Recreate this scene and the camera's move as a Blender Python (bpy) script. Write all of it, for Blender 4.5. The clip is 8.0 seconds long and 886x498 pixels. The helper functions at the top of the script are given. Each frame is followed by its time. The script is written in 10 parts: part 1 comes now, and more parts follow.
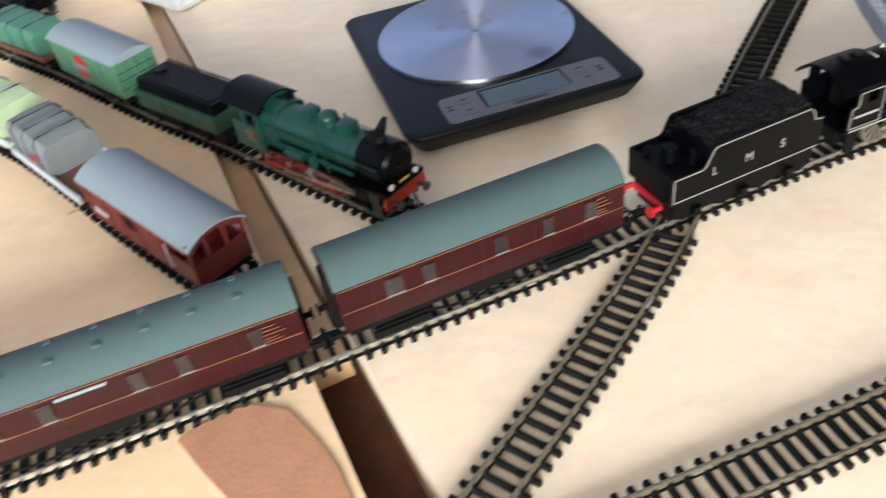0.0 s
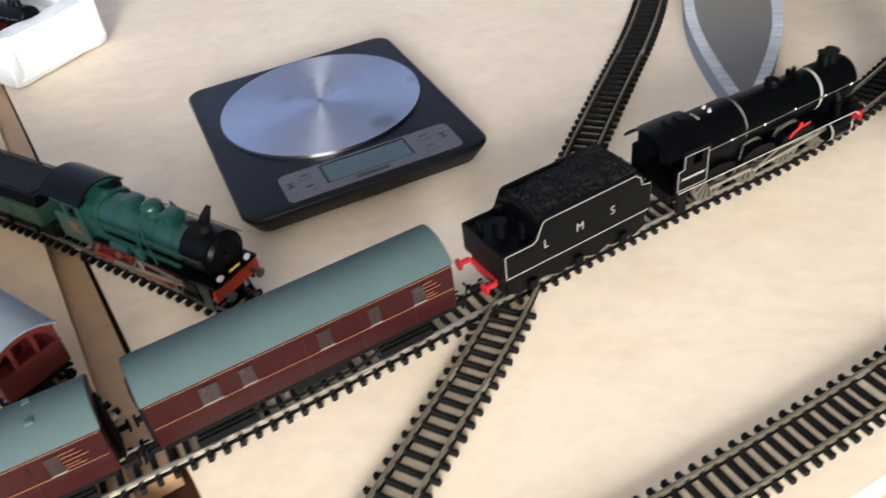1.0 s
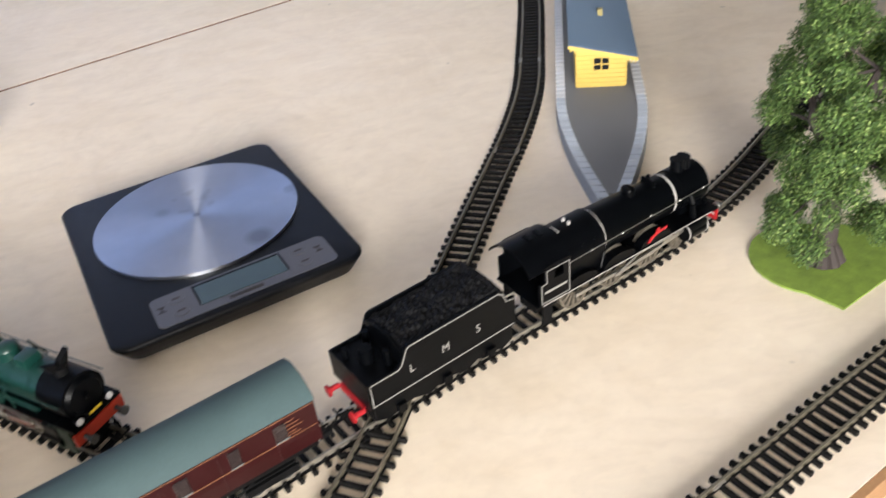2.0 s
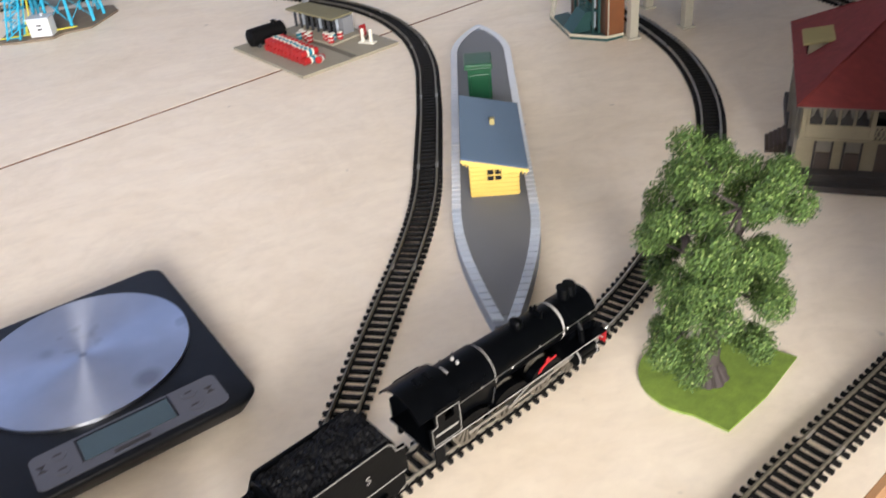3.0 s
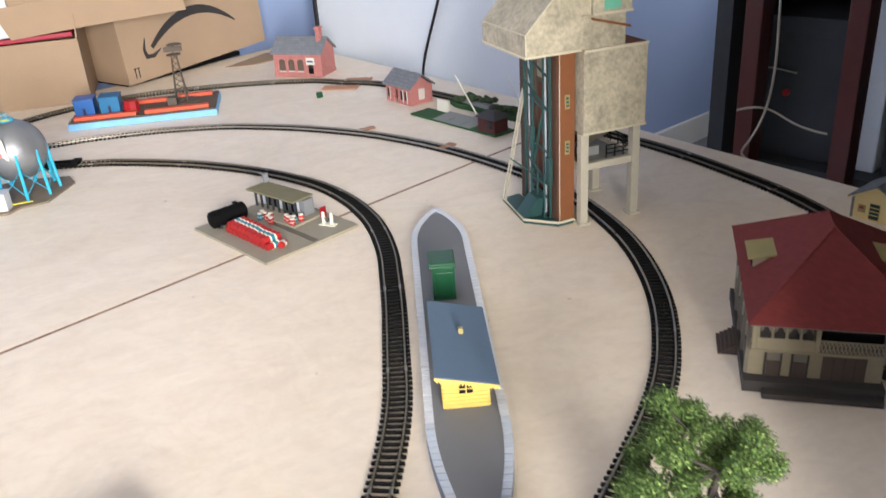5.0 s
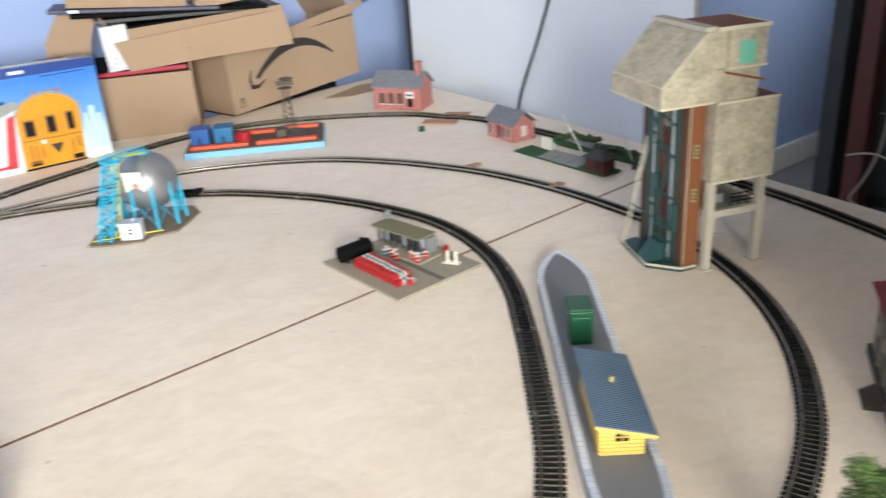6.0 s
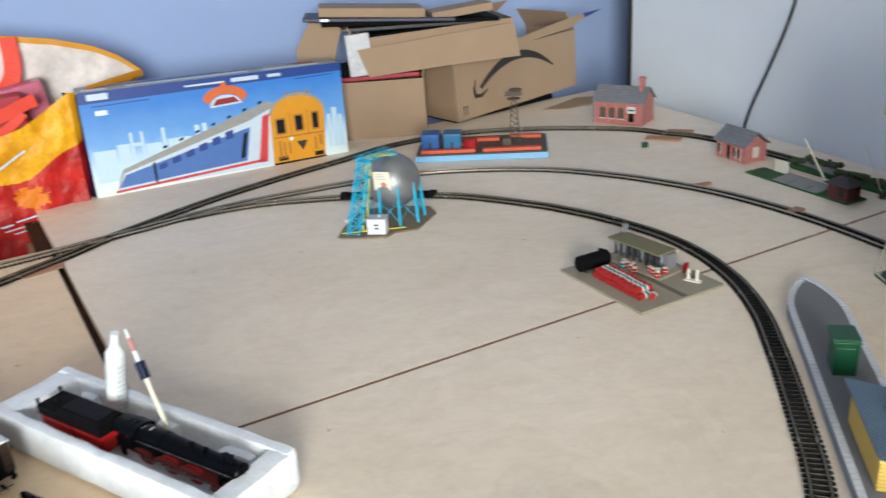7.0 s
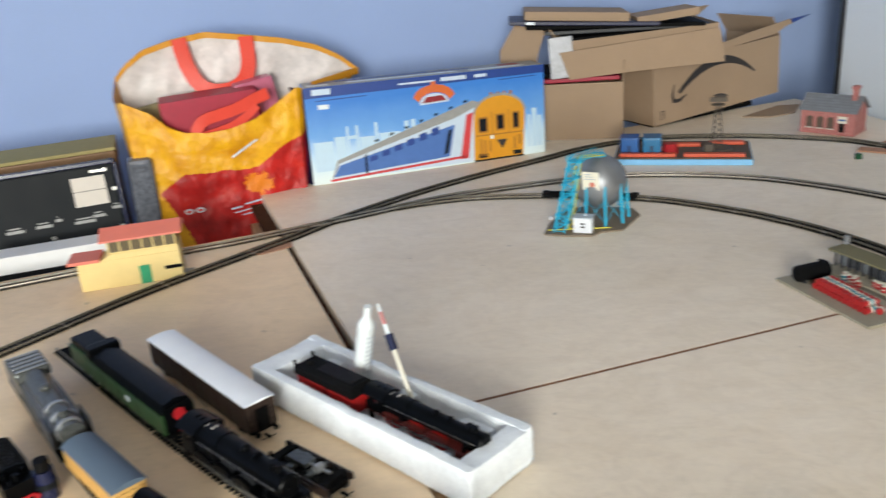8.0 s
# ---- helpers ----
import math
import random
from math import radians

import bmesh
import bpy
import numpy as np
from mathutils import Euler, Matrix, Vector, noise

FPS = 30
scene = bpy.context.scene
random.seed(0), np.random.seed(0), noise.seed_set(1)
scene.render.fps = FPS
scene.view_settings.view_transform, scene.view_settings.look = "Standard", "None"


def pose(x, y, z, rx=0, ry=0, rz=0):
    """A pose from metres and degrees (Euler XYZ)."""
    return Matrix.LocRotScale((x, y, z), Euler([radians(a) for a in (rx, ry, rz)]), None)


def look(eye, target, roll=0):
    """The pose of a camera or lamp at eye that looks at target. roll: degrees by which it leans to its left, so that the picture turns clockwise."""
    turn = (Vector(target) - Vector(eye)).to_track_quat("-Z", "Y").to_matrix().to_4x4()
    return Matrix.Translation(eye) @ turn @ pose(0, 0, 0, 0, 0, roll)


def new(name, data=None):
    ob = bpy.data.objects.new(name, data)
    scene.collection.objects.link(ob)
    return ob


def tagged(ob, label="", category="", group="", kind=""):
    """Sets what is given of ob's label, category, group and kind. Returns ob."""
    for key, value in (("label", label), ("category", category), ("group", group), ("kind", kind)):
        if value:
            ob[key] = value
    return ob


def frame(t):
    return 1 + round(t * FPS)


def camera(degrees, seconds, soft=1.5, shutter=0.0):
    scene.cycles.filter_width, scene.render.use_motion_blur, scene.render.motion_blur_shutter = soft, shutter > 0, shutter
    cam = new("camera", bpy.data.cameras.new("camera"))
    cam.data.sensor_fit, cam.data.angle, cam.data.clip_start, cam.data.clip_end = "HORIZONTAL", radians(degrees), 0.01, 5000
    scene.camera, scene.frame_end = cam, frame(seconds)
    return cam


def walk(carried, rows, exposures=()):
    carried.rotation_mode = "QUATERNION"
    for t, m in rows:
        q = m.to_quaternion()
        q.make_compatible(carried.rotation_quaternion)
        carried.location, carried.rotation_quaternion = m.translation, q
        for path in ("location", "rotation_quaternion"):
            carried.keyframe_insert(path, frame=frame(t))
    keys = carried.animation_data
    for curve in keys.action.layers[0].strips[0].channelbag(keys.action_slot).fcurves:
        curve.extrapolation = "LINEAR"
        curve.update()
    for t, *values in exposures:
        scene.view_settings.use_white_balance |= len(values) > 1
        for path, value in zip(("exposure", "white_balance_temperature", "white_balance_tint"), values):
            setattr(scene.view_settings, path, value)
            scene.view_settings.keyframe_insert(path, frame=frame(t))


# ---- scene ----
cam = camera(56.3, 8.0, soft=1.35, shutter=0.5)
PATH = [
    (0, (0.017, -0.005, 0.298), (-0.152, 1.504, -1.004), -9.4),
    (0.5, (0.043, 0.01, 0.297), (0.006, 1.551, -0.978), -8.4),
    (1, (0.064, 0.02, 0.302), (0.096, 1.574, -0.956), -8.3),
    (1.5, (0.084, 0.025, 0.319), (0.21, 1.604, -0.902), -7.4),
    (2, (0.103, 0.034, 0.328), (0.326, 1.639, -0.843), -7.1),
    (3.5, (0.147, 0.062, 0.389), (0.649, 1.697, -0.649), -5.3),
    (4, (0.15, 0.066, 0.405), (0.717, 1.715, -0.575), -4.6),
    (5.5, (0.083, 0.095, 0.483), (0.704, 1.81, -0.337), -3.9),
    (6, (0.022, 0.101, 0.502), (0.539, 1.857, -0.305), -3.8),
    (6.5, (-0.051, 0.104, 0.513), (0.253, 1.914, -0.282), -4.5),
    (7, (-0.093, 0.09, 0.52), (0.042, 1.936, -0.239), -4.1),
    (7.5, (-0.14, 0.069, 0.525), (-0.169, 1.927, -0.214), -4.0),
    (8, (-0.188, 0.041, 0.535), (-0.415, 1.89, -0.193), -4.8),
]
EXPOSURES = [(0.0, 0.61, 6620, 9), (1.0, 0.57, 6650, 9), (2.0, 0.57, 6680, 10), (3.5, 0.65, 6720, 12), (4.0, 0.70, 6720, 12), (5.5, 0.86, 6720, 9), (6.5, 0.49, 6630, 5), (7.0, 0.22, 6560, 4), (8.0, 0.08, 6720, 4)]
walk(cam, [(t, look(eye, target, roll)) for t, eye, target, roll in PATH], EXPOSURES)

# ---- light: daylight through one wide window in the wall behind the camera ----
world = bpy.data.worlds.new("world")
scene.world = world
world.use_nodes = True
sky = world.node_tree.nodes.new("ShaderNodeTexSky")
sky.sky_type, sky.sun_disc = "NISHITA", False
sky.sun_elevation, sky.sun_rotation = radians(40), radians(120)
world.node_tree.links.new(sky.outputs["Color"], world.node_tree.nodes["Background"].inputs["Color"])
world.node_tree.nodes["Background"].inputs["Strength"].default_value = 0.12

WINDOW = dict(x0=-0.78, x1=0.42, z0=0.15, z1=1.45, y=-2.6)
day = bpy.data.lights.new("window_daylight", "AREA")
day.shape, day.size, day.size_y, day.energy, day.color = "RECTANGLE", 1.15, 1.25, 163.0, (1.0, 0.985, 0.965)
lamp = new("window_daylight", day)
lamp.matrix_world = look((-0.18, -2.57, 0.8), (-0.30, 2.0, 0.35))
# unseen opening and fill lamp, added to brighten the far blue wall
FILL_OPENING = dict(y0=2.2, y1=3.1, z0=0.1, z1=1.3)
day = bpy.data.lights.new("far_wall_fill", "AREA")
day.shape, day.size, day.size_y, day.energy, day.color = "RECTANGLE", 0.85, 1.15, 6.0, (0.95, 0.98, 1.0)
lamp = new("far_wall_fill", day)
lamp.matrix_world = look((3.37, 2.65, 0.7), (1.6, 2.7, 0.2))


# ---- materials ----
def rgb(r, g, b):
    """A colour from 0..255 sRGB numbers."""
    f = lambda v: v / 255 / 12.92 if v <= 10 else ((v / 255 + 0.055) / 1.055) ** 2.4
    return (f(r), f(g), f(b), 1.0)


def mix(c, k):
    return (min(c[0] * k, 1), min(c[1] * k, 1), min(c[2] * k, 1), 1.0)


class Nodes:
    """A small wrapper round one node material."""

    def __init__(self, name):
        self.m = bpy.data.materials.new(name)
        self.m.use_nodes = True
        self.t = self.m.node_tree
        self.bsdf = self.t.nodes["Principled BSDF"]
        self.coord = self.t.nodes.new("ShaderNodeTexCoord")

    def add(self, kind, **values):
        n = self.t.nodes.new(kind)
        for k, v in values.items():
            n.inputs[k].default_value = v
        return n

    def link(self, a, b):
        self.t.links.new(a, b)

    def noise(self, scale, detail=4.0, rough=0.6, stretch=(1, 1, 1), turn=(0, 0, 0)):
        mp = self.add("ShaderNodeMapping", Scale=stretch, Rotation=turn)
        self.link(self.coord.outputs["Object"], mp.inputs["Vector"])
        n = self.add("ShaderNodeTexNoise", Scale=scale, Detail=detail, Roughness=rough)
        self.link(mp.outputs["Vector"], n.inputs["Vector"])
        return n.outputs["Fac"]

    def ramp(self, fac, stops):
        r = self.add("ShaderNodeValToRGB")
        e = r.color_ramp.elements
        while len(e) < len(stops):
            e.new(0.5)
        for el, (p, c) in zip(e, stops):
            el.position, el.color = p, c
        self.link(fac, r.inputs["Fac"])
        return r.outputs["Color"]

    def blend(self, fac, a, b, mode="MIX"):
        n = self.t.nodes.new("ShaderNodeMix")
        n.data_type, n.blend_type = "RGBA", mode
        for sock, v in ((n.inputs[0], fac), (n.inputs[6], a), (n.inputs[7], b)):
            if isinstance(v, (float, int, tuple)):
                sock.default_value = v
            else:
                self.link(v, sock)
        return n.outputs[2]

    def bump(self, height, strength, distance=0.001):
        b = self.add("ShaderNodeBump", Strength=strength, Distance=distance)
        self.link(height, b.inputs["Height"])
        self.link(b.outputs["Normal"], self.bsdf.inputs["Normal"])

    def colour(self, out):
        self.link(out, self.bsdf.inputs["Base Color"])


def paint(name, c, rough=0.5, metal=0.0, scale=60.0, vary=0.18, bump=0.15, grain=700.0, piece=0.0, spec=0.5):
    """Paint, plastic, card or metal with slow stains, fine grain and a little uneven gloss."""
    n = Nodes(name)
    slow, fine = n.noise(scale, 4.0, 0.65), n.noise(grain, 3.0, 0.6)
    col = n.ramp(slow, [(0.25, mix(c, 1 - vary)), (0.75, mix(c, 1 + vary))])
    col = n.blend(0.35, col, n.ramp(fine, [(0.3, mix(c, 1 - vary * 1.2)), (0.7, mix(c, 1 + vary * 1.2))]))
    if piece:
        info = n.t.nodes.new("ShaderNodeObjectInfo")
        col = n.blend(1.0, col, n.ramp(info.outputs["Random"], [(0.0, mix((1, 1, 1, 1), 1 - piece)), (1.0, (1, 1, 1, 1))]), "MULTIPLY")
    n.colour(col)
    mr = n.add("ShaderNodeMapRange")
    mr.inputs["To Min"].default_value, mr.inputs["To Max"].default_value = max(rough - 0.1, 0.02), min(rough + 0.12, 1.0)
    n.link(slow, mr.inputs["Value"])
    n.link(mr.outputs["Result"], n.bsdf.inputs["Roughness"])
    n.bsdf.inputs["Metallic"].default_value = metal
    n.bsdf.inputs["Specular IOR Level"].default_value = spec
    if bump:
        n.bump(fine, bump, 0.0004)
    return n.m


def plywood(name, base, turn):
    """Birch ply: soft wandering figure with light flecks, fine fibres, a few specks and stains."""
    n = Nodes(name)

    def figure(scale, stretch, warp, detail=4.0):
        mp = n.add("ShaderNodeMapping", Scale=stretch, Rotation=(0, 0, turn))
        n.link(n.coord.outputs["Object"], mp.inputs["Vector"])
        t = n.add("ShaderNodeTexNoise", Scale=scale, Detail=detail, Roughness=0.6, Distortion=warp)
        n.link(mp.outputs["Vector"], t.inputs["Vector"])
        return t.outputs["Fac"]

    wave = figure(2.6, (1.0, 1.9, 1.0), 3.2, 3.0)
    swirl = figure(7.0, (1.0, 1.6, 1.0), 2.6, 3.0)
    fleck = figure(26.0, (1.0, 2.2, 1.0), 1.4, 3.0)
    chip = figure(90.0, (1.0, 1.6, 1.0), 0.6, 4.0)
    fibre = n.noise(150.0, 3.0, 0.6, (1.0, 10.0, 1.0), (0, 0, turn))
    patch = n.noise(1.7, 2.0, 0.5)
    speck = n.noise(48.0, 2.0, 0.4)
    smudge = n.noise(9.0, 3.0, 0.5)
    warm = (base[0], base[1] * 0.955, base[2] * 0.86, 1.0)
    c = n.ramp(wave, [(0.32, mix(warm, 0.86)), (0.44, mix(warm, 0.98)), (0.55, mix(base, 1.04)), (0.66, mix(base, 1.15))])
    c = n.blend(0.48, c, n.ramp(swirl, [(0.36, mix(warm, 0.80)), (0.45, mix(base, 0.95)), (0.52, base), (0.58, mix(base, 1.14)), (0.66, mix(base, 1.02))]))
    c = n.blend(0.30, c, n.ramp(fleck, [(0.34, mix(base, 0.78)), (0.5, base), (0.66, mix(base, 1.14))]))
    c = n.blend(0.22, c, n.ramp(chip, [(0.32, mix(base, 0.76)), (0.48, base), (0.68, mix(base, 1.14))]))
    c = n.blend(0.12, c, n.ramp(fibre, [(0.3, mix(base, 0.82)), (0.7, mix(base, 1.1))]))
    curl = figure(6.5, (1.0, 1.3, 1.0), 2.6, 3.5)
    c = n.blend(n.ramp(curl, [(0.44, (0, 0, 0, 1)), (0.50, (0.16, 0.16, 0.16, 1)), (0.56, (0, 0, 0, 1))]), c, mix(warm, 0.78))
    c = n.blend(n.ramp(curl, [(0.54, (0, 0, 0, 1)), (0.68, (0.30, 0.30, 0.30, 1))]), c, mix(base, 1.14))
    c = n.blend(0.35, c, n.ramp(patch, [(0.38, mix(warm, 0.86)), (0.62, mix(base, 1.08))]))
    c = n.blend(n.ramp(smudge, [(0.66, (0, 0, 0, 1)), (0.8, (0.2, 0.2, 0.2, 1))]), c, mix(warm, 0.62))
    c = n.blend(n.ramp(speck, [(0.76, (0, 0, 0, 1)), (0.79, (0.5, 0.5, 0.5, 1))]), c, mix(base, 0.35))
    n.colour(c)
    n.bsdf.inputs["Roughness"].default_value = 0.5
    n.bsdf.inputs["Specular IOR Level"].default_value = 0.4
    n.bump(fibre, 0.05, 0.0004)
    return n.m


def brickwork(name, brick, mortar, w, h_):
    """Printed small-scale brick paper."""
    n = Nodes(name)
    t = n.add("ShaderNodeTexBrick")
    t.inputs["Scale"].default_value = 1.0
    t.inputs["Brick Width"].default_value, t.inputs["Row Height"].default_value, t.inputs["Mortar Size"].default_value = w, h_, h_ * 0.12
    t.inputs["Color1"].default_value, t.inputs["Color2"].default_value, t.inputs["Mortar"].default_value = brick, mix(brick, 0.75), mortar
    sep, com = n.t.nodes.new("ShaderNodeSeparateXYZ"), n.t.nodes.new("ShaderNodeCombineXYZ")
    n.link(n.coord.outputs["Object"], sep.inputs[0])
    ad = n.t.nodes.new("ShaderNodeMath")
    n.link(sep.outputs[0], ad.inputs[0]), n.link(sep.outputs[1], ad.inputs[1])
    n.link(ad.outputs[0], com.inputs[0]), n.link(sep.outputs[2], com.inputs[1])
    n.link(com.outputs[0], t.inputs["Vector"])
    n.colour(n.blend(0.3, t.outputs["Color"], n.ramp(n.noise(90.0), [(0.3, mix(brick, 0.7)), (0.7, mix(brick, 1.25))])))
    n.bsdf.inputs["Roughness"].default_value = 0.85
    n.bump(t.outputs["Fac"], 0.2, -0.0003)
    return n.m


M = {}
M["ply"] = plywood("birch_plywood", rgb(243, 229, 210), radians(25))
M["ply_left"] = plywood("birch_plywood_left", rgb(241, 216, 183), radians(-62))
M["ply_edge"] = paint("ply_edge", rgb(165, 125, 88), 0.8, scale=200)
M["gap_shade"] = paint("joint_depth_shade", rgb(66, 44, 33), 0.95, scale=60, vary=0.4, spec=0.1)
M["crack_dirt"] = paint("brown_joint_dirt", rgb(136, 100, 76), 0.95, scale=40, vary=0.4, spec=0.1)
M["batten"] = plywood("batten_timber", rgb(188, 158, 126), radians(-64))
M["patch"] = paint("torn_red_veneer", rgb(178, 132, 104), 0.8, scale=90, vary=0.14, grain=420, bump=0.5)
M["wall_blue"] = paint("lavender_wall_paint", rgb(155, 176, 219), 0.8, scale=3, vary=0.05, grain=250, bump=0.1)
M["wall_white"] = paint("white_panel_paint", rgb(234, 243, 250), 0.6, scale=4, vary=0.04, grain=200, bump=0.05)
M["wall_dim"] = paint("dull_brown_blocker_wall", rgb(92, 84, 78), 0.85, scale=2, vary=0.06, grain=150)
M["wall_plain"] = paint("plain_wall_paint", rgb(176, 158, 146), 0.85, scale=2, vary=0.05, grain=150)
M["skirting"] = paint("skirting_gloss", rgb(232, 232, 232), 0.35, scale=10, vary=0.05)
M["floor"] = paint("grey_carpet", rgb(128, 130, 132), 0.95, scale=20, vary=0.2, grain=900, bump=0.5)
M["ceiling"] = paint("ceiling_white", rgb(198, 194, 188), 0.9, scale=3, vary=0.03)
M["sleeper"] = paint("black_sleeper_plastic", rgb(13, 12, 12), 0.62, spec=0.25, scale=150, vary=0.3, piece=0.35)
M["rail"] = paint("nickel_silver_rail", rgb(196, 190, 178), 0.3, metal=0.85, scale=120, vary=0.2)
M["rail_dull"] = paint("tarnished_rail", rgb(128, 121, 106), 0.4, metal=0.55, scale=120, vary=0.25)
M["joiner"] = paint("rail_joiner", rgb(196, 192, 186), 0.4, metal=0.8)
M["black"] = paint("satin_black", rgb(4, 5, 7), 0.33, scale=80, vary=0.3, spec=0.10)
M["matt_black"] = paint("matt_black", rgb(6, 6, 7), 0.75, scale=80, vary=0.3, spec=0.15)
M["dark_grey"] = paint("dark_grey_plastic", rgb(48, 50, 54), 0.5, vary=0.2)
M["coal"] = paint("coal", rgb(6, 6, 8), 0.6, spec=0.2, scale=500, vary=0.6, bump=0.8, grain=900)
M["white_line"] = paint("silver_white_lining", rgb(176, 172, 168), 0.45, scale=120, vary=0.1)
M["cream_metal"] = paint("cream_grey_metal", rgb(108, 102, 92), 0.38, metal=0.5, scale=150, vary=0.2)
M["steel"] = paint("steel_rod", rgb(175, 174, 170), 0.3, metal=0.9, scale=150, vary=0.15)
M["red"] = paint("bright_red", rgb(158, 22, 31), 0.45, scale=100, vary=0.15)
M["beam_orange"] = paint("orange_red_beam", rgb(200, 56, 34), 0.45, scale=100, vary=0.15)
M["gunmetal"] = paint("gunmetal", rgb(92, 95, 94), 0.35, metal=0.5, scale=180, vary=0.5)
M["dull_red"] = paint("dull_wheel_red", rgb(148, 48, 38), 0.5, scale=100, vary=0.25)
M["print_dim"] = paint("dim_silver_print", rgb(140, 138, 134), 0.5, vary=0.1)
M["gear_red"] = paint("dark_gear_red", rgb(96, 32, 27), 0.5, scale=100, vary=0.3)
M["maroon"] = paint("maroon_coach_paint", rgb(42, 9, 11), 0.42, scale=60, spec=0.25, vary=0.16)
M["maroon_dark"] = paint("dark_maroon", rgb(48, 18, 20), 0.5, scale=60, vary=0.2)
M["roof_grey"] = paint("coach_roof_grey", rgb(66, 84, 86), 0.66, spec=0.25, scale=40, vary=0.1)
M["gold"] = paint("gold_lining", rgb(132, 88, 62), 0.4, scale=100, vary=0.15)
M["win"] = paint("dull_coach_window", rgb(44, 36, 36), 0.25, scale=90, vary=0.2)
M["cream"] = paint("cream_paint", rgb(226, 222, 206), 0.5, scale=60, vary=0.06)
M["teal_letter"] = paint("teal_lettering", rgb(104, 152, 156), 0.5)
M["silver"] = paint("silver_paint", rgb(168, 170, 172), 0.32, metal=0.7, scale=60, vary=0.15)
M["green_loco"] = paint("loco_green", rgb(14, 50, 44), 0.3, scale=70, vary=0.16)
M["green_dark"] = paint("dark_green", rgb(24, 50, 36), 0.45, scale=70, vary=0.2)
M["green_van"] = paint("van_green", rgb(66, 110, 86), 0.5, scale=60, vary=0.1)
M["light_green"] = paint("pale_green", rgb(160, 182, 148), 0.55, vary=0.1)
M["van_roof"] = paint("van_roof_grey", rgb(120, 134, 142), 0.5, scale=40, vary=0.08)
M["tarp_grey"] = paint("grey_tarpaulin", rgb(104, 112, 114), 0.6, scale=50, vary=0.15, bump=0.3)
M["tarp_green"] = paint("green_tarpaulin", rgb(66, 118, 100), 0.6, scale=50, vary=0.2, bump=0.3)
M["brown_wagon"] = paint("brown_wagon", rgb(96, 58, 46), 0.55, vary=0.2)
M["brake_red"] = paint("brake_van_red", rgb(98, 34, 31), 0.5, scale=60, vary=0.12)
M["edge_grey"] = paint("pale_grey_edge", rgb(176, 184, 192), 0.5)
M["yellow"] = paint("yellow_paint", rgb(226, 196, 60), 0.5)
M["card"] = paint("brown_cardboard", rgb(162, 138, 114), 0.85, scale=12, vary=0.08, grain=300, bump=0.2)
M["card_in"] = paint("cardboard_inside", rgb(140, 110, 80), 0.9, scale=12, vary=0.1)
M["film_white"] = paint("crumpled_white_film", rgb(178, 180, 186), 0.3, scale=60, vary=0.25, bump=0.7, grain=110)
M["white_card"] = paint("white_card", rgb(226, 226, 226), 0.55, scale=20, vary=0.05)
M["ink"] = paint("dark_print", rgb(46, 42, 42), 0.6)
def polystyrene():
    """White beaded foam: soft mottling, beads and small dents."""
    n = Nodes("expanded_polystyrene")
    c = rgb(238, 244, 250)
    col = n.ramp(n.noise(45.0, 4.0, 0.7), [(0.3, mix(c, 0.84)), (0.55, c), (0.75, mix(c, 1.12))])
    v = n.add("ShaderNodeTexVoronoi", Scale=330.0)
    n.link(n.coord.outputs["Object"], v.inputs["Vector"])
    n.colour(n.blend(0.35, col, n.ramp(v.outputs["Distance"], [(0.1, mix(c, 1.05)), (0.8, mix(c, 0.88))])))
    n.bsdf.inputs["Roughness"].default_value = 0.5
    n.bump(n.blend(0.45, n.noise(90.0, 5.0, 0.7), v.outputs["Distance"]), 0.45, 0.0012)
    return n.m


M["poly"] = polystyrene()


def part(name, bm, material, parent, label="", smooth=False, kind=""):
    """Links a bmesh as one mesh object under its thing or part."""
    me = bpy.data.meshes.new(name)
    bmesh.ops.recalc_face_normals(bm, faces=bm.faces)
    bm.to_mesh(me)
    bm.free()
    if smooth:
        me.polygons.foreach_set("use_smooth", [True] * len(me.polygons))
        me.set_sharp_from_angle(angle=radians(40))
    me.materials.append(M[material] if isinstance(material, str) else material)
    ob = new(name, me)
    ob.parent = parent
    return tagged(ob, label, kind=kind)


def thing(name, label, category, at=None, group="", kind=""):
    ob = new(name)
    ob.empty_display_size = 0.02
    if at is not None:
        ob.matrix_basis = at
    return tagged(ob, label, category, group, kind)


def solo(name, bm, material, label, category, at=None, group="", kind="", smooth=False):
    ob = part(name, bm, material, None, label, smooth)
    if at is not None:
        ob.matrix_basis = at
    return tagged(ob, label, category, group, kind)


# ---- shapes ----
def B():
    return bmesh.new()


def box(bm, x0, x1, y0, y1, z0, z1, bevel=0.0, m=None, seg=2):
    r = bmesh.ops.create_cube(bm, size=1.0)
    vs = r["verts"]
    for v in vs:
        v.co = ((x0 + x1) / 2 + v.co.x * (x1 - x0), (y0 + y1) / 2 + v.co.y * (y1 - y0), (z0 + z1) / 2 + v.co.z * (z1 - z0))
    if bevel:
        es = list({e for v in vs for e in v.link_edges})
        r2 = bmesh.ops.bevel(bm, geom=es, offset=bevel, segments=seg, affect="EDGES", profile=0.6)
        vs = list({v for f in r2["faces"] for v in f.verts} | {v for v in vs if v.is_valid})
    if m is not None:
        bmesh.ops.transform(bm, matrix=m, verts=vs)
    return bm


def cyl(bm, p0, p1, r0, r1=None, seg=16, caps=True):
    p0, p1 = Vector(p0), Vector(p1)
    d = p1 - p0
    m = Matrix.Translation((p0 + p1) / 2) @ d.to_track_quat("Z", "Y").to_matrix().to_4x4()
    bmesh.ops.create_cone(bm, cap_ends=caps, segments=seg, radius1=r0, radius2=r0 if r1 is None else r1, depth=d.length, matrix=m)
    return bm


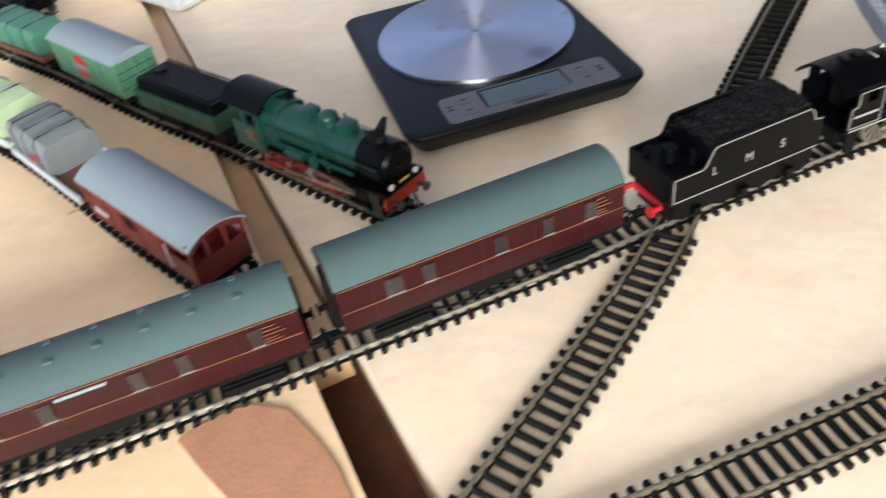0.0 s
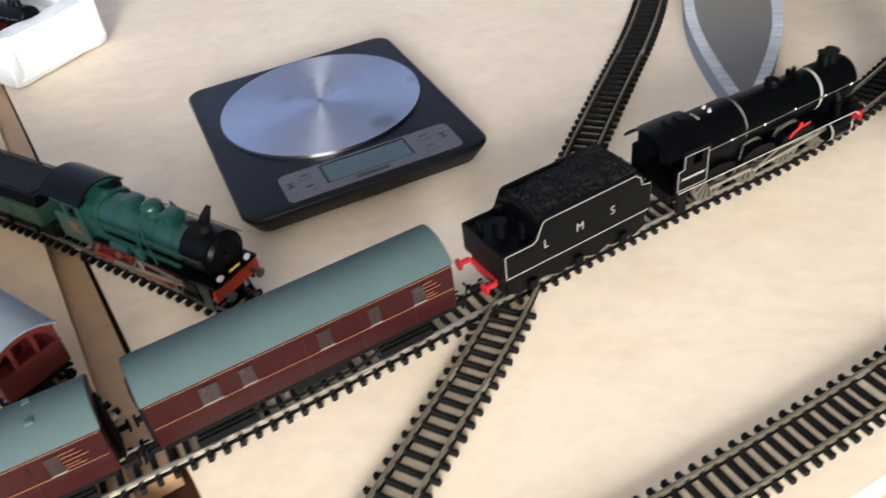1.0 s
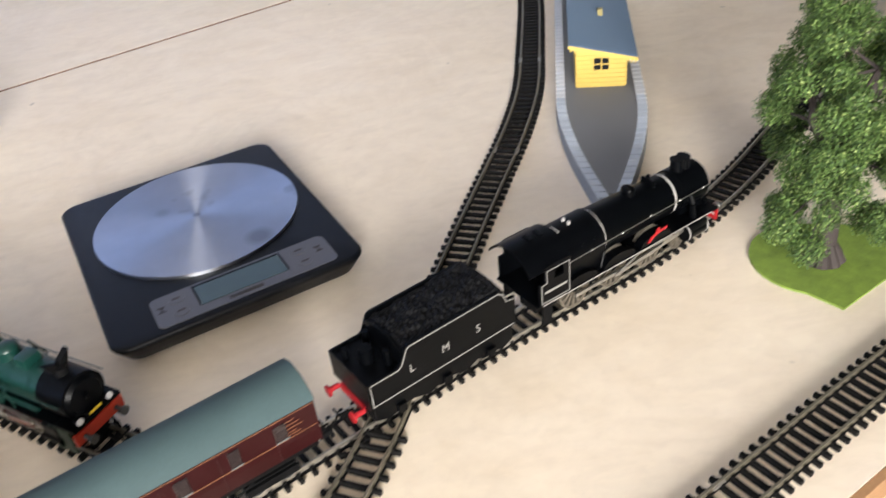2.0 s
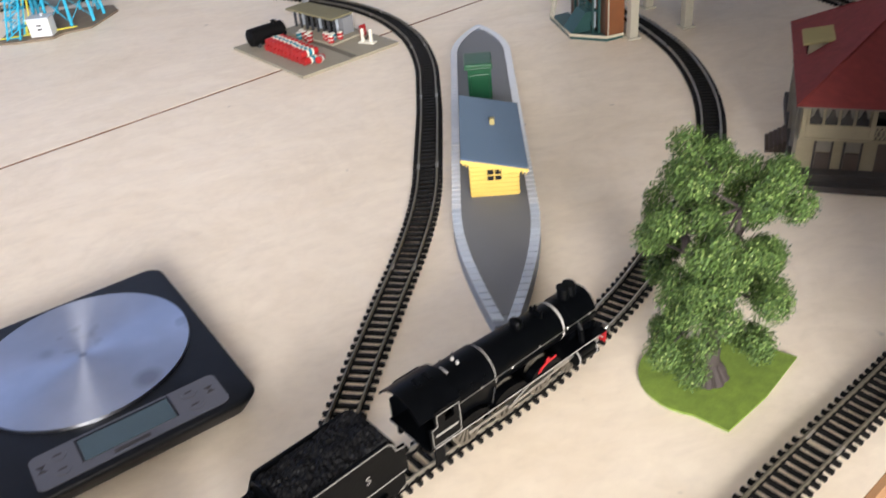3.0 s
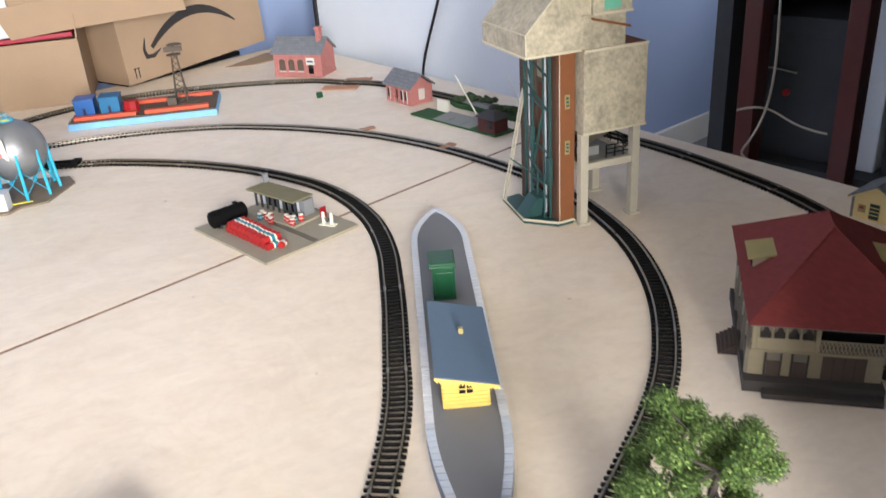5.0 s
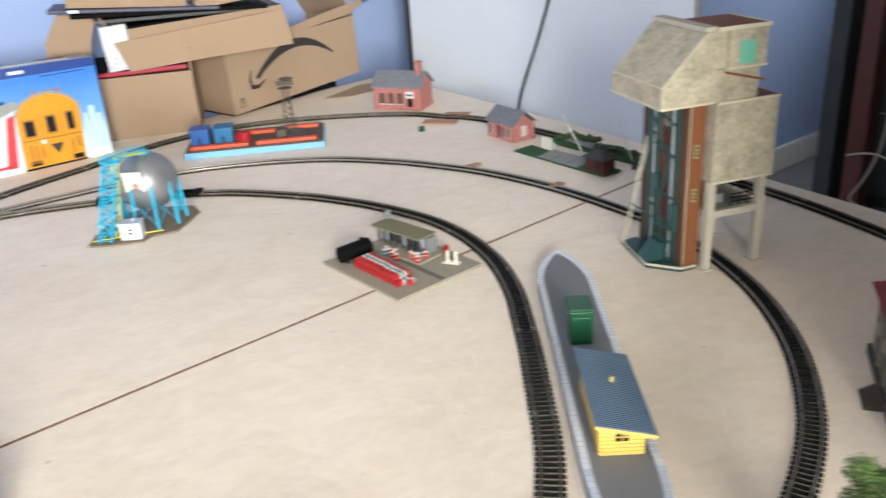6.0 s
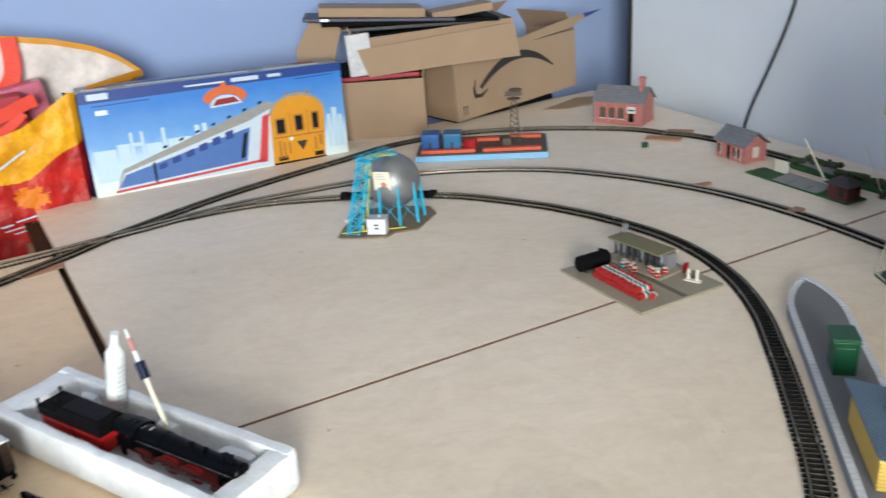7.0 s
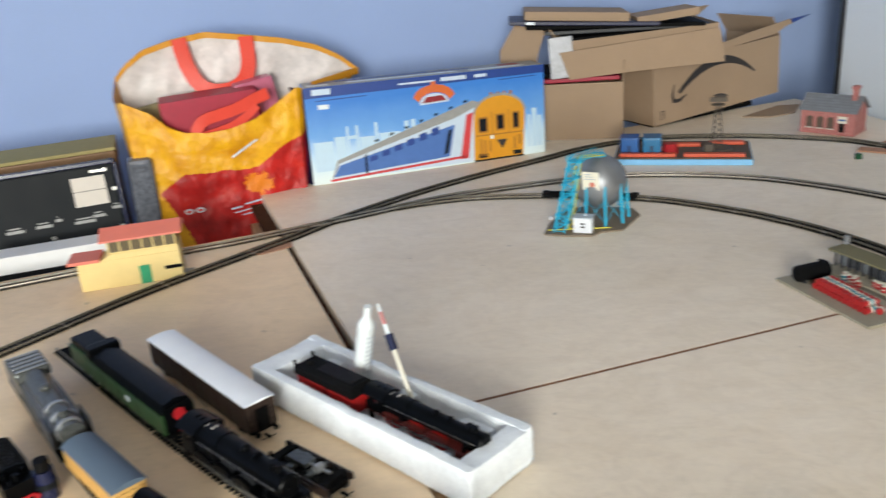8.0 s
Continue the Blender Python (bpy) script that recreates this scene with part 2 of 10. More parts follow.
def ball(bm, c, r, u=16, v=10, scale=(1, 1, 1)):
    m = Matrix.Translation(c) @ Matrix.Diagonal((*scale, 1))
    bmesh.ops.create_uvsphere(bm, u_segments=u, v_segments=v, radius=r, matrix=m)
    return bm


def prism(bm, pts, axis, a, b):
    """Pulls a polygon along an axis from a to b. pts: (y, z) for x, (x, z) for y, (x, y) for z."""
    put = {"x": lambda p, t: (t, p[0], p[1]), "y": lambda p, t: (p[0], t, p[1]), "z": lambda p, t: (p[0], p[1], t)}[axis]
    lo, hi = [bm.verts.new(put(p, a)) for p in pts], [bm.verts.new(put(p, b)) for p in pts]
    n = len(pts)
    bm.faces.new(lo), bm.faces.new(hi[::-1])
    for i in range(n):
        bm.faces.new((lo[i], lo[(i + 1) % n], hi[(i + 1) % n], hi[i]))
    return bm


def rod(bm, pts, r, seg=6):
    for p, q in zip(pts, pts[1:]):
        cyl(bm, p, q, r, seg=seg)
    return bm


def strip(bm, pts, y, w, t=0.0003):
    """A thin raised line along (x, z) points on a side at y."""
    s = 1 if y > 0 else -1
    for (xa, za), (xb, zb) in zip(pts, pts[1:]):
        d = Vector((xb - xa, 0, zb - za))
        if d.length < 1e-6:
            continue
        m = Matrix.Translation(((xa + xb) / 2, y + s * t / 2, (za + zb) / 2)) @ Matrix.Rotation(-math.atan2(d.z, d.x), 4, "Y")
        box(bm, -d.length / 2 - w / 2, d.length / 2 + w / 2, -t / 2, t / 2, -w / 2, w / 2, m=m)
    return bm


def arch(half, z0, rise, n=10):
    """(y, z) points of a roof arc from -half to half."""
    return [(half * (2 * k / n - 1), z0 + rise * (1 - abs(2 * k / n - 1) ** 2.3)) for k in range(n + 1)]


def tube(bm, pts, r, seg=8, flat=1.0):
    """One continuous tube through the points."""
    P = [Vector(p) for p in pts]
    rings = []
    for i, p in enumerate(P):
        d = (P[min(i + 1, len(P) - 1)] - P[max(i - 1, 0)]).normalized()
        side = d.cross(Vector((0, 1, 0.001))).normalized()
        up = side.cross(d)
        rings.append([bm.verts.new(p + side * (r * math.cos(2 * math.pi * k / seg)) + up * (r * flat * math.sin(2 * math.pi * k / seg))) for k in range(seg)])
    for a, b in zip(rings, rings[1:]):
        for k in range(seg):
            bm.faces.new((a[k], a[(k + 1) % seg], b[(k + 1) % seg], b[k]))
    bm.faces.new(rings[0]), bm.faces.new(rings[-1][::-1])
    return bm


def letters(text, size, mat, parent, m):
    cu = bpy.data.curves.new("lettering", "FONT")
    cu.body, cu.size, cu.extrude, cu.align_x, cu.align_y = text, size, 0.0001, "CENTER", "CENTER"
    cu.materials.append(M[mat])
    ob = new("lettering", cu)
    ob.parent, ob.matrix_basis = parent, m
    return ob


def wheel_mesh(bm, c, r, w=0.0026, spokes=0):
    """A flanged wheel on an axle along y."""
    x, y, z = c
    s = 1 if y > 0 else -1
    if not spokes:
        cyl(bm, (x, y - w / 2, z), (x, y + w / 2, z), r, seg=16)
        cyl(bm, (x, y + s * w / 2, z), (x, y + s * (w / 2 + 0.0012), z), r * 0.3, seg=8)
    else:
        # one connected wheel: rim, spokes and hub
        n, rh, ya, yb = 2 * spokes, r * 0.26, y - w / 2, y + w / 2
        ring = lambda q, yy, tw=0.0: [bm.verts.new((x + q * math.cos(2 * math.pi * (k + tw) / n), yy, z + q * math.sin(2 * math.pi * (k + tw) / n))) for k in range(n)]
        oa, ob, ia, ib, ha, hb = ring(r, ya), ring(r, yb), ring(r * 0.86, ya), ring(r * 0.86, yb), ring(rh, ya), ring(rh, yb)
        for k in range(n):
            j = (k + 1) % n
            bm.faces.new((oa[k], oa[j], ob[j], ob[k])), bm.faces.new((oa[k], oa[j], ia[j], ia[k])), bm.faces.new((ob[k], ob[j], ib[j], ib[k]))
            if k % 2:
                bm.faces.new((ia[k], ia[j], ib[j], ib[k])), bm.faces.new((ha[k], ha[j], hb[j], hb[k]))
            else:
                bm.faces.new((ia[k], ia[j], ha[j], ha[k])), bm.faces.new((ib[k], ib[j], hb[j], hb[k]))
                bm.faces.new((ia[k], ib[k], hb[k], ha[k])), bm.faces.new((ia[j], ib[j], hb[j], ha[j]))
        bm.faces.new(ha), bm.faces.new(hb[::-1])
    return bm

# ---- the room ----
FLOOR = -0.95


def wall_frame(p, q):
    """A pose at p with x towards q, y to the left of that."""
    return pose(p[0], p[1], 0, 0, 0, math.degrees(math.atan2(q[1] - p[1], q[0] - p[0])))


def plain_wall(name, p, q, mat, label, thick=0.12, z0=FLOOR, z1=1.75):
    m = wall_frame(p, q)
    n = math.hypot(q[0] - p[0], q[1] - p[1])
    return solo(name, box(B(), 0, n, 0, thick, z0, z1), mat, label, "wall", m, kind="structure")


NW, NE, SE, SW = (-2.6, 1.535), (3.4, 3.67), (3.4, -2.6), (-2.6, -2.6)
plain_wall("wall_north", NW, NE, "wall_blue", "lavender-blue painted wall behind the layout table")
# the gap in this wall is added for the fill lamp
we = thing("wall_east", "plain painted wall with an unseen opening added for the fill lamp", "wall", kind="structure")
E_ = FILL_OPENING
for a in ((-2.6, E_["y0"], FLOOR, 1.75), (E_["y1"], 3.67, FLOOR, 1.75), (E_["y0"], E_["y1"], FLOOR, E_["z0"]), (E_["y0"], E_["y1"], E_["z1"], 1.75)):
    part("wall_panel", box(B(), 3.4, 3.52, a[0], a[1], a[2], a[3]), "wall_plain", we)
plain_wall("wall_west", SW, NW, "wall_blue", "lavender-blue painted side wall")
ws = thing("wall_south", "plain painted wall with a wide window opening", "wall", kind="structure")
W = WINDOW
for nm, a in (("wall_panel", (-2.6, W["x0"], FLOOR, 1.75)), ("wall_panel", (W["x1"], 3.4, FLOOR, 1.75)), ("wall_panel", (W["x0"], W["x1"], FLOOR, W["z0"])), ("wall_panel", (W["x0"], W["x1"], W["z1"], 1.75))):
    part(nm, box(B(), a[0], a[1], -2.72, -2.6, a[2], a[3]), "wall_plain", ws)
part("window_sill", box(B(), W["x0"] - 0.05, W["x1"] + 0.05, -2.65, -2.51, W["z0"] - 0.03, W["z0"] - 0.003, 0.006), "skirting", ws)
# unseen wall, added to keep window light off the table's right side
solo("wall_blocker", box(B(), 0.44, 0.56, -2.598, 0.15, FLOOR, 1.75), "wall_dim", "unseen plain wall added to shade the table's right side", "wall", kind="structure")
solo("floor", box(B(), -2.8, 3.6, -2.9, 4.0, FLOOR - 0.05, FLOOR), "floor", "grey carpeted floor below the table", "floor", kind="structure")
solo("ceiling", box(B(), -2.8, 3.6, -2.9, 4.0, 1.75, 1.8), "ceiling", "plain white ceiling", "ceiling", kind="structure")
m = wall_frame(NW, NE)
bm = box(B(), 0.0, 6.3, -0.022, -0.002, FLOOR + 0.002, FLOOR + 0.13, 0.004)
solo("skirting_board", bm, "skirting", "white gloss skirting board along the blue wall", "skirting", m, kind="structure")

# a tall white panel that stands behind the far edge of the table
m = wall_frame((0.648, 2.41), (1.02, 1.24))
wp = thing("whiteboard", "tall plain white board standing upright behind the table", "whiteboard", m)
part("board", box(B(), 0.004, 0.98, 0.0, 0.022, FLOOR, 1.3, 0.003), "wall_white", wp)
part("edge_strip", box(B(), -0.012, 0.003, -0.004, 0.024, FLOOR, 1.3, 0.002), "dark_grey", wp, "dark grey edge strip")

# ---- the table: two ply sheets and a third across a gap ----
tb = thing("layout_table", "large table of pale birch plywood sheets butted together", "table", kind="structure")


def sheet(pts, mat, name, z1=0.0):
    bm = prism(B(), pts, "z", z1 - 0.018, z1)
    return part(name, bm, mat, tb)


def gap(v, off):
    """A point on the gap's line at distance v from the table's front, pushed off to its side."""
    d = Vector((-0.437, 0.899))
    p = Vector((-0.045, 0.188)) + d * v + Vector((0.899, 0.437)) * off
    return (p.x, p.y)


c0, c1 = Vector((-0.277, 0.893)), Vector((0.758, 1.332))
cd = (c1 - c0).normalized()
cn = Vector((-cd.y, cd.x))


def meet(a, da, b, db):
    k = ((b.x - a.x) * db.y - (b.y - a.y) * db.x) / (da.x * db.y - da.y * db.x)
    return a + da * k


crack_l, crack_r = meet(c0, cd, Vector(gap(0, 0.0172)), Vector((-0.437, 0.899))), Vector((0.905, 1.394))
front = [gap(-0.14, 0.02), (0.045, 0.124), (0.278, 0.224), (1.12, 0.585), (crack_r.x - cn.x * 0.0034, crack_r.y - cn.y * 0.0034), (crack_l.x - cn.x * 0.0034, crack_l.y - cn.y * 0.0034)]
back = [(crack_l.x + cn.x * 0.0021, crack_l.y + cn.y * 0.0021), (crack_r.x + cn.x * 0.0021, crack_r.y + cn.y * 0.0021), (0.80, 1.76), (0.63, 2.30), (0.55, 2.455), gap(1.80, 0.013)]
sheet(front, "ply", "ply_sheet")
sheet(back, "ply", "ply_sheet")
left = [gap(-0.14, -0.011), gap(0.10, -0.006), gap(0.30, -0.001), gap(0.70, 0.002), gap(1.50, 0.002), (-1.65, 1.085), (-1.65, -0.20), (-0.35, -0.13)]
sheet(left, "ply_left", "ply_sheet")
# timber under the joints
gm = pose(*gap(0, 0.009), 0, 0, 0, 25.93)
part("batten", box(B(), -0.03, 0.03, -0.12, 1.86, -0.100, -0.062, 0.002, m=gm), "batten", tb, "timber batten under the open joint")
part("batten", prism(B(), [gap(0.085, -0.0060), gap(0.30, -0.0008), gap(0.64, 0.0022), gap(0.64, 0.0160), gap(0.30, 0.0158), gap(0.085, 0.0150)], "z", -0.040, -0.0075), "batten", tb, "pale timber batten in the open joint")
# this strip and the next paint the shade deep in the open joint
part("batten", prism(B(), [gap(0.645, 0.0025), gap(1.48, 0.0025), gap(1.48, 0.0125), gap(0.645, 0.0160)], "z", -0.0180, -0.0140), "gap_shade", tb, "dark brown strip low in the joint")
part("joint_dirt_shade", box(B(), -0.0235, 0.0088, -0.12, 1.86, -0.0300, -0.0190, m=gm), "gap_shade", tb, "dark strip for joint dirt and shade")
cm = wall_frame((c0.x, c0.y), (c1.x, c1.y))
part("joint_dirt_shade", box(B(), -0.085, 1.24, -0.0033, 0.0020, -0.0120, -0.0003, m=cm), "crack_dirt", tb, "dark strip for joint dirt and shade")
part("edge_band", box(B(), 0.0, 0.916, -0.0045, -0.0003, -0.0178, -0.0006, 0.0004, m=wall_frame((0.278, 0.224), (1.12, 0.585))), "ply_edge", tb, "brown sawn plywood edge")
part("rail", box(B(), 0.0, 1.1, 0.0, 0.03, -0.075, -0.0195, 0.002, m=wall_frame((0.05, 0.135), (1.12, 0.592))), "batten", tb)
for x, y in ((0.10, 0.22), (1.05, 0.62), (0.55, 2.3), (-0.60, 1.75), (-1.5, 0.0), (-1.5, 1.0)):
    part("leg", box(B(), x - 0.025, x + 0.025, y - 0.025, y + 0.025, FLOOR, -0.0195), "batten", tb)
# torn veneer pads let into the sheet where the tracks cross its joints
for pts in ([(-0.084, 0.150), (-0.100, 0.172), (-0.114, 0.191), (-0.128, 0.205), (-0.143, 0.222), (-0.137, 0.228), (-0.126, 0.235), (-0.113, 0.240), (-0.094, 0.236), (-0.078, 0.218), (-0.067, 0.203), (-0.058, 0.184), (-0.050, 0.150)], [(-0.735, 1.420), (-0.700, 1.462), (-0.655, 1.475), (-0.640, 1.440), (-0.69, 1.405)]):
    solo("veneer_pad", prism(B(), pts, "z", 0.0002, 0.0016), "patch", "thin reddish-brown wood pad under the track joint", "wood pad", group="veneer pads")

# ---- track ----
RAIL_TOP = 0.0060
sl = B()
box(sl, -0.0014, 0.0014, -0.0144, 0.0144, 0.0, 0.0032, 0.0004, seg=1)
for s in (-1, 1):
    for k in (-1, 1):
        box(sl, -0.0011, 0.0011, s * 0.0089 + k * 0.0017 - 0.0006, s * 0.0089 + k * 0.0017 + 0.0006, 0.0031, 0.0042)
SLEEPER = bpy.data.meshes.new("sleeper")
sl.to_mesh(SLEEPER)
sl.free()
SLEEPER.materials.append(M["sleeper"])
PITCH = 0.0078


class Line:
    """A smooth centre line through a few points, by length."""

    def __init__(self, pts, step=0.004):
        P = [Vector(p) for p in pts]
        P = [P[0] * 2 - P[1]] + P + [P[-1] * 2 - P[-2]]
        out = []
        for i in range(1, len(P) - 2):
            a, b, c, d = P[i - 1:i + 3]
            n = max(4, int((c - b).length / 0.003))
            for k in range(n):
                t = k / n
                out.append(0.5 * ((2 * b) + (c - a) * t + (2 * a - 5 * b + 4 * c - d) * t * t + (3 * b - a - 3 * c + d) * t ** 3))
        out.append(P[-2])
        self.p = out
        self.s = [0.0]
        for a, b in zip(out, out[1:]):
            self.s.append(self.s[-1] + (b - a).length)
        self.length = self.s[-1]

    def at(self, s):
        s = min(max(s, 0.0), self.length - 1e-6)
        i = min(max(int(np.searchsorted(self.s, s)) - 1, 0), len(self.p) - 2)
        f = (s - self.s[i]) / max(self.s[i + 1] - self.s[i], 1e-9)
        lo, hi = self.p[max(i - 3, 0)], self.p[min(i + 4, len(self.p) - 1)]
        return self.p[i].lerp(self.p[i + 1], f), math.atan2(hi.y - lo.y, hi.x - lo.x)

    def near(self, x, y):
        q = Vector((x, y))
        k = min(range(len(self.p)), key=lambda i: (self.p[i] - q).length_squared)
        return self.s[k]


RAIL = [(-0.0010, 0.0033), (0.0010, 0.0033), (0.0003, 0.0038), (0.0003, 0.0050), (0.0006, 0.0053), (0.0006, 0.0060), (-0.0006, 0.0060), (-0.0006, 0.0053), (-0.0003, 0.0050), (-0.0003, 0.0038)]
WEB = [(-0.0008, 0.0003), (0.0008, 0.0003), (0.0008, 0.0014), (-0.0008, 0.0014)]


def rail_mesh(line, s0, s1, side, lift, prof=RAIL):
    """A profile swept along one side of the line."""
    n = max(2, int((s1 - s0) / 0.009))
    bm, rings = B(), []
    for k in range(n + 1):
        p, a = line.at(s0 + (s1 - s0) * k / n)
        nx, ny = -math.sin(a), math.cos(a)
        rings.append([bm.verts.new((p.x + nx * (side * 0.0089 + q), p.y + ny * (side * 0.0089 + q), z + lift)) for q, z in prof])
    for a, b in zip(rings, rings[1:]):
        for k in range(len(prof)):
            bm.faces.new((a[k], a[(k + 1) % len(prof)], b[(k + 1) % len(prof)], b[k]))
    bm.faces.new(rings[0]), bm.faces.new(rings[-1][::-1])
    return bm


def lay(line, label, rail="rail_dull", lift=0.0, piece=0.172, skip=None, near=1.15, joiners=True, pitch=PITCH):
    """Lays a line in sections; each is a thing with two rails and its sleepers."""
    n = max(1, round(line.length / piece))
    for i in range(n):
        s0, s1 = line.length * i / n, line.length * (i + 1) / n
        mid, _ = line.at((s0 + s1) / 2)
        sec = thing("track_section", label, "model track", group="model railway track")
        for side in (-1, 1):
            part("rail", rail_mesh(line, s0 + 0.0002, s1 - 0.0002, side, lift), rail, sec)
        if joiners:
            jb = B()
            p, a = line.at(s0 + 0.002)
            for side in (-1, 1):
                q = (p.x - math.sin(a) * side * 0.0089, p.y + math.cos(a) * side * 0.0089)
                box(jb, -0.004, 0.004, -0.0014, 0.0014, 0.0032, 0.0044, m=pose(q[0], q[1], lift, 0, 0, math.degrees(a)))
            part("rail_joiner", jb, "joiner", sec)
        spots = []
        k = 0
        while s0 + (k + 0.5) * pitch < s1:
            p, a = line.at(s0 + (k + 0.5) * pitch)
            k += 1
            if skip and skip(p):
                continue
            spots.append((p, a))
        if (mid - Vector((0.15, 0.25))).length < near:
            for p, a in spots:
                ob = new("sleeper", SLEEPER)
                ob.parent, ob.matrix_basis = sec, pose(p.x, p.y, lift * 0.5 + 0.0002, 0, 0, math.degrees(a))
        else:
            bm = B()
            for p, a in spots:
                box(bm, -0.0014, 0.0014, -0.0144, 0.0144, 0.0, 0.0032, m=pose(p.x, p.y, lift * 0.5 + 0.0002, 0, 0, math.degrees(a)))
            part("sleeper_run", bm, "sleeper", sec, kind="stuff")
        for side in (-1, 1):
            part("sleeper_web", rail_mesh(line, s0, s1, side, lift * 0.5, WEB), "sleeper", sec)


MAIN = Line([(-0.621, 0.0683), (-0.4215, 0.1403), (-0.2205, 0.2113), (-0.1025, 0.2591), (0.0069, 0.3056), (0.1030, 0.3500), (0.1912, 0.3907), (0.2893, 0.4319), (0.3711, 0.4822), (0.437, 0.535), (0.497, 0.588), (0.549, 0.646), (0.603, 0.728), (0.641, 0.81), (0.668, 0.90), (0.681, 1.0), (0.681, 1.08), (0.672, 1.145), (0.654, 1.21), (0.634, 1.272), (0.608, 1.34), (0.578, 1.403), (0.545, 1.46), (0.505, 1.517), (0.434, 1.595), (0.37, 1.652), (0.285, 1.712), (0.20, 1.748), (0.11, 1.772), (0.02, 1.784), (-0.07, 1.780), (-0.178, 1.755), (-0.35, 1.702), (-0.45, 1.65), (-0.593, 1.564), (-0.68, 1.515), (-0.759, 1.472), (-0.853, 1.43), (-1.046, 1.334), (-1.3, 1.205)])
INNER = Line([(-0.028, 0.145), (0.0, 0.184), (0.051, 0.256), (0.097, 0.326), (0.142, 0.410), (0.186, 0.493), (0.219, 0.553), (0.251, 0.611), (0.278, 0.667), (0.296, 0.713), (0.313, 0.766), (0.3295, 0.818), (0.3475, 0.876), (0.367, 0.945), (0.3835, 1.008), (0.3945, 1.078), (0.397, 1.14), (0.389, 1.215), (0.367, 1.29), (0.331, 1.357), (0.283, 1.424), (0.236, 1.475), (0.192, 1.516), (0.10, 1.583), (0.03, 1.620), (-0.08, 1.652), (-0.177, 1.669), (-0.31, 1.676), (-0.40, 1.660), (-0.47, 1.634)])
OUTER = Line([(-0.2462, 0.0527), (0.0568, 0.1677), (0.1378, 0.1987), (0.235, 0.2386), (0.3685, 0.2983), (0.535, 0.368), (0.7, 0.452), (0.83, 0.575), (0.905, 0.72), (0.936, 0.88), (0.93, 1.03), (0.905, 1.18), (0.852, 1.34), (0.777, 1.545), (0.742, 1.645), (0.657, 1.838), (0.58, 1.92), (0.5, 1.99), (0.32, 2.062), (0.126, 2.088), (-0.045, 2.036), (-0.181, 1.937), (-0.33, 1.825), (-0.46, 1.71), (-0.593, 1.564), (-0.643, 1.495), (-0.7, 1.425), (-0.846, 1.245), (-0.976, 1.048), (-1.12, 0.84)])
BRANCH = Line([(-0.0211, 0.3516), (-0.0621, 0.3845), (-0.1691, 0.4716), (-0.2351, 0.5225), (-0.3282, 0.6), (-0.412, 0.6642), (-0.6066, 0.8184), (-0.8852, 1.0599)])
SIDING = Line([(-0.1062, 0.2932), (-0.151, 0.3321), (-0.2108, 0.3859), (-0.2668, 0.4399), (-0.3309, 0.4962), (-0.4652, 0.5914), (-0.62, 0.7), (-0.73, 0.8), (-0.87, 0.945)])
on_main = lambda p: min((p - q).length for q in MAIN.p[::6]) < 0.0155 and p.y < 0.6
lay(MAIN, "black-sleepered model railway track with bright worn rails", "rail", 0.0, 0.17)
lay(INNER, "black-sleepered model railway track with tarnished rails", "rail_dull", 0.0002, 0.172, on_main, pitch=0.0082)
lay(OUTER, "black-sleepered model railway track with tarnished rails", "rail_dull", 0.0004, 0.176, pitch=0.0073)
lay(BRANCH, "straight siding of black-sleepered model track", "rail_dull", 0.0, 0.17)
lay(SIDING, "straight siding of black-sleepered model track", "rail_dull", 0.0, 0.17)


def on_track(line, s, back=False, k=(1.0, 1.10, 1.14)):
    """The pose of a vehicle that stands on a line at s, x forwards."""
    p, a = line.at(s)
    return pose(p.x, p.y, RAIL_TOP, 0, 0, math.degrees(a) + (180 if back else 0)) @ Matrix.Diagonal((*k, 1.0))

# ---- rolling stock ----
def buffers(p, x, y, z, mat, d):
    for s in (-1, 1):
        bm = cyl(B(), (x, s * y, z), (x + d * 0.006, s * y, z), 0.0014, seg=10)
        cyl(bm, (x + d * 0.006, s * y, z), (x + d * 0.0072, s * y, z), 0.0030, seg=14)
        part("buffer", bm, mat, p)


def hook(p, x, d, mat="matt_black"):
    """The wire tension-lock coupling below the buffer beam."""
    bm = rod(B(), [(x, 0, 0.006), (x + d * 0.008, 0, 0.0055)], 0.0012)
    rod(bm, [(x + d * 0.008, -0.0075, 0.0055), (x + d * 0.008, 0.0075, 0.0055)], 0.0006)
    rod(bm, [(x + d * 0.002, 0.001, 0.0065), (x + d * 0.010, 0.001, 0.0070), (x + d * 0.0105, 0.001, 0.0045)], 0.0006)
    part("coupling", bm, mat, p)


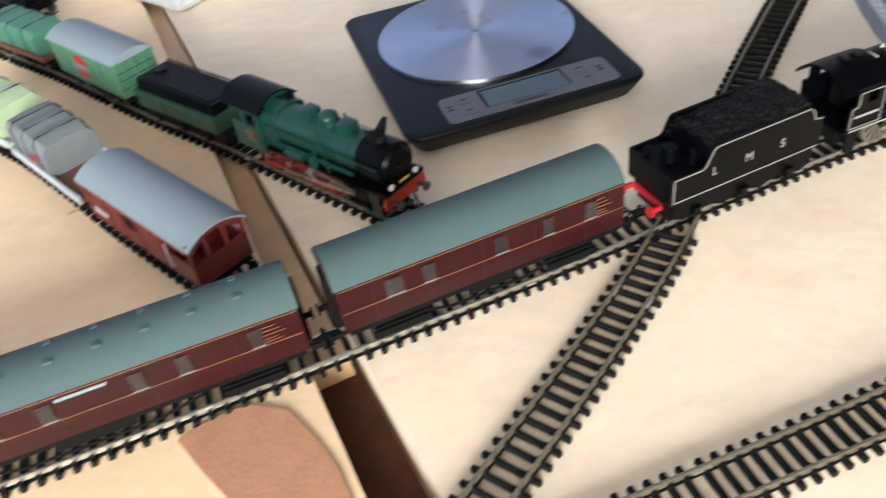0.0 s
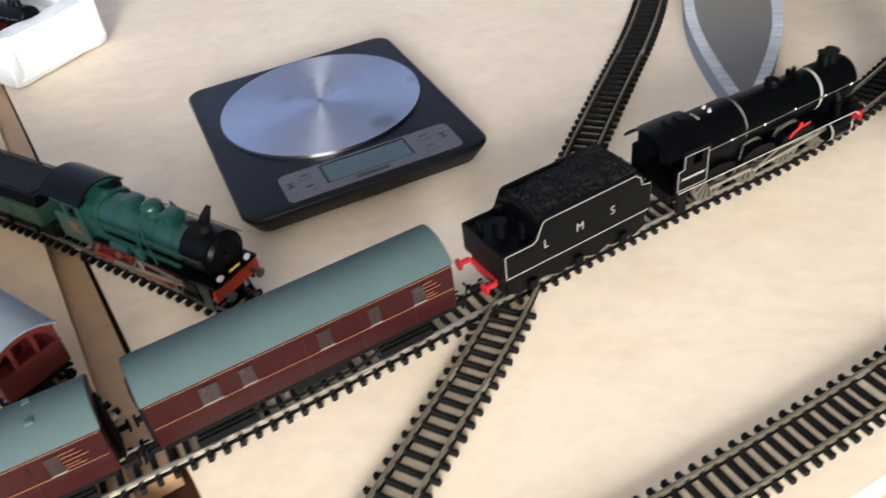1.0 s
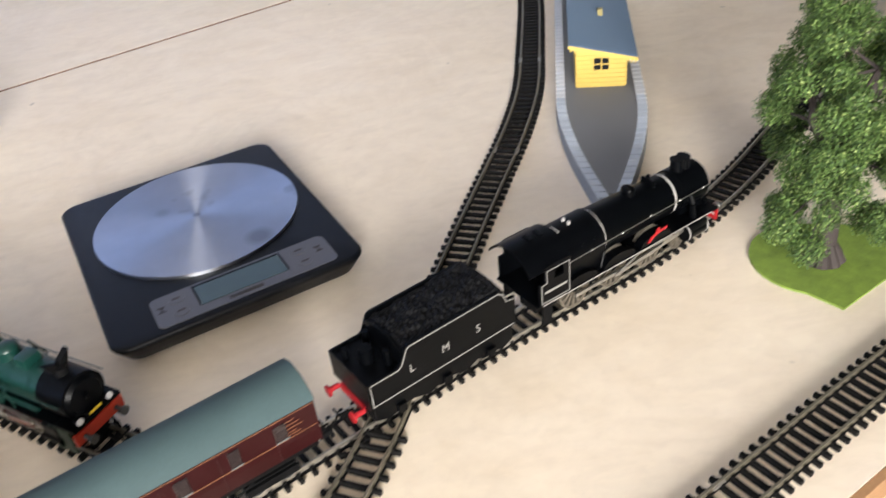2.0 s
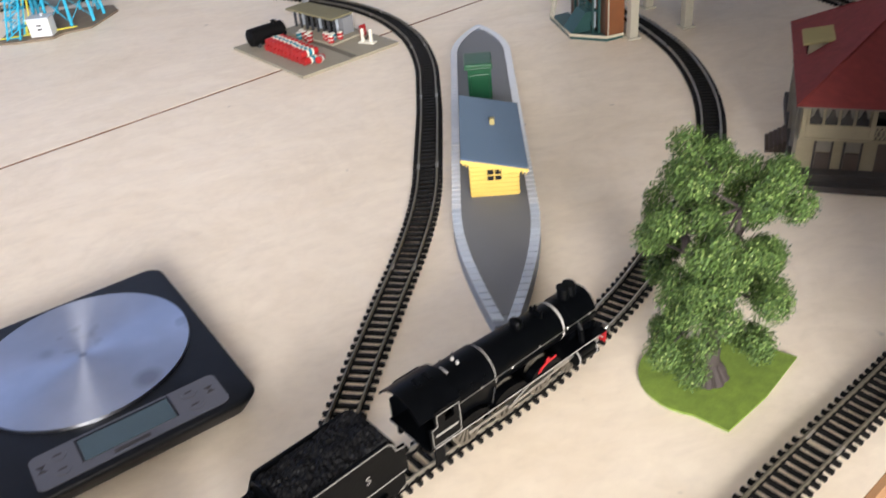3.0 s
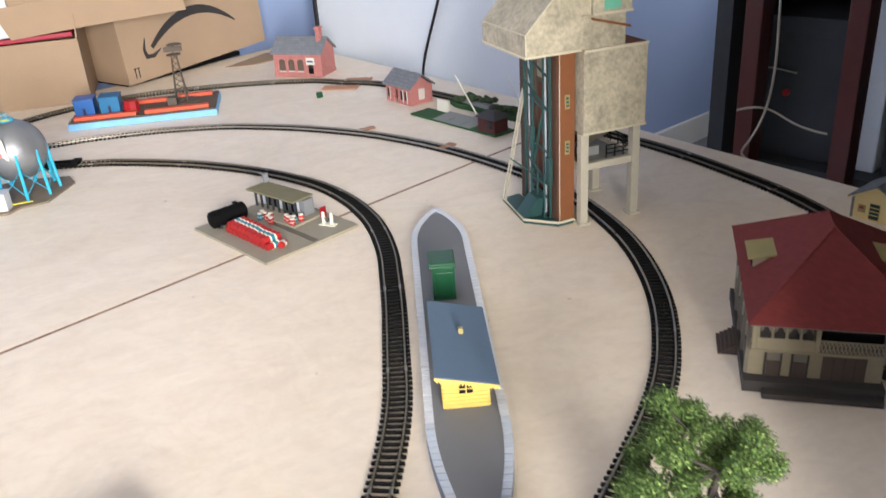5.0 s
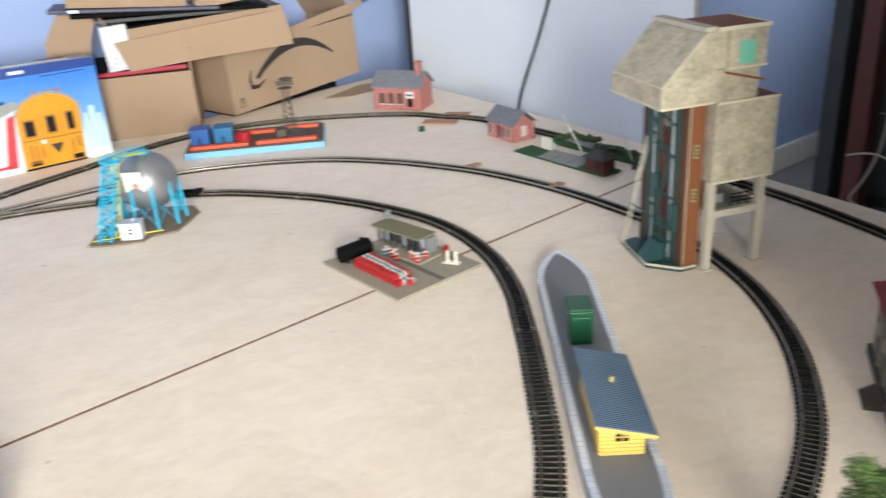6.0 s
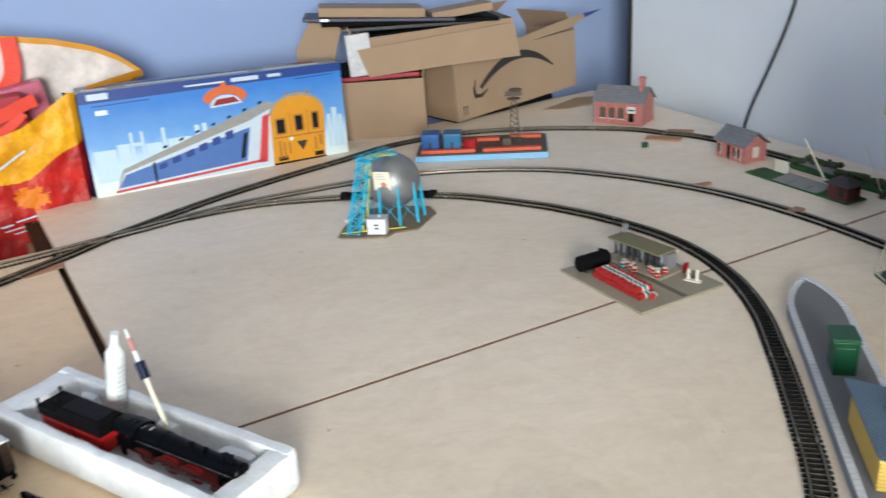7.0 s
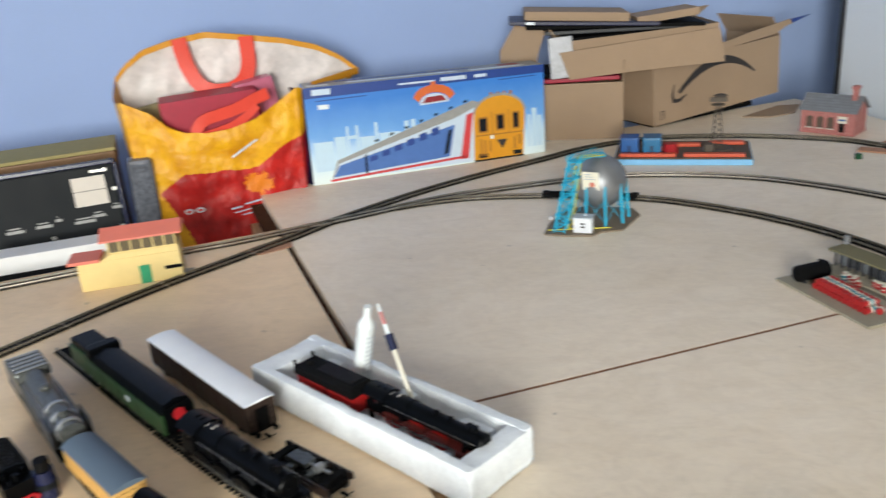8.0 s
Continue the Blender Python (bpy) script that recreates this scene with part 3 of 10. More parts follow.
def steam_loco(at, label, group="", boiler="black", smoke="black", plate="black", wheel="cream_metal", rodm="steel", beam="red", band="white_line", lined=True, domes=(0.012,), cab="black", name_mat="red", deflect=False, frames="matt_black", L=0.165):
    """A 4-6-0 model, x forwards, z = 0 on the rail."""
    p = thing("steam_locomotive", label, "locomotive", at, group)
    h = L / 2
    part("running_plate", box(B(), -h + 0.002, h - 0.004, -0.0165, 0.0165, 0.0172, 0.0186, 0.0003), plate, p)
    part("frames", box(B(), -h + 0.01, h - 0.008, -0.0062, 0.0062, 0.005, 0.0172), frames, p)
    bm = cyl(B(), (-0.022, 0, 0.0316), (0.050, 0, 0.0310), 0.0125, 0.0110, 28)
    part("boiler", bm, boiler, p, smooth=True)
    bm = cyl(B(), (0.050, 0, 0.0310), (0.0735, 0, 0.0310), 0.0115, 0.0115, 28)
    cyl(bm, (0.0735, 0, 0.0310), (0.0752, 0, 0.0310), 0.0102, 0.0086, 24)
    cyl(bm, (0.0752, 0, 0.0308), (0.0765, 0, 0.0308), 0.0016, seg=8)
    box(bm, 0.052, 0.072, -0.008, 0.008, 0.0186, 0.026)
    part("smokebox", bm, smoke, p, smooth=True)
    pts = [(-0.0128, 0.0186)] + [(0.0136 * math.sin(a), 0.0316 + 0.0132 * math.cos(a)) for a in np.linspace(-1.55, 1.55, 15)] + [(0.0128, 0.0186)]
    part("firebox", prism(B(), pts, "x", -0.056, -0.022), boiler, p, smooth=True)
    for x, r in ((-0.0216, 0.0129), (0.0425, 0.0115)):
        if band:
            bm = cyl(B(), (x - 0.0008, 0, 0.0314), (x + 0.0008, 0, 0.0314), r, seg=30, caps=False)
            part("boiler_band", bm, band, p, "pale boiler band", smooth=True)
    bm = cyl(B(), (0.0625, 0, 0.0405), (0.0625, 0, 0.0470), 0.0042, 0.0034, 16)
    cyl(bm, (0.0625, 0, 0.0475), (0.0625, 0, 0.0485), 0.0041, seg=16)
    if not deflect:
        cyl(bm, (0.0560, 0, 0.0405), (0.0560, 0, 0.0475), 0.0040, 0.0033, 16)
        cyl(bm, (0.0560, 0, 0.0475), (0.0560, 0, 0.0485), 0.0040, seg=16)
    part("chimney", bm, smoke, p, smooth=True)
    for x in domes:
        bm = cyl(B(), (x, 0, 0.041), (x, 0, 0.0455), 0.0042, 0.0040, 16)
        ball(bm, (x, 0, 0.0452), 0.0040, 14, 8, (1, 1, 0.55))
        part("dome", bm, boiler, p, smooth=True)
    bm = box(B(), 0.029, 0.0312, -0.0045, 0.0045, 0.0415, 0.0452, 0.0006)
    cyl(bm, (0.030, 0, 0.045), (0.030, 0, 0.0475), 0.0012, seg=8)
    part("top_feed", bm, boiler, p)
    for y in (-0.002, 0.002):
        part("safety_valve", cyl(B(), (-0.040, y, 0.0432), (-0.040, y, 0.0462), 0.0011, 0.0009, 8), "white_line", p)
    part("whistle", rod(B(), [(-0.050, 0.002, 0.0445), (-0.050, -0.004, 0.0445)], 0.0005), "white_line", p)
    for s in (-1, 1):
        part("handrail", rod(B(), [(-0.052, s * 0.0144, 0.0330), (-0.022, s * 0.0138, 0.0330), (0.072, s * 0.0124, 0.0330)], 0.0003, 5), "steel", p)
        for x in (-0.034, -0.008, 0.018, 0.044, 0.066):
            part("handrail_knob", ball(B(), (x, s * (0.0126 + 0.0012 * (x < 0)), 0.0330), 0.0008, 6, 4), "steel", p)
        part("steam_pipe", rod(B(), [(0.0565, s * 0.0090, 0.0330), (0.0565, s * 0.0128, 0.0260), (0.0565, s * 0.0138, 0.0180)], 0.0020, 8), smoke, p)
        for x in (-0.050, -0.040, -0.030):
            part("washout_plug", cyl(B(), (x, s * 0.0118, 0.0372), (x, s * 0.0132, 0.0378), 0.0007, seg=8), boiler, p)
        part("injector_pipe", rod(B(), [(-0.052, s * 0.0150, 0.0215), (-0.028, s * 0.0152, 0.0205), (-0.024, s * 0.0140, 0.0280)], 0.0005, 5), boiler, p)
        # cab side with its window cut out, built of four pieces in one mesh
        y0, y1 = (0.0152, 0.0165) if s > 0 else (-0.0165, -0.0152)
        bm = box(B(), -0.0785, -0.054, y0, y1, 0.0186, 0.0310)
        box(bm, -0.0595, -0.054, y0, y1, 0.0310, 0.0392)
        box(bm, -0.0740, -0.0665, y0, y1, 0.0310, 0.0392)
        box(bm, -0.0665, -0.0595, y0, y1, 0.0368, 0.0392)
        part("cab_side", bm, cab, p)
        if lined:
            part("lining", strip(B(), [(-0.0770, 0.0195), (-0.0770, 0.0300), (-0.0728, 0.0304), (-0.0728, 0.0372), (-0.0553, 0.0372), (-0.0553, 0.0195), (-0.0770, 0.0195)], s * 0.0166, 0.0004), "print_dim", p, "silver lining")
            part("number_bar", strip(B(), [(-0.0740, 0.0252), (-0.0580, 0.0252)], s * 0.0166, 0.0012), "print_dim", p, "dim number bar")
            part("lining", strip(B(), [(-0.076, 0.0180), (h - 0.012, 0.0180), (h - 0.008, 0.0150)], s * 0.0166, 0.0004), "white_line", p)
        for x in (-0.045, -0.0125, 0.0195):
            arc = [(x + 0.0138 * math.cos(a), 0.0186 + 0.0052 * math.sin(a)) for a in np.linspace(0, math.pi, 9)]
            part("splasher", prism(B(), arc, "y", s * 0.0112, s * 0.0162), plate, p)
        if name_mat:
            arc = [(0.0195 + x, z) for x, z in ((-0.0085, 0.0206), (-0.0050, 0.0232), (-0.0008, 0.0246), (-0.0002, 0.0268), (0.0018, 0.0268), (0.0024, 0.0250), (0.0085, 0.0252), (0.0085, 0.0238), (0.0020, 0.0236), (-0.0032, 0.0222), (-0.0068, 0.0200))]
            part("nameplate", prism(B(), arc, "y", s * 0.0162, s * 0.0168), name_mat, p, "red curved nameplate")
        for x in (-0.045, -0.0125, 0.0195):
            w = part("driving_wheel", wheel_mesh(B(), (x, s * 0.0092, 0.0127), 0.0127, spokes=14), wheel, p)
            part("hub", cyl(B(), (x, s * 0.0104, 0.0127), (x, s * 0.0114, 0.0127), 0.0026, seg=10), "matt_black", w)
        for x in (0.0475, 0.0690):
            part("bogie_wheel", wheel_mesh(B(), (x, s * 0.0092, 0.0062), 0.0062, spokes=9), wheel, p)
        bm = box(B(), -0.0465, 0.021, s * 0.0128 - 0.0006, s * 0.0128 + 0.0006, 0.0084, 0.0104, 0.0003)
        part("coupling_rod", bm, rodm, p)
        m = Matrix.Translation((0.016, s * 0.0142, 0.0115)) @ Matrix.Rotation(-0.07, 4, "Y")
        part("connecting_rod", box(B(), -0.030, 0.030, -0.0006, 0.0006, -0.0009, 0.0009, m=m), rodm, p)
        part("valve_rod", rod(B(), [(-0.010, s * 0.0146, 0.0105), (0.006, s * 0.0150, 0.0160), (0.046, s * 0.0150, 0.0152)], 0.0006), rodm, p)
        part("slide_bar", box(B(), 0.028, 0.049, s * 0.0142 - 0.0007, s * 0.0142 + 0.0007, 0.0132, 0.0142), rodm, p)
        cy = part("cylinder", box(cyl(B(), (0.0475, s * 0.0140, 0.0118), (0.0665, s * 0.0140, 0.0118), 0.0049, seg=18), 0.049, 0.065, min(s * 0.0100, s * 0.0185), max(s * 0.0100, s * 0.0185), 0.012, 0.0172, 0.0006), plate, p, smooth=True)
        for x in (0.0485, 0.0655):
            if lined:
                part("cylinder_ring", cyl(B(), (x - 0.0004, s * 0.0140, 0.0118), (x + 0.0004, s * 0.0140, 0.0118), 0.0051, seg=18), "white_line", cy)
        if deflect:
            part("front_step", box(B(), 0.058, 0.073, s * 0.0160 - 0.0005, s * 0.0160 + 0.0005, 0.006, 0.0172), boiler, p)
        part("cab_step", box(B(), -0.076, -0.069, s * 0.0155 - 0.001, s * 0.0155 + 0.001, 0.006, 0.0172, 0.0003), "matt_black", p)
    if deflect:
        part("smoke_lifter", box(B(), 0.0585, 0.0625, -0.0045, 0.0045, 0.0472, 0.0535, 0.0005, m=Matrix.Translation((0, 0, 0))), smoke, p, "black chimney cowl")
    pts = arch(0.0166, 0.0380, 0.0082, 16)
    roof = pts + [(y * 0.96, z - 0.0009) for y, z in reversed(pts)]
    part("cab_roof", prism(B(), roof, "x", -0.0850, -0.0530), smoke, p, smooth=True)
    for x in (-0.0700, -0.0620):
        part("roof_vent", box(B(), x - 0.0015, x + 0.0015, -0.0030, 0.0030, 0.0461, 0.0472, 0.0003), smoke, p)
    pts = [(-0.0152, 0.0186), (0.0152, 0.0186), (0.0152, 0.0385)] + [(y * 0.9, z - 0.001) for y, z in reversed(arch(0.0166, 0.0380, 0.0082, 16))] + [(-0.0152, 0.0385)]
    part("cab_front", prism(B(), pts, "x", -0.0555, -0.0545), cab, p)
    part("backhead", box(B(), -0.064, -0.0558, -0.010, 0.010, 0.0186, 0.034, 0.002), "matt_black", p)
    part("buffer_beam", box(B(), h - 0.006, h - 0.0042, -0.0165, 0.0165, 0.0105, 0.0172, 0.0003), beam, p, "red buffer beam")
    buffers(p, h - 0.0042, 0.0112, 0.0138, "steel", 1)
    part("guard_iron", rod(B(), [(h - 0.012, -0.008, 0.012), (h - 0.006, -0.0085, 0.003)], 0.0008), "matt_black", p)
    part("guard_iron", rod(B(), [(h - 0.012, 0.008, 0.012), (h - 0.006, 0.0085, 0.003)], 0.0008), "matt_black", p)
    for y in (-0.0085, 0.0085):
        part("lamp", box(B(), h - 0.009, h - 0.006, y - 0.0012, y + 0.0012, 0.0186, 0.022, 0.0005), "white_line" if deflect else plate, p)
    hook(p, h - 0.004, 1)
    return p


def tender(at, label, group="", body="black", top="black", beam="red", wheel="black", lined=True, words=(), L=0.098):
    p = thing("tender", label, "tender", at, group)
    h = L / 2
    part("chassis", box(B(), -h + 0.004, h - 0.002, -0.0125, 0.0125, 0.0045, 0.0165, 0.0006), "matt_black", p)
    for s in (-1, 1):
        fr = [(-h + 0.004, 0.0165), (-h + 0.004, 0.0075), (-h + 0.012, 0.0045), (-0.024, 0.0085), (-0.012, 0.0045), (0.0, 0.0085), (0.012, 0.0045), (0.024, 0.0085), (h - 0.010, 0.0045), (h - 0.003, 0.0075), (h - 0.003, 0.0165)]
        part("side_frame", prism(B(), fr, "y", s * 0.0138, s * 0.0152), "black", p)
        for x in (-0.030, 0.0, 0.030):
            part("wheel", wheel_mesh(B(), (x, s * 0.0092, 0.0075), 0.0075, spokes=10), wheel, p)
            part("axle_box", box(B(), x - 0.0025, x + 0.0025, s * 0.0160 - 0.0012, s * 0.0160 + 0.0012, 0.0055, 0.0105, 0.0004), "black", p)
        side = [(-h + 0.002, 0.0165), (-h + 0.002, 0.0318), (-0.0295, 0.0318), (-0.0275, 0.0330), (-0.0235, 0.0408), (-0.0215, 0.0418), (0.0375, 0.0418), (0.0415, 0.0390), (0.0430, 0.0345), (h - 0.001, 0.0340), (h - 0.001, 0.0165)]
        part("side_sheet", prism(B(), side, "y", s * 0.0152, s * 0.0165), body, p)
        if lined:
            part("lining", strip(B(), [(-h + 0.003, 0.0180), (-h + 0.003, 0.0308), (-0.0290, 0.0308), (-0.0268, 0.0322), (-0.0228, 0.0396), (-0.0210, 0.0408), (0.0370, 0.0408), (0.0402, 0.0385), (0.0418, 0.0340), (h - 0.002, 0.0330)], s * 0.0166, 0.0005), "print_dim", p, "silver lining")
            part("lining", strip(B(), [(-h + 0.003, 0.0180), (h - 0.003, 0.0180)], s * 0.0166, 0.0005), "print_dim", p, "silver lining")
        for k, ch in enumerate(words):
            x = (-0.021 + 0.0215 * k) * (1 if s < 0 else -1)
            m = Matrix.Translation((x, s * 0.01665, 0.0275)) @ Matrix.Rotation(0 if s < 0 else math.pi, 4, "Z") @ Matrix.Rotation(math.pi / 2, 4, "X")
            letters(ch, 0.0066, "print_dim", p, m)
    part("rear_sheet", box(B(), -h + 0.001, -h + 0.0022, -0.0165, 0.0165, 0.0165, 0.0318), body, p)
    part("front_sheet", box(B(), 0.040, 0.0415, -0.0152, 0.0152, 0.0165, 0.0395), body, p)
    part("deck", box(B(), -h + 0.0022, 0.040, -0.0152, 0.0152, 0.0280, 0.0302), top, p)
    part("bulkhead", prism(B(), [(-0.0152, 0.0302), (0.0152, 0.0302), (0.0152, 0.0385), (0.0060, 0.0420), (-0.0060, 0.0420), (-0.0152, 0.0385)], "x", -0.0255, -0.0235), top, p)
    # the heap of coal
    bm, nx, ny = B(), 66, 32

    def heap(i, j):
        if i in (0, nx) or j in (0, ny):
            return -0.001
        near = noise.voronoi((i * 0.42, j * 0.42, 3.0))[0][0]
        return 0.0013 - 0.0022 * near + 0.0012 * noise.noise((i * 0.12, j * 0.12, 5.0))

    grid = [[bm.verts.new((-0.0235 + 0.0635 * i / nx, -0.0151 + 0.0302 * j / ny, 0.0392 + 0.0032 * i / nx + 0.0016 * math.sin(math.pi * j / ny) + heap(i, j))) for j in range(ny + 1)] for i in range(nx + 1)]
    for i in range(nx):
        for j in range(ny):
            bm.faces.new((grid[i][j], grid[i + 1][j], grid[i + 1][j + 1], grid[i][j + 1]))
    part("coal", bm, "coal", p, "black lumpy coal")
    for x, y, r, zt in ((-0.036, 0.0, 0.0042, 0.0375), (-0.0295, 0.009, 0.0020, 0.0385), (-0.0295, -0.009, 0.0020, 0.0385), (-0.043, 0.008, 0.0018, 0.0355)):
        part("filler", cyl(B(), (x, y, 0.0300), (x, y, zt), r, r * 0.9, 14), top, p, smooth=True)
    part("buffer_beam", box(B(), -h, -h + 0.0015, -0.0105, 0.0105, 0.0118, 0.0150), beam, p, "red buffer beam")
    buffers(p, -h, 0.0112, 0.0138, beam, -1)
    hook(p, -h, -1)
    part("drawbar", box(B(), h - 0.002, h + 0.012, -0.002, 0.002, 0.010, 0.0125), "matt_black", p)
    return p


def bogie(p, x, r=0.0062, base=0.016, mat="matt_black"):
    bm = box(B(), x - base * 0.85, x + base * 0.85, -0.0125, 0.0125, 0.0062, 0.0095, 0.0005)
    for s in (-1, 1):
        box(bm, x - base * 0.9, x + base * 0.9, s * 0.0135 - 0.0010, s * 0.0135 + 0.0010, 0.0050, 0.0088, 0.0004)
    part("bogie_frame", bm, mat, p)
    for dx in (-base / 2, base / 2):
        for s in (-1, 1):
            part("wheel", wheel_mesh(B(), (x + dx, s * 0.0090, r), r), "dark_grey", p)


def coach(at, L, label, windows, group="", vents=(), roof="roof_grey", body="maroon", white_bars=()):
    """A bogie vehicle with a turned-down roof. windows: (x centre, width) along the side."""
    p = thing("coach", label, "coach", at, group)
    h = L / 2
    part("underframe", box(B(), -h + 0.002, h - 0.002, -0.0155, 0.0155, 0.0140, 0.0177), "matt_black", p)
    prof = [(-0.0172, 0.0178), (-0.0178, 0.0250), (-0.0172, 0.0390), (-0.0165, 0.0412), (0.0165, 0.0412), (0.0172, 0.0390), (0.0178, 0.0250), (0.0172, 0.0178)]
    part("body", prism(B(), prof, "x", -h, h), body, p)
    pts = arch(0.0178, 0.0408, 0.0080, 16)
    bm = prism(B(), pts, "x", -h - 0.0006, h + 0.0006)
    part("roof", bm, roof, p, smooth=True)
    for k in (-1, 1):
        pts2 = [(y * 0.97, z) for y, z in arch(0.0172, 0.0408, 0.0074, 12)]
        part("end_panel", prism(B(), pts2, "x", k * (h + 0.0002), k * (h + 0.0010)), "maroon_dark", p)
    for s in (-1, 1):
        for x, w in windows:
            win = part("window", box(B(), x - w / 2, x + w / 2, s * 0.01765 - 0.0005, s * 0.01765 + 0.0004, 0.0290, 0.0376, 0.0004), "win", p)
            part("frame", strip(B(), [(x - w / 2, 0.0288), (x + w / 2, 0.0288)], s * 0.01795, 0.0005), "tarp_grey", win)
        part("lining", strip(B(), [(-h + 0.001, 0.0396), (h - 0.001, 0.0396)], s * 0.0172, 0.00028), "gold", p, "gold line")
        part("lining", strip(B(), [(-h + 0.001, 0.0282), (h - 0.001, 0.0282)], s * 0.0178, 0.00028), "gold", p, "gold line")
        for k in range(5):
            part("door_line", strip(B(), [(-h + L * (k + 0.6) / 5.4, 0.0185), (-h + L * (k + 0.6) / 5.4, 0.0375)], s * 0.0177, 0.0003), "maroon_dark", p)
        for k, z in enumerate((0.0372, 0.0352, 0.0332, 0.0312, 0.0298)):
            x = (h - 0.0135) * (1 if s < 0 else -1)
            part("writing_bar", strip(B(), [(x - 0.004, z), (x + 0.002 + 0.002 * (k % 3), z)], s * 0.0178, 0.00026), "gold", p, "small gold writing")
        for x in white_bars:
            part("name_board", strip(B(), [(x - 0.010, 0.0375), (x + 0.010, 0.0375)], s * 0.01735, 0.0014), "van_roof", p, "pale grey board")
        part("truss", rod(B(), [(-h * 0.5, s * 0.013, 0.0110), (-h * 0.28, s * 0.013, 0.0065), (h * 0.28, s * 0.013, 0.0065), (h * 0.5, s * 0.013, 0.0110)], 0.0007), "matt_black", p)
        part("step_board", box(B(), -h * 0.15, h * 0.2, s * 0.0115 - 0.002, s * 0.0115 + 0.002, 0.0088, 0.0140, 0.0004), "matt_black", p)
    for x, y in vents:
        part("roof_vent", box(B(), x - 0.0018, x + 0.0018, y - 0.0016, y + 0.0016, 0.0470, 0.0488 if abs(y) > 0.003 else 0.0496, 0.0004), roof, p)
    for s in (-1, 1):
        bogie(p, s * (h - 0.028))
        box_end = box(B(), s * (h + 0.0006) - 0.0020, s * (h + 0.0006) + 0.0020, -0.0062, 0.0062, 0.0125, 0.0400, 0.0006)
        part("gangway", box_end, "matt_black", p)
        buffers(p, s * h, 0.0112, 0.0130, "matt_black", s)
        hook(p, s * h, s)
    return p


def wagon_base(p, L, mat="matt_black", r=0.0062, axles=(-0.30, 0.30), W=0.0150):
    h = L / 2
    part("solebar", box(B(), -h, h, -W, W, 0.0105, 0.0135, 0.0003), mat, p)
    for a in axles:
        x = a * L
        for s in (-1, 1):
            part("wheel", wheel_mesh(B(), (x, s * 0.0090, r), r), "dark_grey", p)
            bm = prism(B(), [(x - 0.005, 0.0108), (x - 0.002, 0.0045), (x + 0.002, 0.0045), (x + 0.005, 0.0108)], "y", s * 0.0122, s * 0.0140)
            part("axle_guard", bm, mat, p)
    for s in (-1, 1):
        part("brake_lever", rod(B(), [(-0.010, s * 0.0142, 0.0085), (0.018, s * 0.0142, 0.0045)], 0.0005), mat, p)
        buffers(p, s * h, 0.0105, 0.0118, mat, s)
        hook(p, s * h, s)


def box_van(at, L, label, body, roof, group="", H=0.036, rise=0.0065, W=0.0165, planks=True, axles=(-0.30, 0.30), name="goods_van", category="van"):
    p = thing(name, label, category, at, group)
    h = L / 2
    wagon_base(p, L, axles=axles)
    part("body", box(B(), -h, h, -W, W, 0.0135, H, 0.0004), body, p)
    pts = arch(W + 0.001, H - 0.0002, rise, 14)
    part("roof", prism(B(), pts, "x", -h - 0.001, h + 0.001), roof, p, smooth=True)
    for s in (-1, 1):
        if planks:
            for k in range(1, 7):
                z = 0.0135 + (H - 0.0135) * k / 7
                part("plank_line", strip(B(), [(-h + 0.001, z), (h - 0.001, z)], s * W, 0.0003, 0.0002), body, p)
            for x in (-0.26 * L, -0.12 * L, 0.12 * L, 0.26 * L):
                part("strap", strip(B(), [(x, 0.0140), (x, H - 0.001)], s * W, 0.0010, 0.0006), body, p)
        else:
            part("door_rail", strip(B(), [(-h * 0.6, H - 0.002), (h * 0.6, H - 0.002)], s * W, 0.0008, 0.0006), body, p)
        for y in (-0.009, 0.0, 0.009):
            part("end_post", box(B(), s * h - 0.0006, s * h + 0.0010, y - 0.0007, y + 0.0007, 0.0135, H - 0.001), body, p)
        for z in (0.020, 0.0265, 0.032):
            part("end_plank", box(B(), s * h - 0.0003, s * h + 0.0004, -W + 0.001, W - 0.001, z, z + 0.0003), "matt_black", p)
    return p


# the passenger train, drawn up across the diamond crossing
P_LOCO, P_TEND, P_C1 = 0.949, 0.811, 0.662
steam_loco(on_track(MAIN, P_LOCO, k=(0.93, 1.12, 1.18)), "black model steam locomotive with silver lining and red nameplates", "passenger train")
tender(on_track(MAIN, P_TEND, k=(1.0, 1.10, 1.12)), "black lined tender heaped with coal", "passenger train", words="LMS")
coach(on_track(MAIN, P_C1, k=(1.0, 0.98, 1.15)), 0.148, "short maroon brake coach with a grey roof and few windows", [(-0.047, 0.0088), (-0.030, 0.0064), (0.007, 0.0066), (0.032, 0.0056), (0.055, 0.0066)], "passenger train")
P_C2 = P_C1 - 0.074 - 0.017 - 0.1025
coach(on_track(MAIN, P_C2, k=(1.0, 0.98, 1.15)), 0.205, "long maroon coach with a vented grey roof", [(-0.085, 0.006), (-0.062, 0.006), (-0.030, 0.006), (-0.008, 0.006), (0.030, 0.006), (0.050, 0.006), (0.082, 0.006)], "passenger train",
      [(-0.08 + 0.02 * k, s * 0.006) for k in range(9) for s in (-1, 1)], white_bars=(0.008, -0.045))
P_V = P_C2 - 0.1025 - 0.016 - 0.056
van = box_van(on_track(MAIN, P_V), 0.112, "maroon goods van with a cream roof and teal writing", "maroon_dark", "cream", "passenger train", planks=False, axles=(-0.32, 0.0, 0.32))
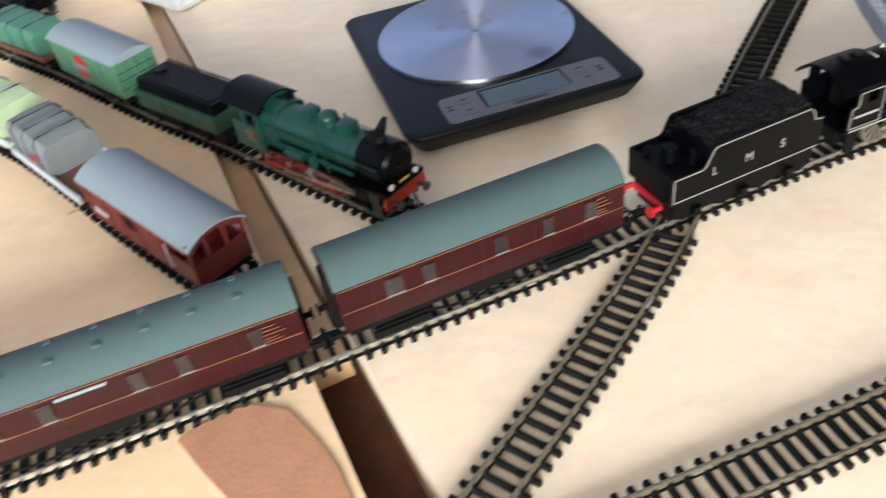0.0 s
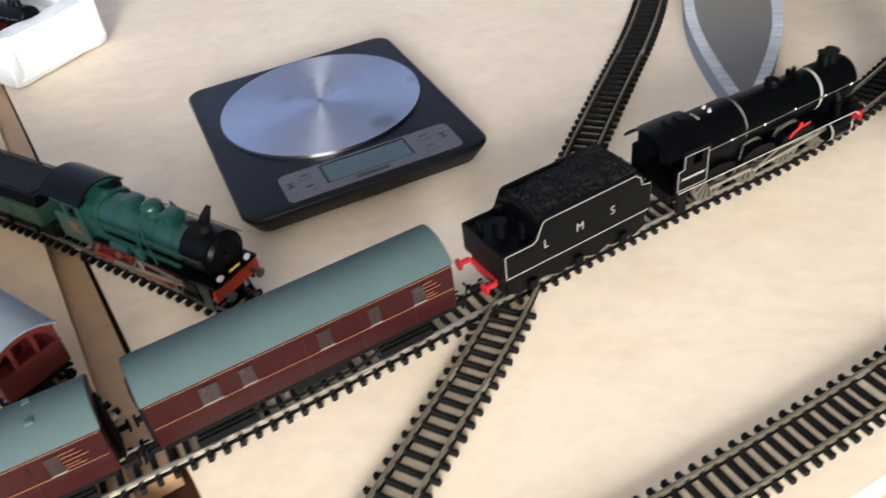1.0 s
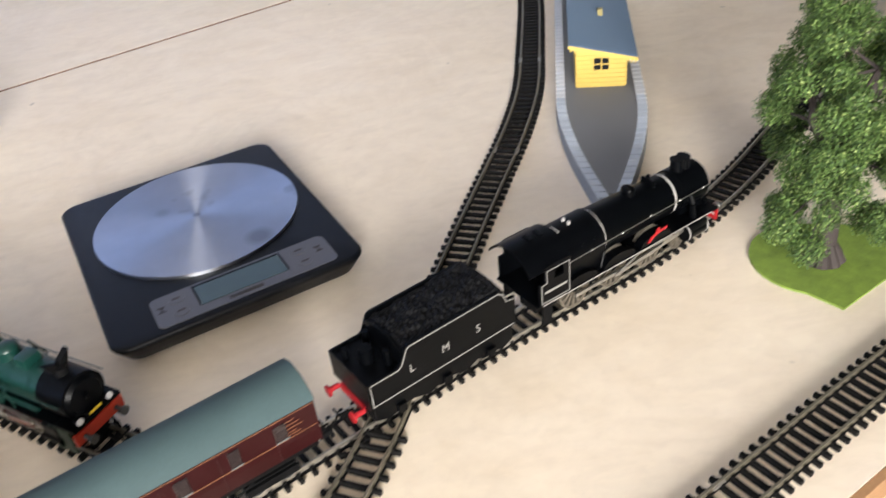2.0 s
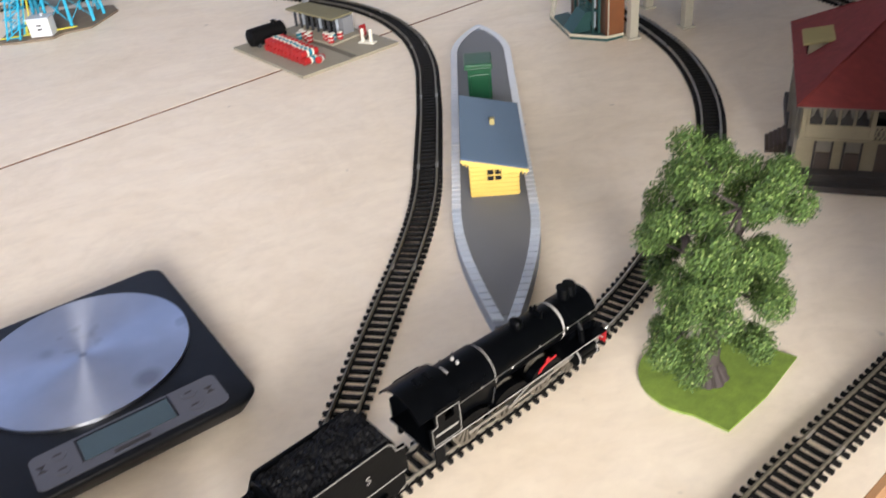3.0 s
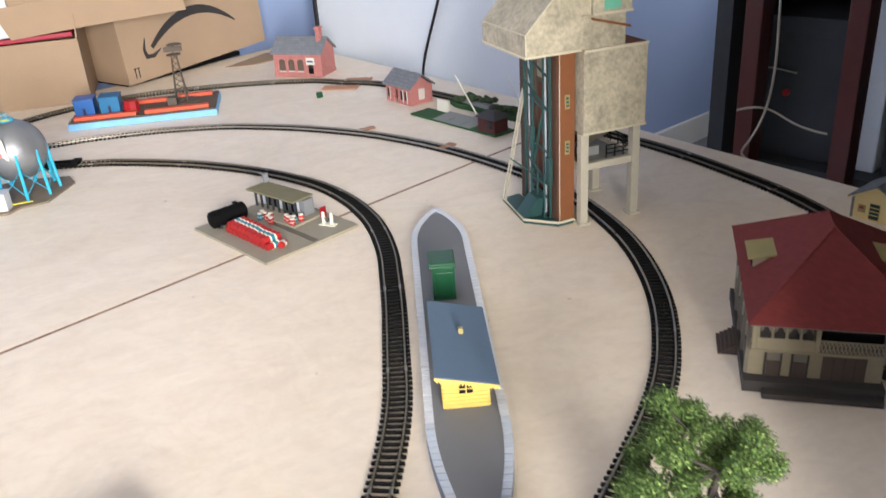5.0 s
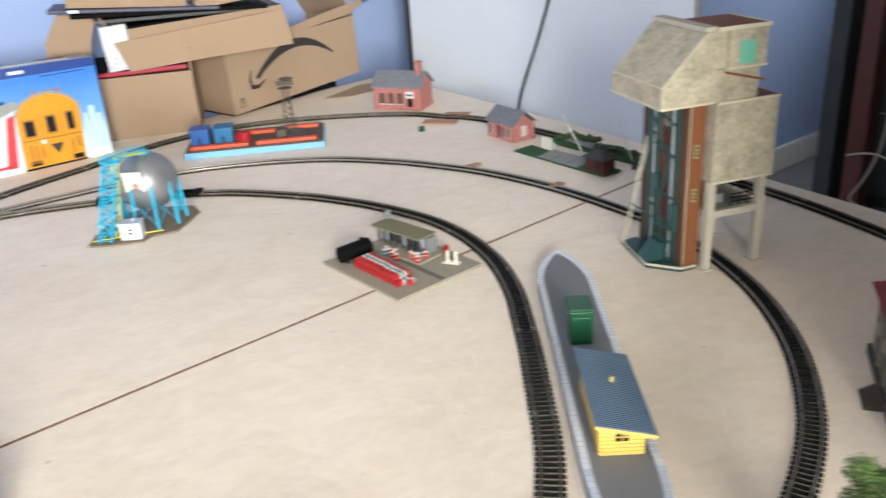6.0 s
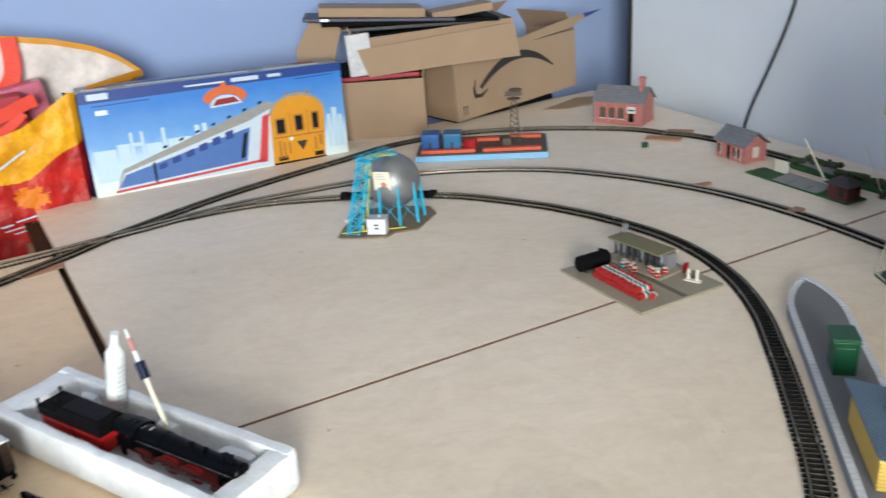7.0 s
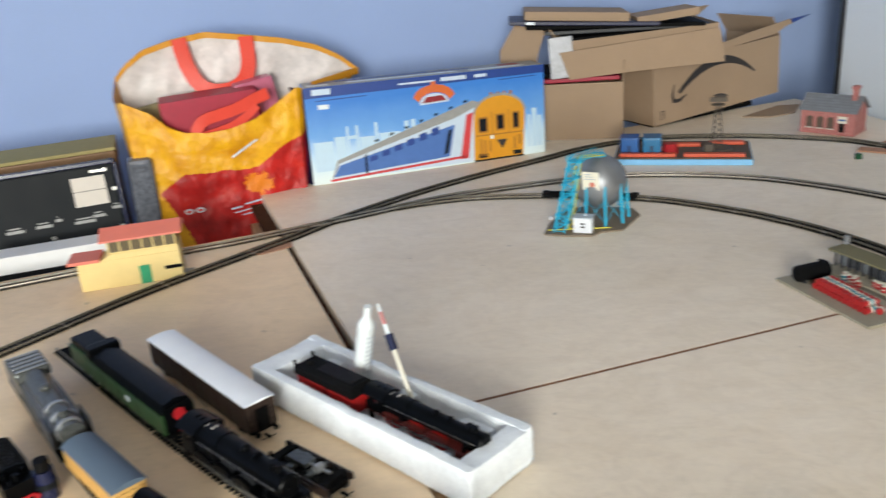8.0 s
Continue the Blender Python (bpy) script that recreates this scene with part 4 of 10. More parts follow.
for s in (-1, 1):
    for k in range(11):
        x = -0.046 + 0.0072 * k
        part("writing_bar", strip(B(), [(x, 0.0258), (x, 0.0318)], s * 0.0166, 0.0026), "teal_letter", van, "teal block letter shape")
    turn = Matrix.Rotation(0 if s < 0 else math.pi, 4, "Z") @ Matrix.Rotation(math.pi / 2, 4, "X")
    letters("PORK", 0.0046, "teal_letter", van, Matrix.Translation((s * 0.021, s * 0.0168, 0.0205)) @ turn)
    letters("SAUSAGES", 0.0046, "teal_letter", van, Matrix.Translation((-s * 0.010, s * 0.0168, 0.0205)) @ turn)
    part("oval_badge", cyl(B(), (0.044, s * 0.0164, 0.0270), (0.044, s * 0.0170, 0.0270), 0.0070, seg=20), "cream", van, "cream round badge")
P_T = P_V - 0.056 - 0.015 - 0.038
tk = thing("tank_wagon", "silver tank wagon on a black four-wheeled frame", "tank wagon", on_track(MAIN, P_T), "passenger train")
wagon_base(tk, 0.076)
bm = cyl(B(), (-0.033, 0, 0.0255), (0.033, 0, 0.0255), 0.0118, seg=26)
ball(bm, (-0.033, 0, 0.0255), 0.0116, 20, 10, (0.25, 1, 1))
ball(bm, (0.033, 0, 0.0255), 0.0116, 20, 10, (0.25, 1, 1))
part("barrel", bm, "silver", tk, smooth=True)
part("hatch", cyl(B(), (0, 0, 0.036), (0, 0, 0.0405), 0.0035, 0.003, 14), "silver", tk, smooth=True)
part("band", cyl(B(), (-0.0015, 0, 0.0255), (0.0015, 0, 0.0255), 0.0121, seg=26), "dark_grey", tk)
for s in (-1, 1):
    part("side_board", box(B(), -0.024, 0.024, s * 0.0120 - 0.0006, s * 0.0120 + 0.0006, 0.0255, 0.0315, 0.0004), "cream", tk, "cream side board")
for x in (-0.022, 0.022):
    part("saddle", box(B(), x - 0.002, x + 0.002, -0.011, 0.011, 0.0135, 0.0190), "matt_black", tk)

# green engine and its goods wagons on the branch
GL = 0.094  # the engine's middle along the branch


def green_engine(at):
    """A 2-8-0 with a high-pitched boiler; x forwards, z = 0 on the rail."""
    p = thing("steam_locomotive", "green model steam locomotive with black smokebox and red wheels", "locomotive", at, "goods train")
    g = "green_loco"
    part("running_plate", box(B(), -0.070, 0.072, -0.0160, 0.0160, 0.0225, 0.0238, 0.0003), "black", p)
    part("frames", box(B(), -0.062, 0.070, -0.0062, 0.0062, 0.006, 0.0225), "matt_black", p)
    part("boiler", cyl(B(), (-0.034, 0, 0.0384), (0.050, 0, 0.0378), 0.0134, 0.0128, 30), g, p, smooth=True)
    bm = cyl(B(), (0.050, 0, 0.0378), (0.0705, 0, 0.0378), 0.0140, seg=30)
    cyl(bm, (0.0705, 0, 0.0378), (0.0728, 0, 0.0378), 0.0122, 0.0102, 24)
    cyl(bm, (0.0728, 0, 0.0386), (0.0750, 0, 0.0386), 0.0018, seg=8)
    box(bm, 0.052, 0.070, -0.0085, 0.0085, 0.0238, 0.034)
    part("smokebox", bm, "black", p, smooth=True)
    bm = cyl(B(), (0.061, 0, 0.049), (0.061, 0, 0.0560), 0.0042, 0.0038, 14)
    for q in (-1, 1):
        prism(bm, [(q * 0.0002, 0.0530), (q * 0.0048, 0.0540), (q * 0.0085, 0.0625), (q * 0.0010, 0.0580)], "x", 0.0572, 0.0612)
    part("chimney", bm, "matt_black", p, "black chimney with a cowl")
    for x, r, zt in ((0.034, 0.0058, 0.0560), (0.018, 0.0064, 0.0575), (0.001, 0.0058, 0.0560)):
        if r > 0.006:
            bm = cyl(B(), (x, 0, 0.049), (x, 0, zt - 0.002), r * 1.05, r, 18)
            ball(bm, (x, 0, zt - 0.0022), r, 16, 8, (1, 1, 0.5))
        else:
            bm = box(B(), x - r * 0.85, x + r * 0.85, -r, r, 0.046, zt, 0.0016)
        part("dome", bm, g, p, smooth=True)
    for x in (-0.024, -0.008, 0.010, 0.026, 0.042):
        part("boiler_band", cyl(B(), (x - 0.0005, 0, 0.0382), (x + 0.0005, 0, 0.0382), 0.0136, seg=30, caps=False), g, p, smooth=True)
    part("firebox", prism(B(), [(-0.0125, 0.0238), (-0.0148, 0.040), (-0.0120, 0.0490), (0.0, 0.0540), (0.0120, 0.0490), (0.0148, 0.040), (0.0125, 0.0238)], "x", -0.036, -0.020), g, p, smooth=True)
    for s in (-1, 1):
        y0, y1 = min(s * 0.0152, s * 0.0166), max(s * 0.0152, s * 0.0166)
        bm = box(B(), -0.062, -0.033, y0, y1, 0.0180, 0.0370)
        box(bm, -0.0370, -0.033, y0, y1, 0.0370, 0.0500), box(bm, -0.0500, -0.0470, y0, y1, 0.0370, 0.0500)
        box(bm, -0.0600, -0.033, y0, y1, 0.0478, 0.0502)
        part("cab_side", bm, g, p)
        for k, (x, z, w) in enumerate(((-0.046, 0.0325, 0.009), (-0.046, 0.0296, 0.006), (-0.044, 0.0268, 0.008))):
            part("number_bar", strip(B(), [(x - w / 2, z), (x + w / 2, z)], s * 0.0167, 0.0008), "gold", p, "yellow number bar")
        part("handrail", rod(B(), [(-0.030, s * 0.0150, 0.0420), (0.070, s * 0.0158, 0.0420)], 0.0004, 5), g, p)
        part("feed_pipe", rod(B(), [(-0.028, s * 0.0135, 0.0300), (0.046, s * 0.0135, 0.0290)], 0.0014, 8), g, p)
        part("pump", cyl(B(), (-0.012, s * 0.0150, 0.0275), (0.004, s * 0.0150, 0.0275), 0.0030, seg=12), g, p, smooth=True)
        part("pump", cyl(B(), (0.012, s * 0.0150, 0.0240), (0.012, s * 0.0150, 0.0330), 0.0028, seg=12), g, p, smooth=True)
        part("sand_pipe", rod(B(), [(0.018, s * 0.0120, 0.0500), (0.016, s * 0.0152, 0.0400), (0.016, s * 0.0150, 0.0240)], 0.0006, 5), g, p)
        part("sand_pipe", rod(B(), [(0.018, s * 0.0120, 0.0500), (0.024, s * 0.0152, 0.0400), (0.026, s * 0.0150, 0.0240)], 0.0006, 5), g, p)
        part("front_step", box(B(), 0.052, 0.068, s * 0.0158 - 0.0006, s * 0.0158 + 0.0006, 0.0045, 0.0225, 0.0004), "green_dark", p, "dark green cylinder shield")
        for x in (-0.042, -0.021, 0.0, 0.021):
            w = part("driving_wheel", wheel_mesh(B(), (x, s * 0.0092, 0.0105), 0.0105, spokes=10), "gear_red", p)
            part("hub", cyl(B(), (x, s * 0.0104, 0.0105), (x, s * 0.0116, 0.0105), 0.0024, seg=10), "steel", w)
        part("bogie_wheel", wheel_mesh(B(), (0.046, s * 0.0092, 0.0062), 0.0062, spokes=8), "gear_red", p)
        part("side_frame", box(B(), -0.050, 0.030, s * 0.0070 - 0.0005, s * 0.0070 + 0.0005, 0.0150, 0.0205), "matt_black", p, "black side frame")
        part("coupling_rod", box(B(), -0.0435, 0.023, s * 0.0128 - 0.0006, s * 0.0128 + 0.0006, 0.0065, 0.0090, 0.0003), "dull_red", p, "red coupling rod")
        part("connecting_rod", box(B(), -0.034, 0.034, -0.0006, 0.0006, -0.0009, 0.0009, m=Matrix.Translation((0.012, s * 0.0142, 0.0110)) @ Matrix.Rotation(-0.08, 4, "Y")), "steel", p)
        vg = rod(B(), [(-0.004, s * 0.0150, 0.0090), (0.006, s * 0.0150, 0.0200), (0.034, s * 0.0150, 0.0180), (0.046, s * 0.0150, 0.0165)], 0.0007, 5)
        rod(vg, [(0.006, s * 0.0150, 0.0200), (0.010, s * 0.0150, 0.0095)], 0.0007, 5), rod(vg, [(0.034, s * 0.0150, 0.0195), (0.037, s * 0.0150, 0.0075)], 0.0007, 5)
        part("valve_gear", vg, "cream_metal", p, "dull metal valve gear")
        part("slide_bar", box(B(), 0.024, 0.047, s * 0.0142 - 0.0008, s * 0.0142 + 0.0008, 0.0140, 0.0150), "cream_metal", p)
        part("cylinder", box(cyl(B(), (0.046, s * 0.0138, 0.0115), (0.060, s * 0.0138, 0.0115), 0.0045, seg=16), 0.047, 0.059, min(s * 0.0100, s * 0.0170), max(s * 0.0100, s * 0.0170), 0.012, 0.0222, 0.0006), "black", p)
    pts = arch(0.0172, 0.0498, 0.0085, 14)
    part("cab_roof", prism(B(), pts + [(y * 0.95, z - 0.0010) for y, z in reversed(pts)], "x", -0.0690, -0.0300), "black", p, "black curved cab roof", smooth=True)
    pts = [(-0.0152, 0.0238), (0.0152, 0.0238), (0.0152, 0.0495)] + [(y * 0.9, z - 0.0014) for y, z in reversed(arch(0.0172, 0.0498, 0.0085, 14))] + [(-0.0152, 0.0495)]
    part("cab_front", prism(B(), pts, "x", -0.0340, -0.0330), g, p)
    for y in (-0.0105, 0.0105):
        part("spectacle", cyl(B(), (-0.0332, y, 0.0490), (-0.0320, y, 0.0490), 0.0026, seg=12), "matt_black", p)
    part("buffer_beam", box(B(), 0.0722, 0.0742, -0.0170, 0.0170, 0.0140, 0.0222, 0.0003), "beam_orange", p, "orange-red buffer beam")
    part("front_deck", box(B(), 0.060, 0.0752, -0.0168, 0.0168, 0.0240, 0.0262, 0.0005), "black", p)
    part("number_bar", box(B(), 0.0748, 0.0754, -0.0040, 0.0040, 0.0278, 0.0292), "yellow", p, "yellow number bar")
    part("number_board", box(B(), 0.0735, 0.0747, -0.0060, 0.0060, 0.0262, 0.0305, 0.0003), "black", p)
    buffers(p, 0.0742, 0.0112, 0.0175, "gunmetal", 1)
    for y in (-0.0105, 0.0105):
        lp = part("lamp", box(B(), 0.0705, 0.0740, y - 0.0016, y + 0.0016, 0.0264, 0.0300, 0.0006), "black", p)
        part("lens", cyl(B(), (0.0740, y, 0.0282), (0.0749, y, 0.0282), 0.0021, seg=12), "white_card", lp, "white lamp lens")
        part("guard_iron", rod(B(), [(0.070, y * 0.8, 0.013), (0.0745, y * 0.8, 0.0035)], 0.0008), "matt_black", p)
    hook(p, 0.0742, 1)
    return p


green_engine(on_track(BRANCH, GL, True, k=(0.945, 0.95, 0.91)))
gt = thing("tender", "green tender with a black coal space", "tender", on_track(BRANCH, GL + 0.124, True, k=(1.24, 1.0, 0.95)), "goods train")
part("chassis", box(B(), -0.034, 0.036, -0.0135, 0.0135, 0.0045, 0.0150, 0.0006), "matt_black", gt)
part("tank", box(B(), -0.035, 0.034, -0.0165, 0.0165, 0.0150, 0.0290, 0.0010), "green_dark", gt)
part("coal_plate", prism(B(), [(-0.0150, 0.0290), (-0.0135, 0.0370), (0.0135, 0.0370), (0.0150, 0.0290)], "x", -0.032, 0.034), "black", gt)
part("coal", box(B(), -0.029, 0.031, -0.0120, 0.0120, 0.0371, 0.0378, 0.0003), "coal", gt)
for s in (-1, 1):
    part("beading", box(B(), -0.0345, 0.0335, s * 0.0168 - 0.0005, s * 0.0168 + 0.0005, 0.0272, 0.0288, 0.0003), "green_loco", gt)
    part("coal_rail", rod(B(), [(-0.030, s * 0.0128, 0.0392), (0.032, s * 0.0128, 0.0392)], 0.0006, 6), "black", gt)
    for x in (-0.033, -0.011, 0.011, 0.032):
        part("side_rib", box(B(), x - 0.0005, x + 0.0005, s * 0.0166 - 0.0004, s * 0.0166 + 0.0004, 0.0155, 0.0270), "green_dark", gt)
part("filler", cyl(B(), (-0.024, 0, 0.0378), (-0.024, 0, 0.0400), 0.0042, seg=14), "black", gt)
for x in (-0.022, 0.0, 0.022):
    for s in (-1, 1):
        part("wheel", wheel_mesh(B(), (x, s * 0.0092, 0.0070), 0.0070), "dull_red", gt)
        part("axle_box", box(B(), x - 0.002, x + 0.002, s * 0.0148 - 0.001, s * 0.0148 + 0.001, 0.0055, 0.0105), "black", gt)
buffers(gt, -0.035, 0.0112, 0.0125, "matt_black", -1)
hook(gt, -0.035, -1)
GV = GL + 0.230
gv = box_van(on_track(BRANCH, GV, True, k=(1.0, 1.0, 1.02)), 0.092, "bright green goods van with a pale grey roof", "green_van", "van_roof", "goods train", H=0.040, rise=0.006)
for s in (-1, 1):
    bd = part("badge", cyl(B(), (-0.004, s * 0.0165, 0.0270), (-0.004, s * 0.0172, 0.0270), 0.0088, seg=26), "red", gv, "red and white round badge")
    part("badge_band", box(B(), -0.0135, 0.0055, min(s * 0.0165, s * 0.0176), max(s * 0.0165, s * 0.0176), 0.0248, 0.0292), "tarp_grey", bd)


def tarp_wagon(at, L, label, tarp, deck, edge, group, loose=0.5):
    """A flat wagon with a sheeted load."""
    p = thing("sheeted_wagon", label, "wagon", at, group)
    wagon_base(p, L)
    h = L / 2
    part("deck", box(B(), -h, h, -0.0165, 0.0165, 0.0135, 0.0160, 0.0003), deck, p)
    for s in (-1, 1):
        part("side_rail", box(B(), -h, h, s * 0.0172 - 0.0008, s * 0.0172 + 0.0008, 0.0135, 0.0185, 0.0002), edge, p)
    x0, x1 = -h + 0.003, h * loose
    bm, nx = B(), 14
    rows = []
    for i in range(nx + 1):
        t = i / nx
        top = 0.0365 + 0.0008 * math.sin(t * 17) - 0.001 * (abs(2 * t - 1) ** 6)
        prof = [(-0.0158, 0.0160), (-0.0157, top - 0.0042), (-0.0130, top - 0.0008), (0.0, top), (0.0130, top - 0.0008), (0.0157, top - 0.0042), (0.0158, 0.0160)]
        rows.append([bm.verts.new((x0 + (x1 - x0) * t, y + 0.0006 * noise.noise((i * 0.8, j * 1.3, L)), z)) for j, (y, z) in enumerate(prof)])
    for a, b in zip(rows, rows[1:]):
        for j in range(6):
            bm.faces.new((a[j], a[j + 1], b[j + 1], b[j]))
    bm.faces.new(rows[0]), bm.faces.new(rows[-1][::-1])
    part("tarpaulin", bm, tarp, p, "folded tarpaulin cover", smooth=True)
    for t in (0.2, 0.5, 0.8):
        x = x0 + (x1 - x0) * t
        part("rope", rod(B(), [(x, -0.0163, 0.017), (x, -0.0160, 0.0330), (x, -0.0130, 0.0368), (x, 0.0130, 0.0368), (x, 0.0160, 0.0330), (x, 0.0163, 0.017)], 0.0004, 5), "dark_grey", p)
    return p


tarp_wagon(on_track(BRANCH, GV + 0.115, True, k=(1.0, 1.0, 1.0)), 0.088, "brown flat wagon with a green sheeted load", "tarp_green", "brown_wagon", "brown_wagon", "goods train", 0.8)
bv = SIDING.near(-0.150, 0.326) - 0.022
SB = bv + 0.056


def brake_van(at, L=0.110, W=0.0165, H=0.038):
    """Closed body with an open balcony at its leading end; x forwards."""
    p = thing("brake_van", "red brake van with a grey roof and open end balcony", "van", at, "sidings stock")
    h, b = L / 2, 0.030
    wagon_base(p, L)
    part("body", box(B(), -h, b, -W, W, 0.0135, H, 0.0004), "brake_red", p)
    part("balcony_floor", box(B(), b + 0.0002, h, -W, W, 0.0135, 0.0160, 0.0002), "brake_red", p)
    part("balcony_end", box(B(), h - 0.0012, h, -W, W, 0.0162, 0.0262, 0.0002), "brake_red", p, "low red balcony end")
    part("balcony_rail", box(B(), h - 0.0018, h + 0.0006, -W - 0.0003, W + 0.0003, 0.0264, 0.0272, 0.0002), "brake_red", p)
    part("inner_door", box(B(), b + 0.0002, b + 0.0010, -0.0050, 0.0050, 0.0165, 0.0355, 0.0003), "maroon_dark", p, "dark inner door")
    pts = arch(W + 0.0012, H - 0.0002, 0.0064, 16)
    part("roof", prism(B(), pts + [(y * 0.97, z - 0.0008) for y, z in reversed(pts)], "x", -h - 0.002, h + 0.003), "van_roof", p, "pale grey curved roof", smooth=True)
    inner = [(-W, H)] + [(y * 0.93, z - 0.0010) for y, z in pts] + [(W, H)]
    part("gable", prism(B(), inner, "x", b - 0.001, b), "brake_red", p)
    part("gable", prism(B(), inner, "x", -h, -h + 0.001), "brake_red", p)
    part("end_beam", prism(B(), [(y * 0.96, z - 0.0011) for y, z in pts] + [(y * 0.80, z - 0.0050) for y, z in reversed(pts)], "x", h - 0.0012, h), "brake_red", p, "red arched end beam")
    for s in (-1, 1):
        part("balcony_side", box(B(), b + 0.0002, h - 0.0014, min(s * W, s * (W - 0.0010)), max(s * W, s * (W - 0.0010)), 0.0162, 0.0262), "brake_red", p)
        for x, y in ((h - 0.0010, s * (W - 0.0010)), (h - 0.0010, s * 0.0055)):
            part("post", box(B(), x - 0.0009, x + 0.0009, y - 0.0009, y + 0.0009, 0.0264, 0.0395), "brake_red", p)
        part("cornice", box(B(), -h, h, s * (W + 0.0004) - 0.0006, s * (W + 0.0004) + 0.0006, H - 0.0026, H - 0.0004), "brake_red", p)
        part("window", box(B(), -0.010, 0.000, s * W - 0.0004, s * W + 0.0005, 0.0250, 0.0330, 0.0003), "matt_black", p)
        for k in range(1, 7):
            z = 0.0135 + (H - 0.0135) * k / 7
            part("plank_line", strip(B(), [(-h + 0.001, z), (b - 0.001, z)], s * W, 0.0003, 0.0002), "brake_red", p)
        for x in (-0.050, -0.030, -0.014, 0.004, 0.027):
            part("strap", strip(B(), [(x, 0.0140), (x, H - 0.003)], s * W, 0.0012, 0.0007), "brake_red", p)
        part("writing_bar", strip(B(), [(-0.045, 0.0225), (-0.034, 0.0225)], s * (W + 0.0001), 0.0026, 0.0009), "edge_grey", p, "worn white writing")
        part("hand_rail", rod(B(), [(b + 0.003, s * (W + 0.0008), 0.0180), (b + 0.003, s * (W + 0.0014), 0.0250), (b + 0.003, s * (W + 0.0008), 0.0330)], 0.0004, 5), "edge_grey", p)
        part("step_board", box(B(), -0.050, 0.050, s * W - 0.001, s * W + 0.001, 0.0060, 0.0072), "matt_black", p)
    return p


brake_van(on_track(SIDING, SB, True, k=(1.0, 1.04, 1.06)))
dg = tarp_wagon(on_track(SIDING, SB + 0.060 + 0.010 + 0.048, True), 0.096, "brown flat wagon with a grey sheeted load", "tarp_grey", "brown_wagon", "edge_grey", "sidings stock", 0.22)
for s in (-1, 1):
    part("diamond_mark", prism(B(), [(-0.014, 0.0235), (-0.008, 0.0205), (-0.002, 0.0235), (-0.008, 0.0265)], "y", s * 0.0160, s * 0.0166), "red", dg, "red diamond mark")
tarp_wagon(on_track(SIDING, SB + 0.060 + 0.010 + 0.096 + 0.012 + 0.044, True), 0.088, "pale green sheeted wagon", "light_green", "light_green", "edge_grey", "sidings stock", 0.85)

# ---- model buildings and scenery ----
M["scale_black"] = paint("scale_black_plastic", rgb(7, 9, 14), 0.4, spec=0.22, scale=30, vary=0.15, bump=0.03)
M["scale_panel"] = paint("scale_grey_panel", rgb(80, 80, 87), 0.35, scale=60, vary=0.06)
M["lcd"] = paint("lcd_glass", rgb(62, 78, 82), 0.2, scale=60, vary=0.05, bump=0)
M["tarmac"] = paint("platform_grey", rgb(118, 120, 124), 0.75, scale=60, vary=0.06, grain=1200)
M["tarmac_dark"] = paint("platform_side_grey", rgb(138, 145, 154), 0.75, scale=60, vary=0.1)
M["slab"] = paint("pale_blue_grey_slab", rgb(198, 208, 220), 0.6, scale=80, vary=0.08, piece=0.12)
M["slab_white"] = paint("white_slab", rgb(214, 218, 224), 0.6, scale=80, vary=0.08)
M["hut_yellow"] = paint("hut_yellow", rgb(216, 184, 94), 0.55, scale=90, vary=0.08)
M["hut_roof"] = paint("slate_blue_roof", rgb(84, 104, 126), 0.5, scale=70, vary=0.1)
M["kiosk_green"] = paint("kiosk_green", rgb(18, 76, 48), 0.35, scale=60, vary=0.12)
M["trunk"] = paint("dark_trunk", rgb(58, 50, 48), 0.8, scale=220, vary=0.35, bump=0.6)
M["turf"] = paint("static_grass", rgb(120, 144, 58), 0.9, scale=110, vary=0.42, bump=0.9, grain=1600)
M["oil_base"] = paint("grey_green_base", rgb(150, 143, 126), 0.8, scale=60, vary=0.12)
M["oil_base_dark"] = paint("dark_strip", rgb(104, 98, 86), 0.8, scale=60, vary=0.1)
M["teal"] = paint("teal_plastic", rgb(36, 118, 136), 0.45)
M["sky_blue"] = paint("sky_blue_plastic", rgb(40, 170, 206), 0.4, vary=0.1)
M["pipe_yellow"] = paint("pipe_yellow", rgb(206, 196, 62), 0.5)
M["gas_metal"] = paint("gas_sphere_metal", rgb(140, 142, 146), 0.45, metal=0.6, scale=30, vary=0.1, bump=0.03)
M["faded_red_ink"] = paint("faded_red_ink", rgb(206, 120, 104), 0.6)
M["muddy"] = paint("muddy_base", rgb(126, 112, 96), 0.85, scale=70, vary=0.25, bump=0.4)
M["foam_blue"] = paint("blue_foam_board", rgb(128, 184, 226), 0.7, vary=0.08)
M["earth"] = paint("dark_earth_top", rgb(92, 78, 68), 0.9, scale=90, vary=0.25, bump=0.5)
M["orange"] = paint("orange_red_plastic", rgb(208, 84, 52), 0.5, vary=0.12)
M["navy"] = paint("navy_print", rgb(20, 24, 60), 0.45, vary=0.15)
M["teal_crate"] = paint("teal_blue_plastic", rgb(22, 104, 150), 0.35, vary=0.15)
M["blue_crate"] = paint("blue_plastic", rgb(24, 88, 156), 0.4, vary=0.15)
M["lattice"] = paint("brown_lattice", rgb(88, 78, 68), 0.7, vary=0.2)
M["brick_pink"] = brickwork("pink_brick_card", rgb(178, 106, 102), rgb(200, 156, 148), 0.0075, 0.0026)
M["brick_dark"] = brickwork("dark_brick_card", rgb(84, 38, 36), rgb(92, 60, 56), 0.0075, 0.0026)
M["slate"] = brickwork("slate_card", rgb(126, 129, 134), rgb(104, 107, 112), 0.008, 0.005)
M["stone_trim"] = paint("pale_stone", rgb(206, 200, 190), 0.7, vary=0.08)
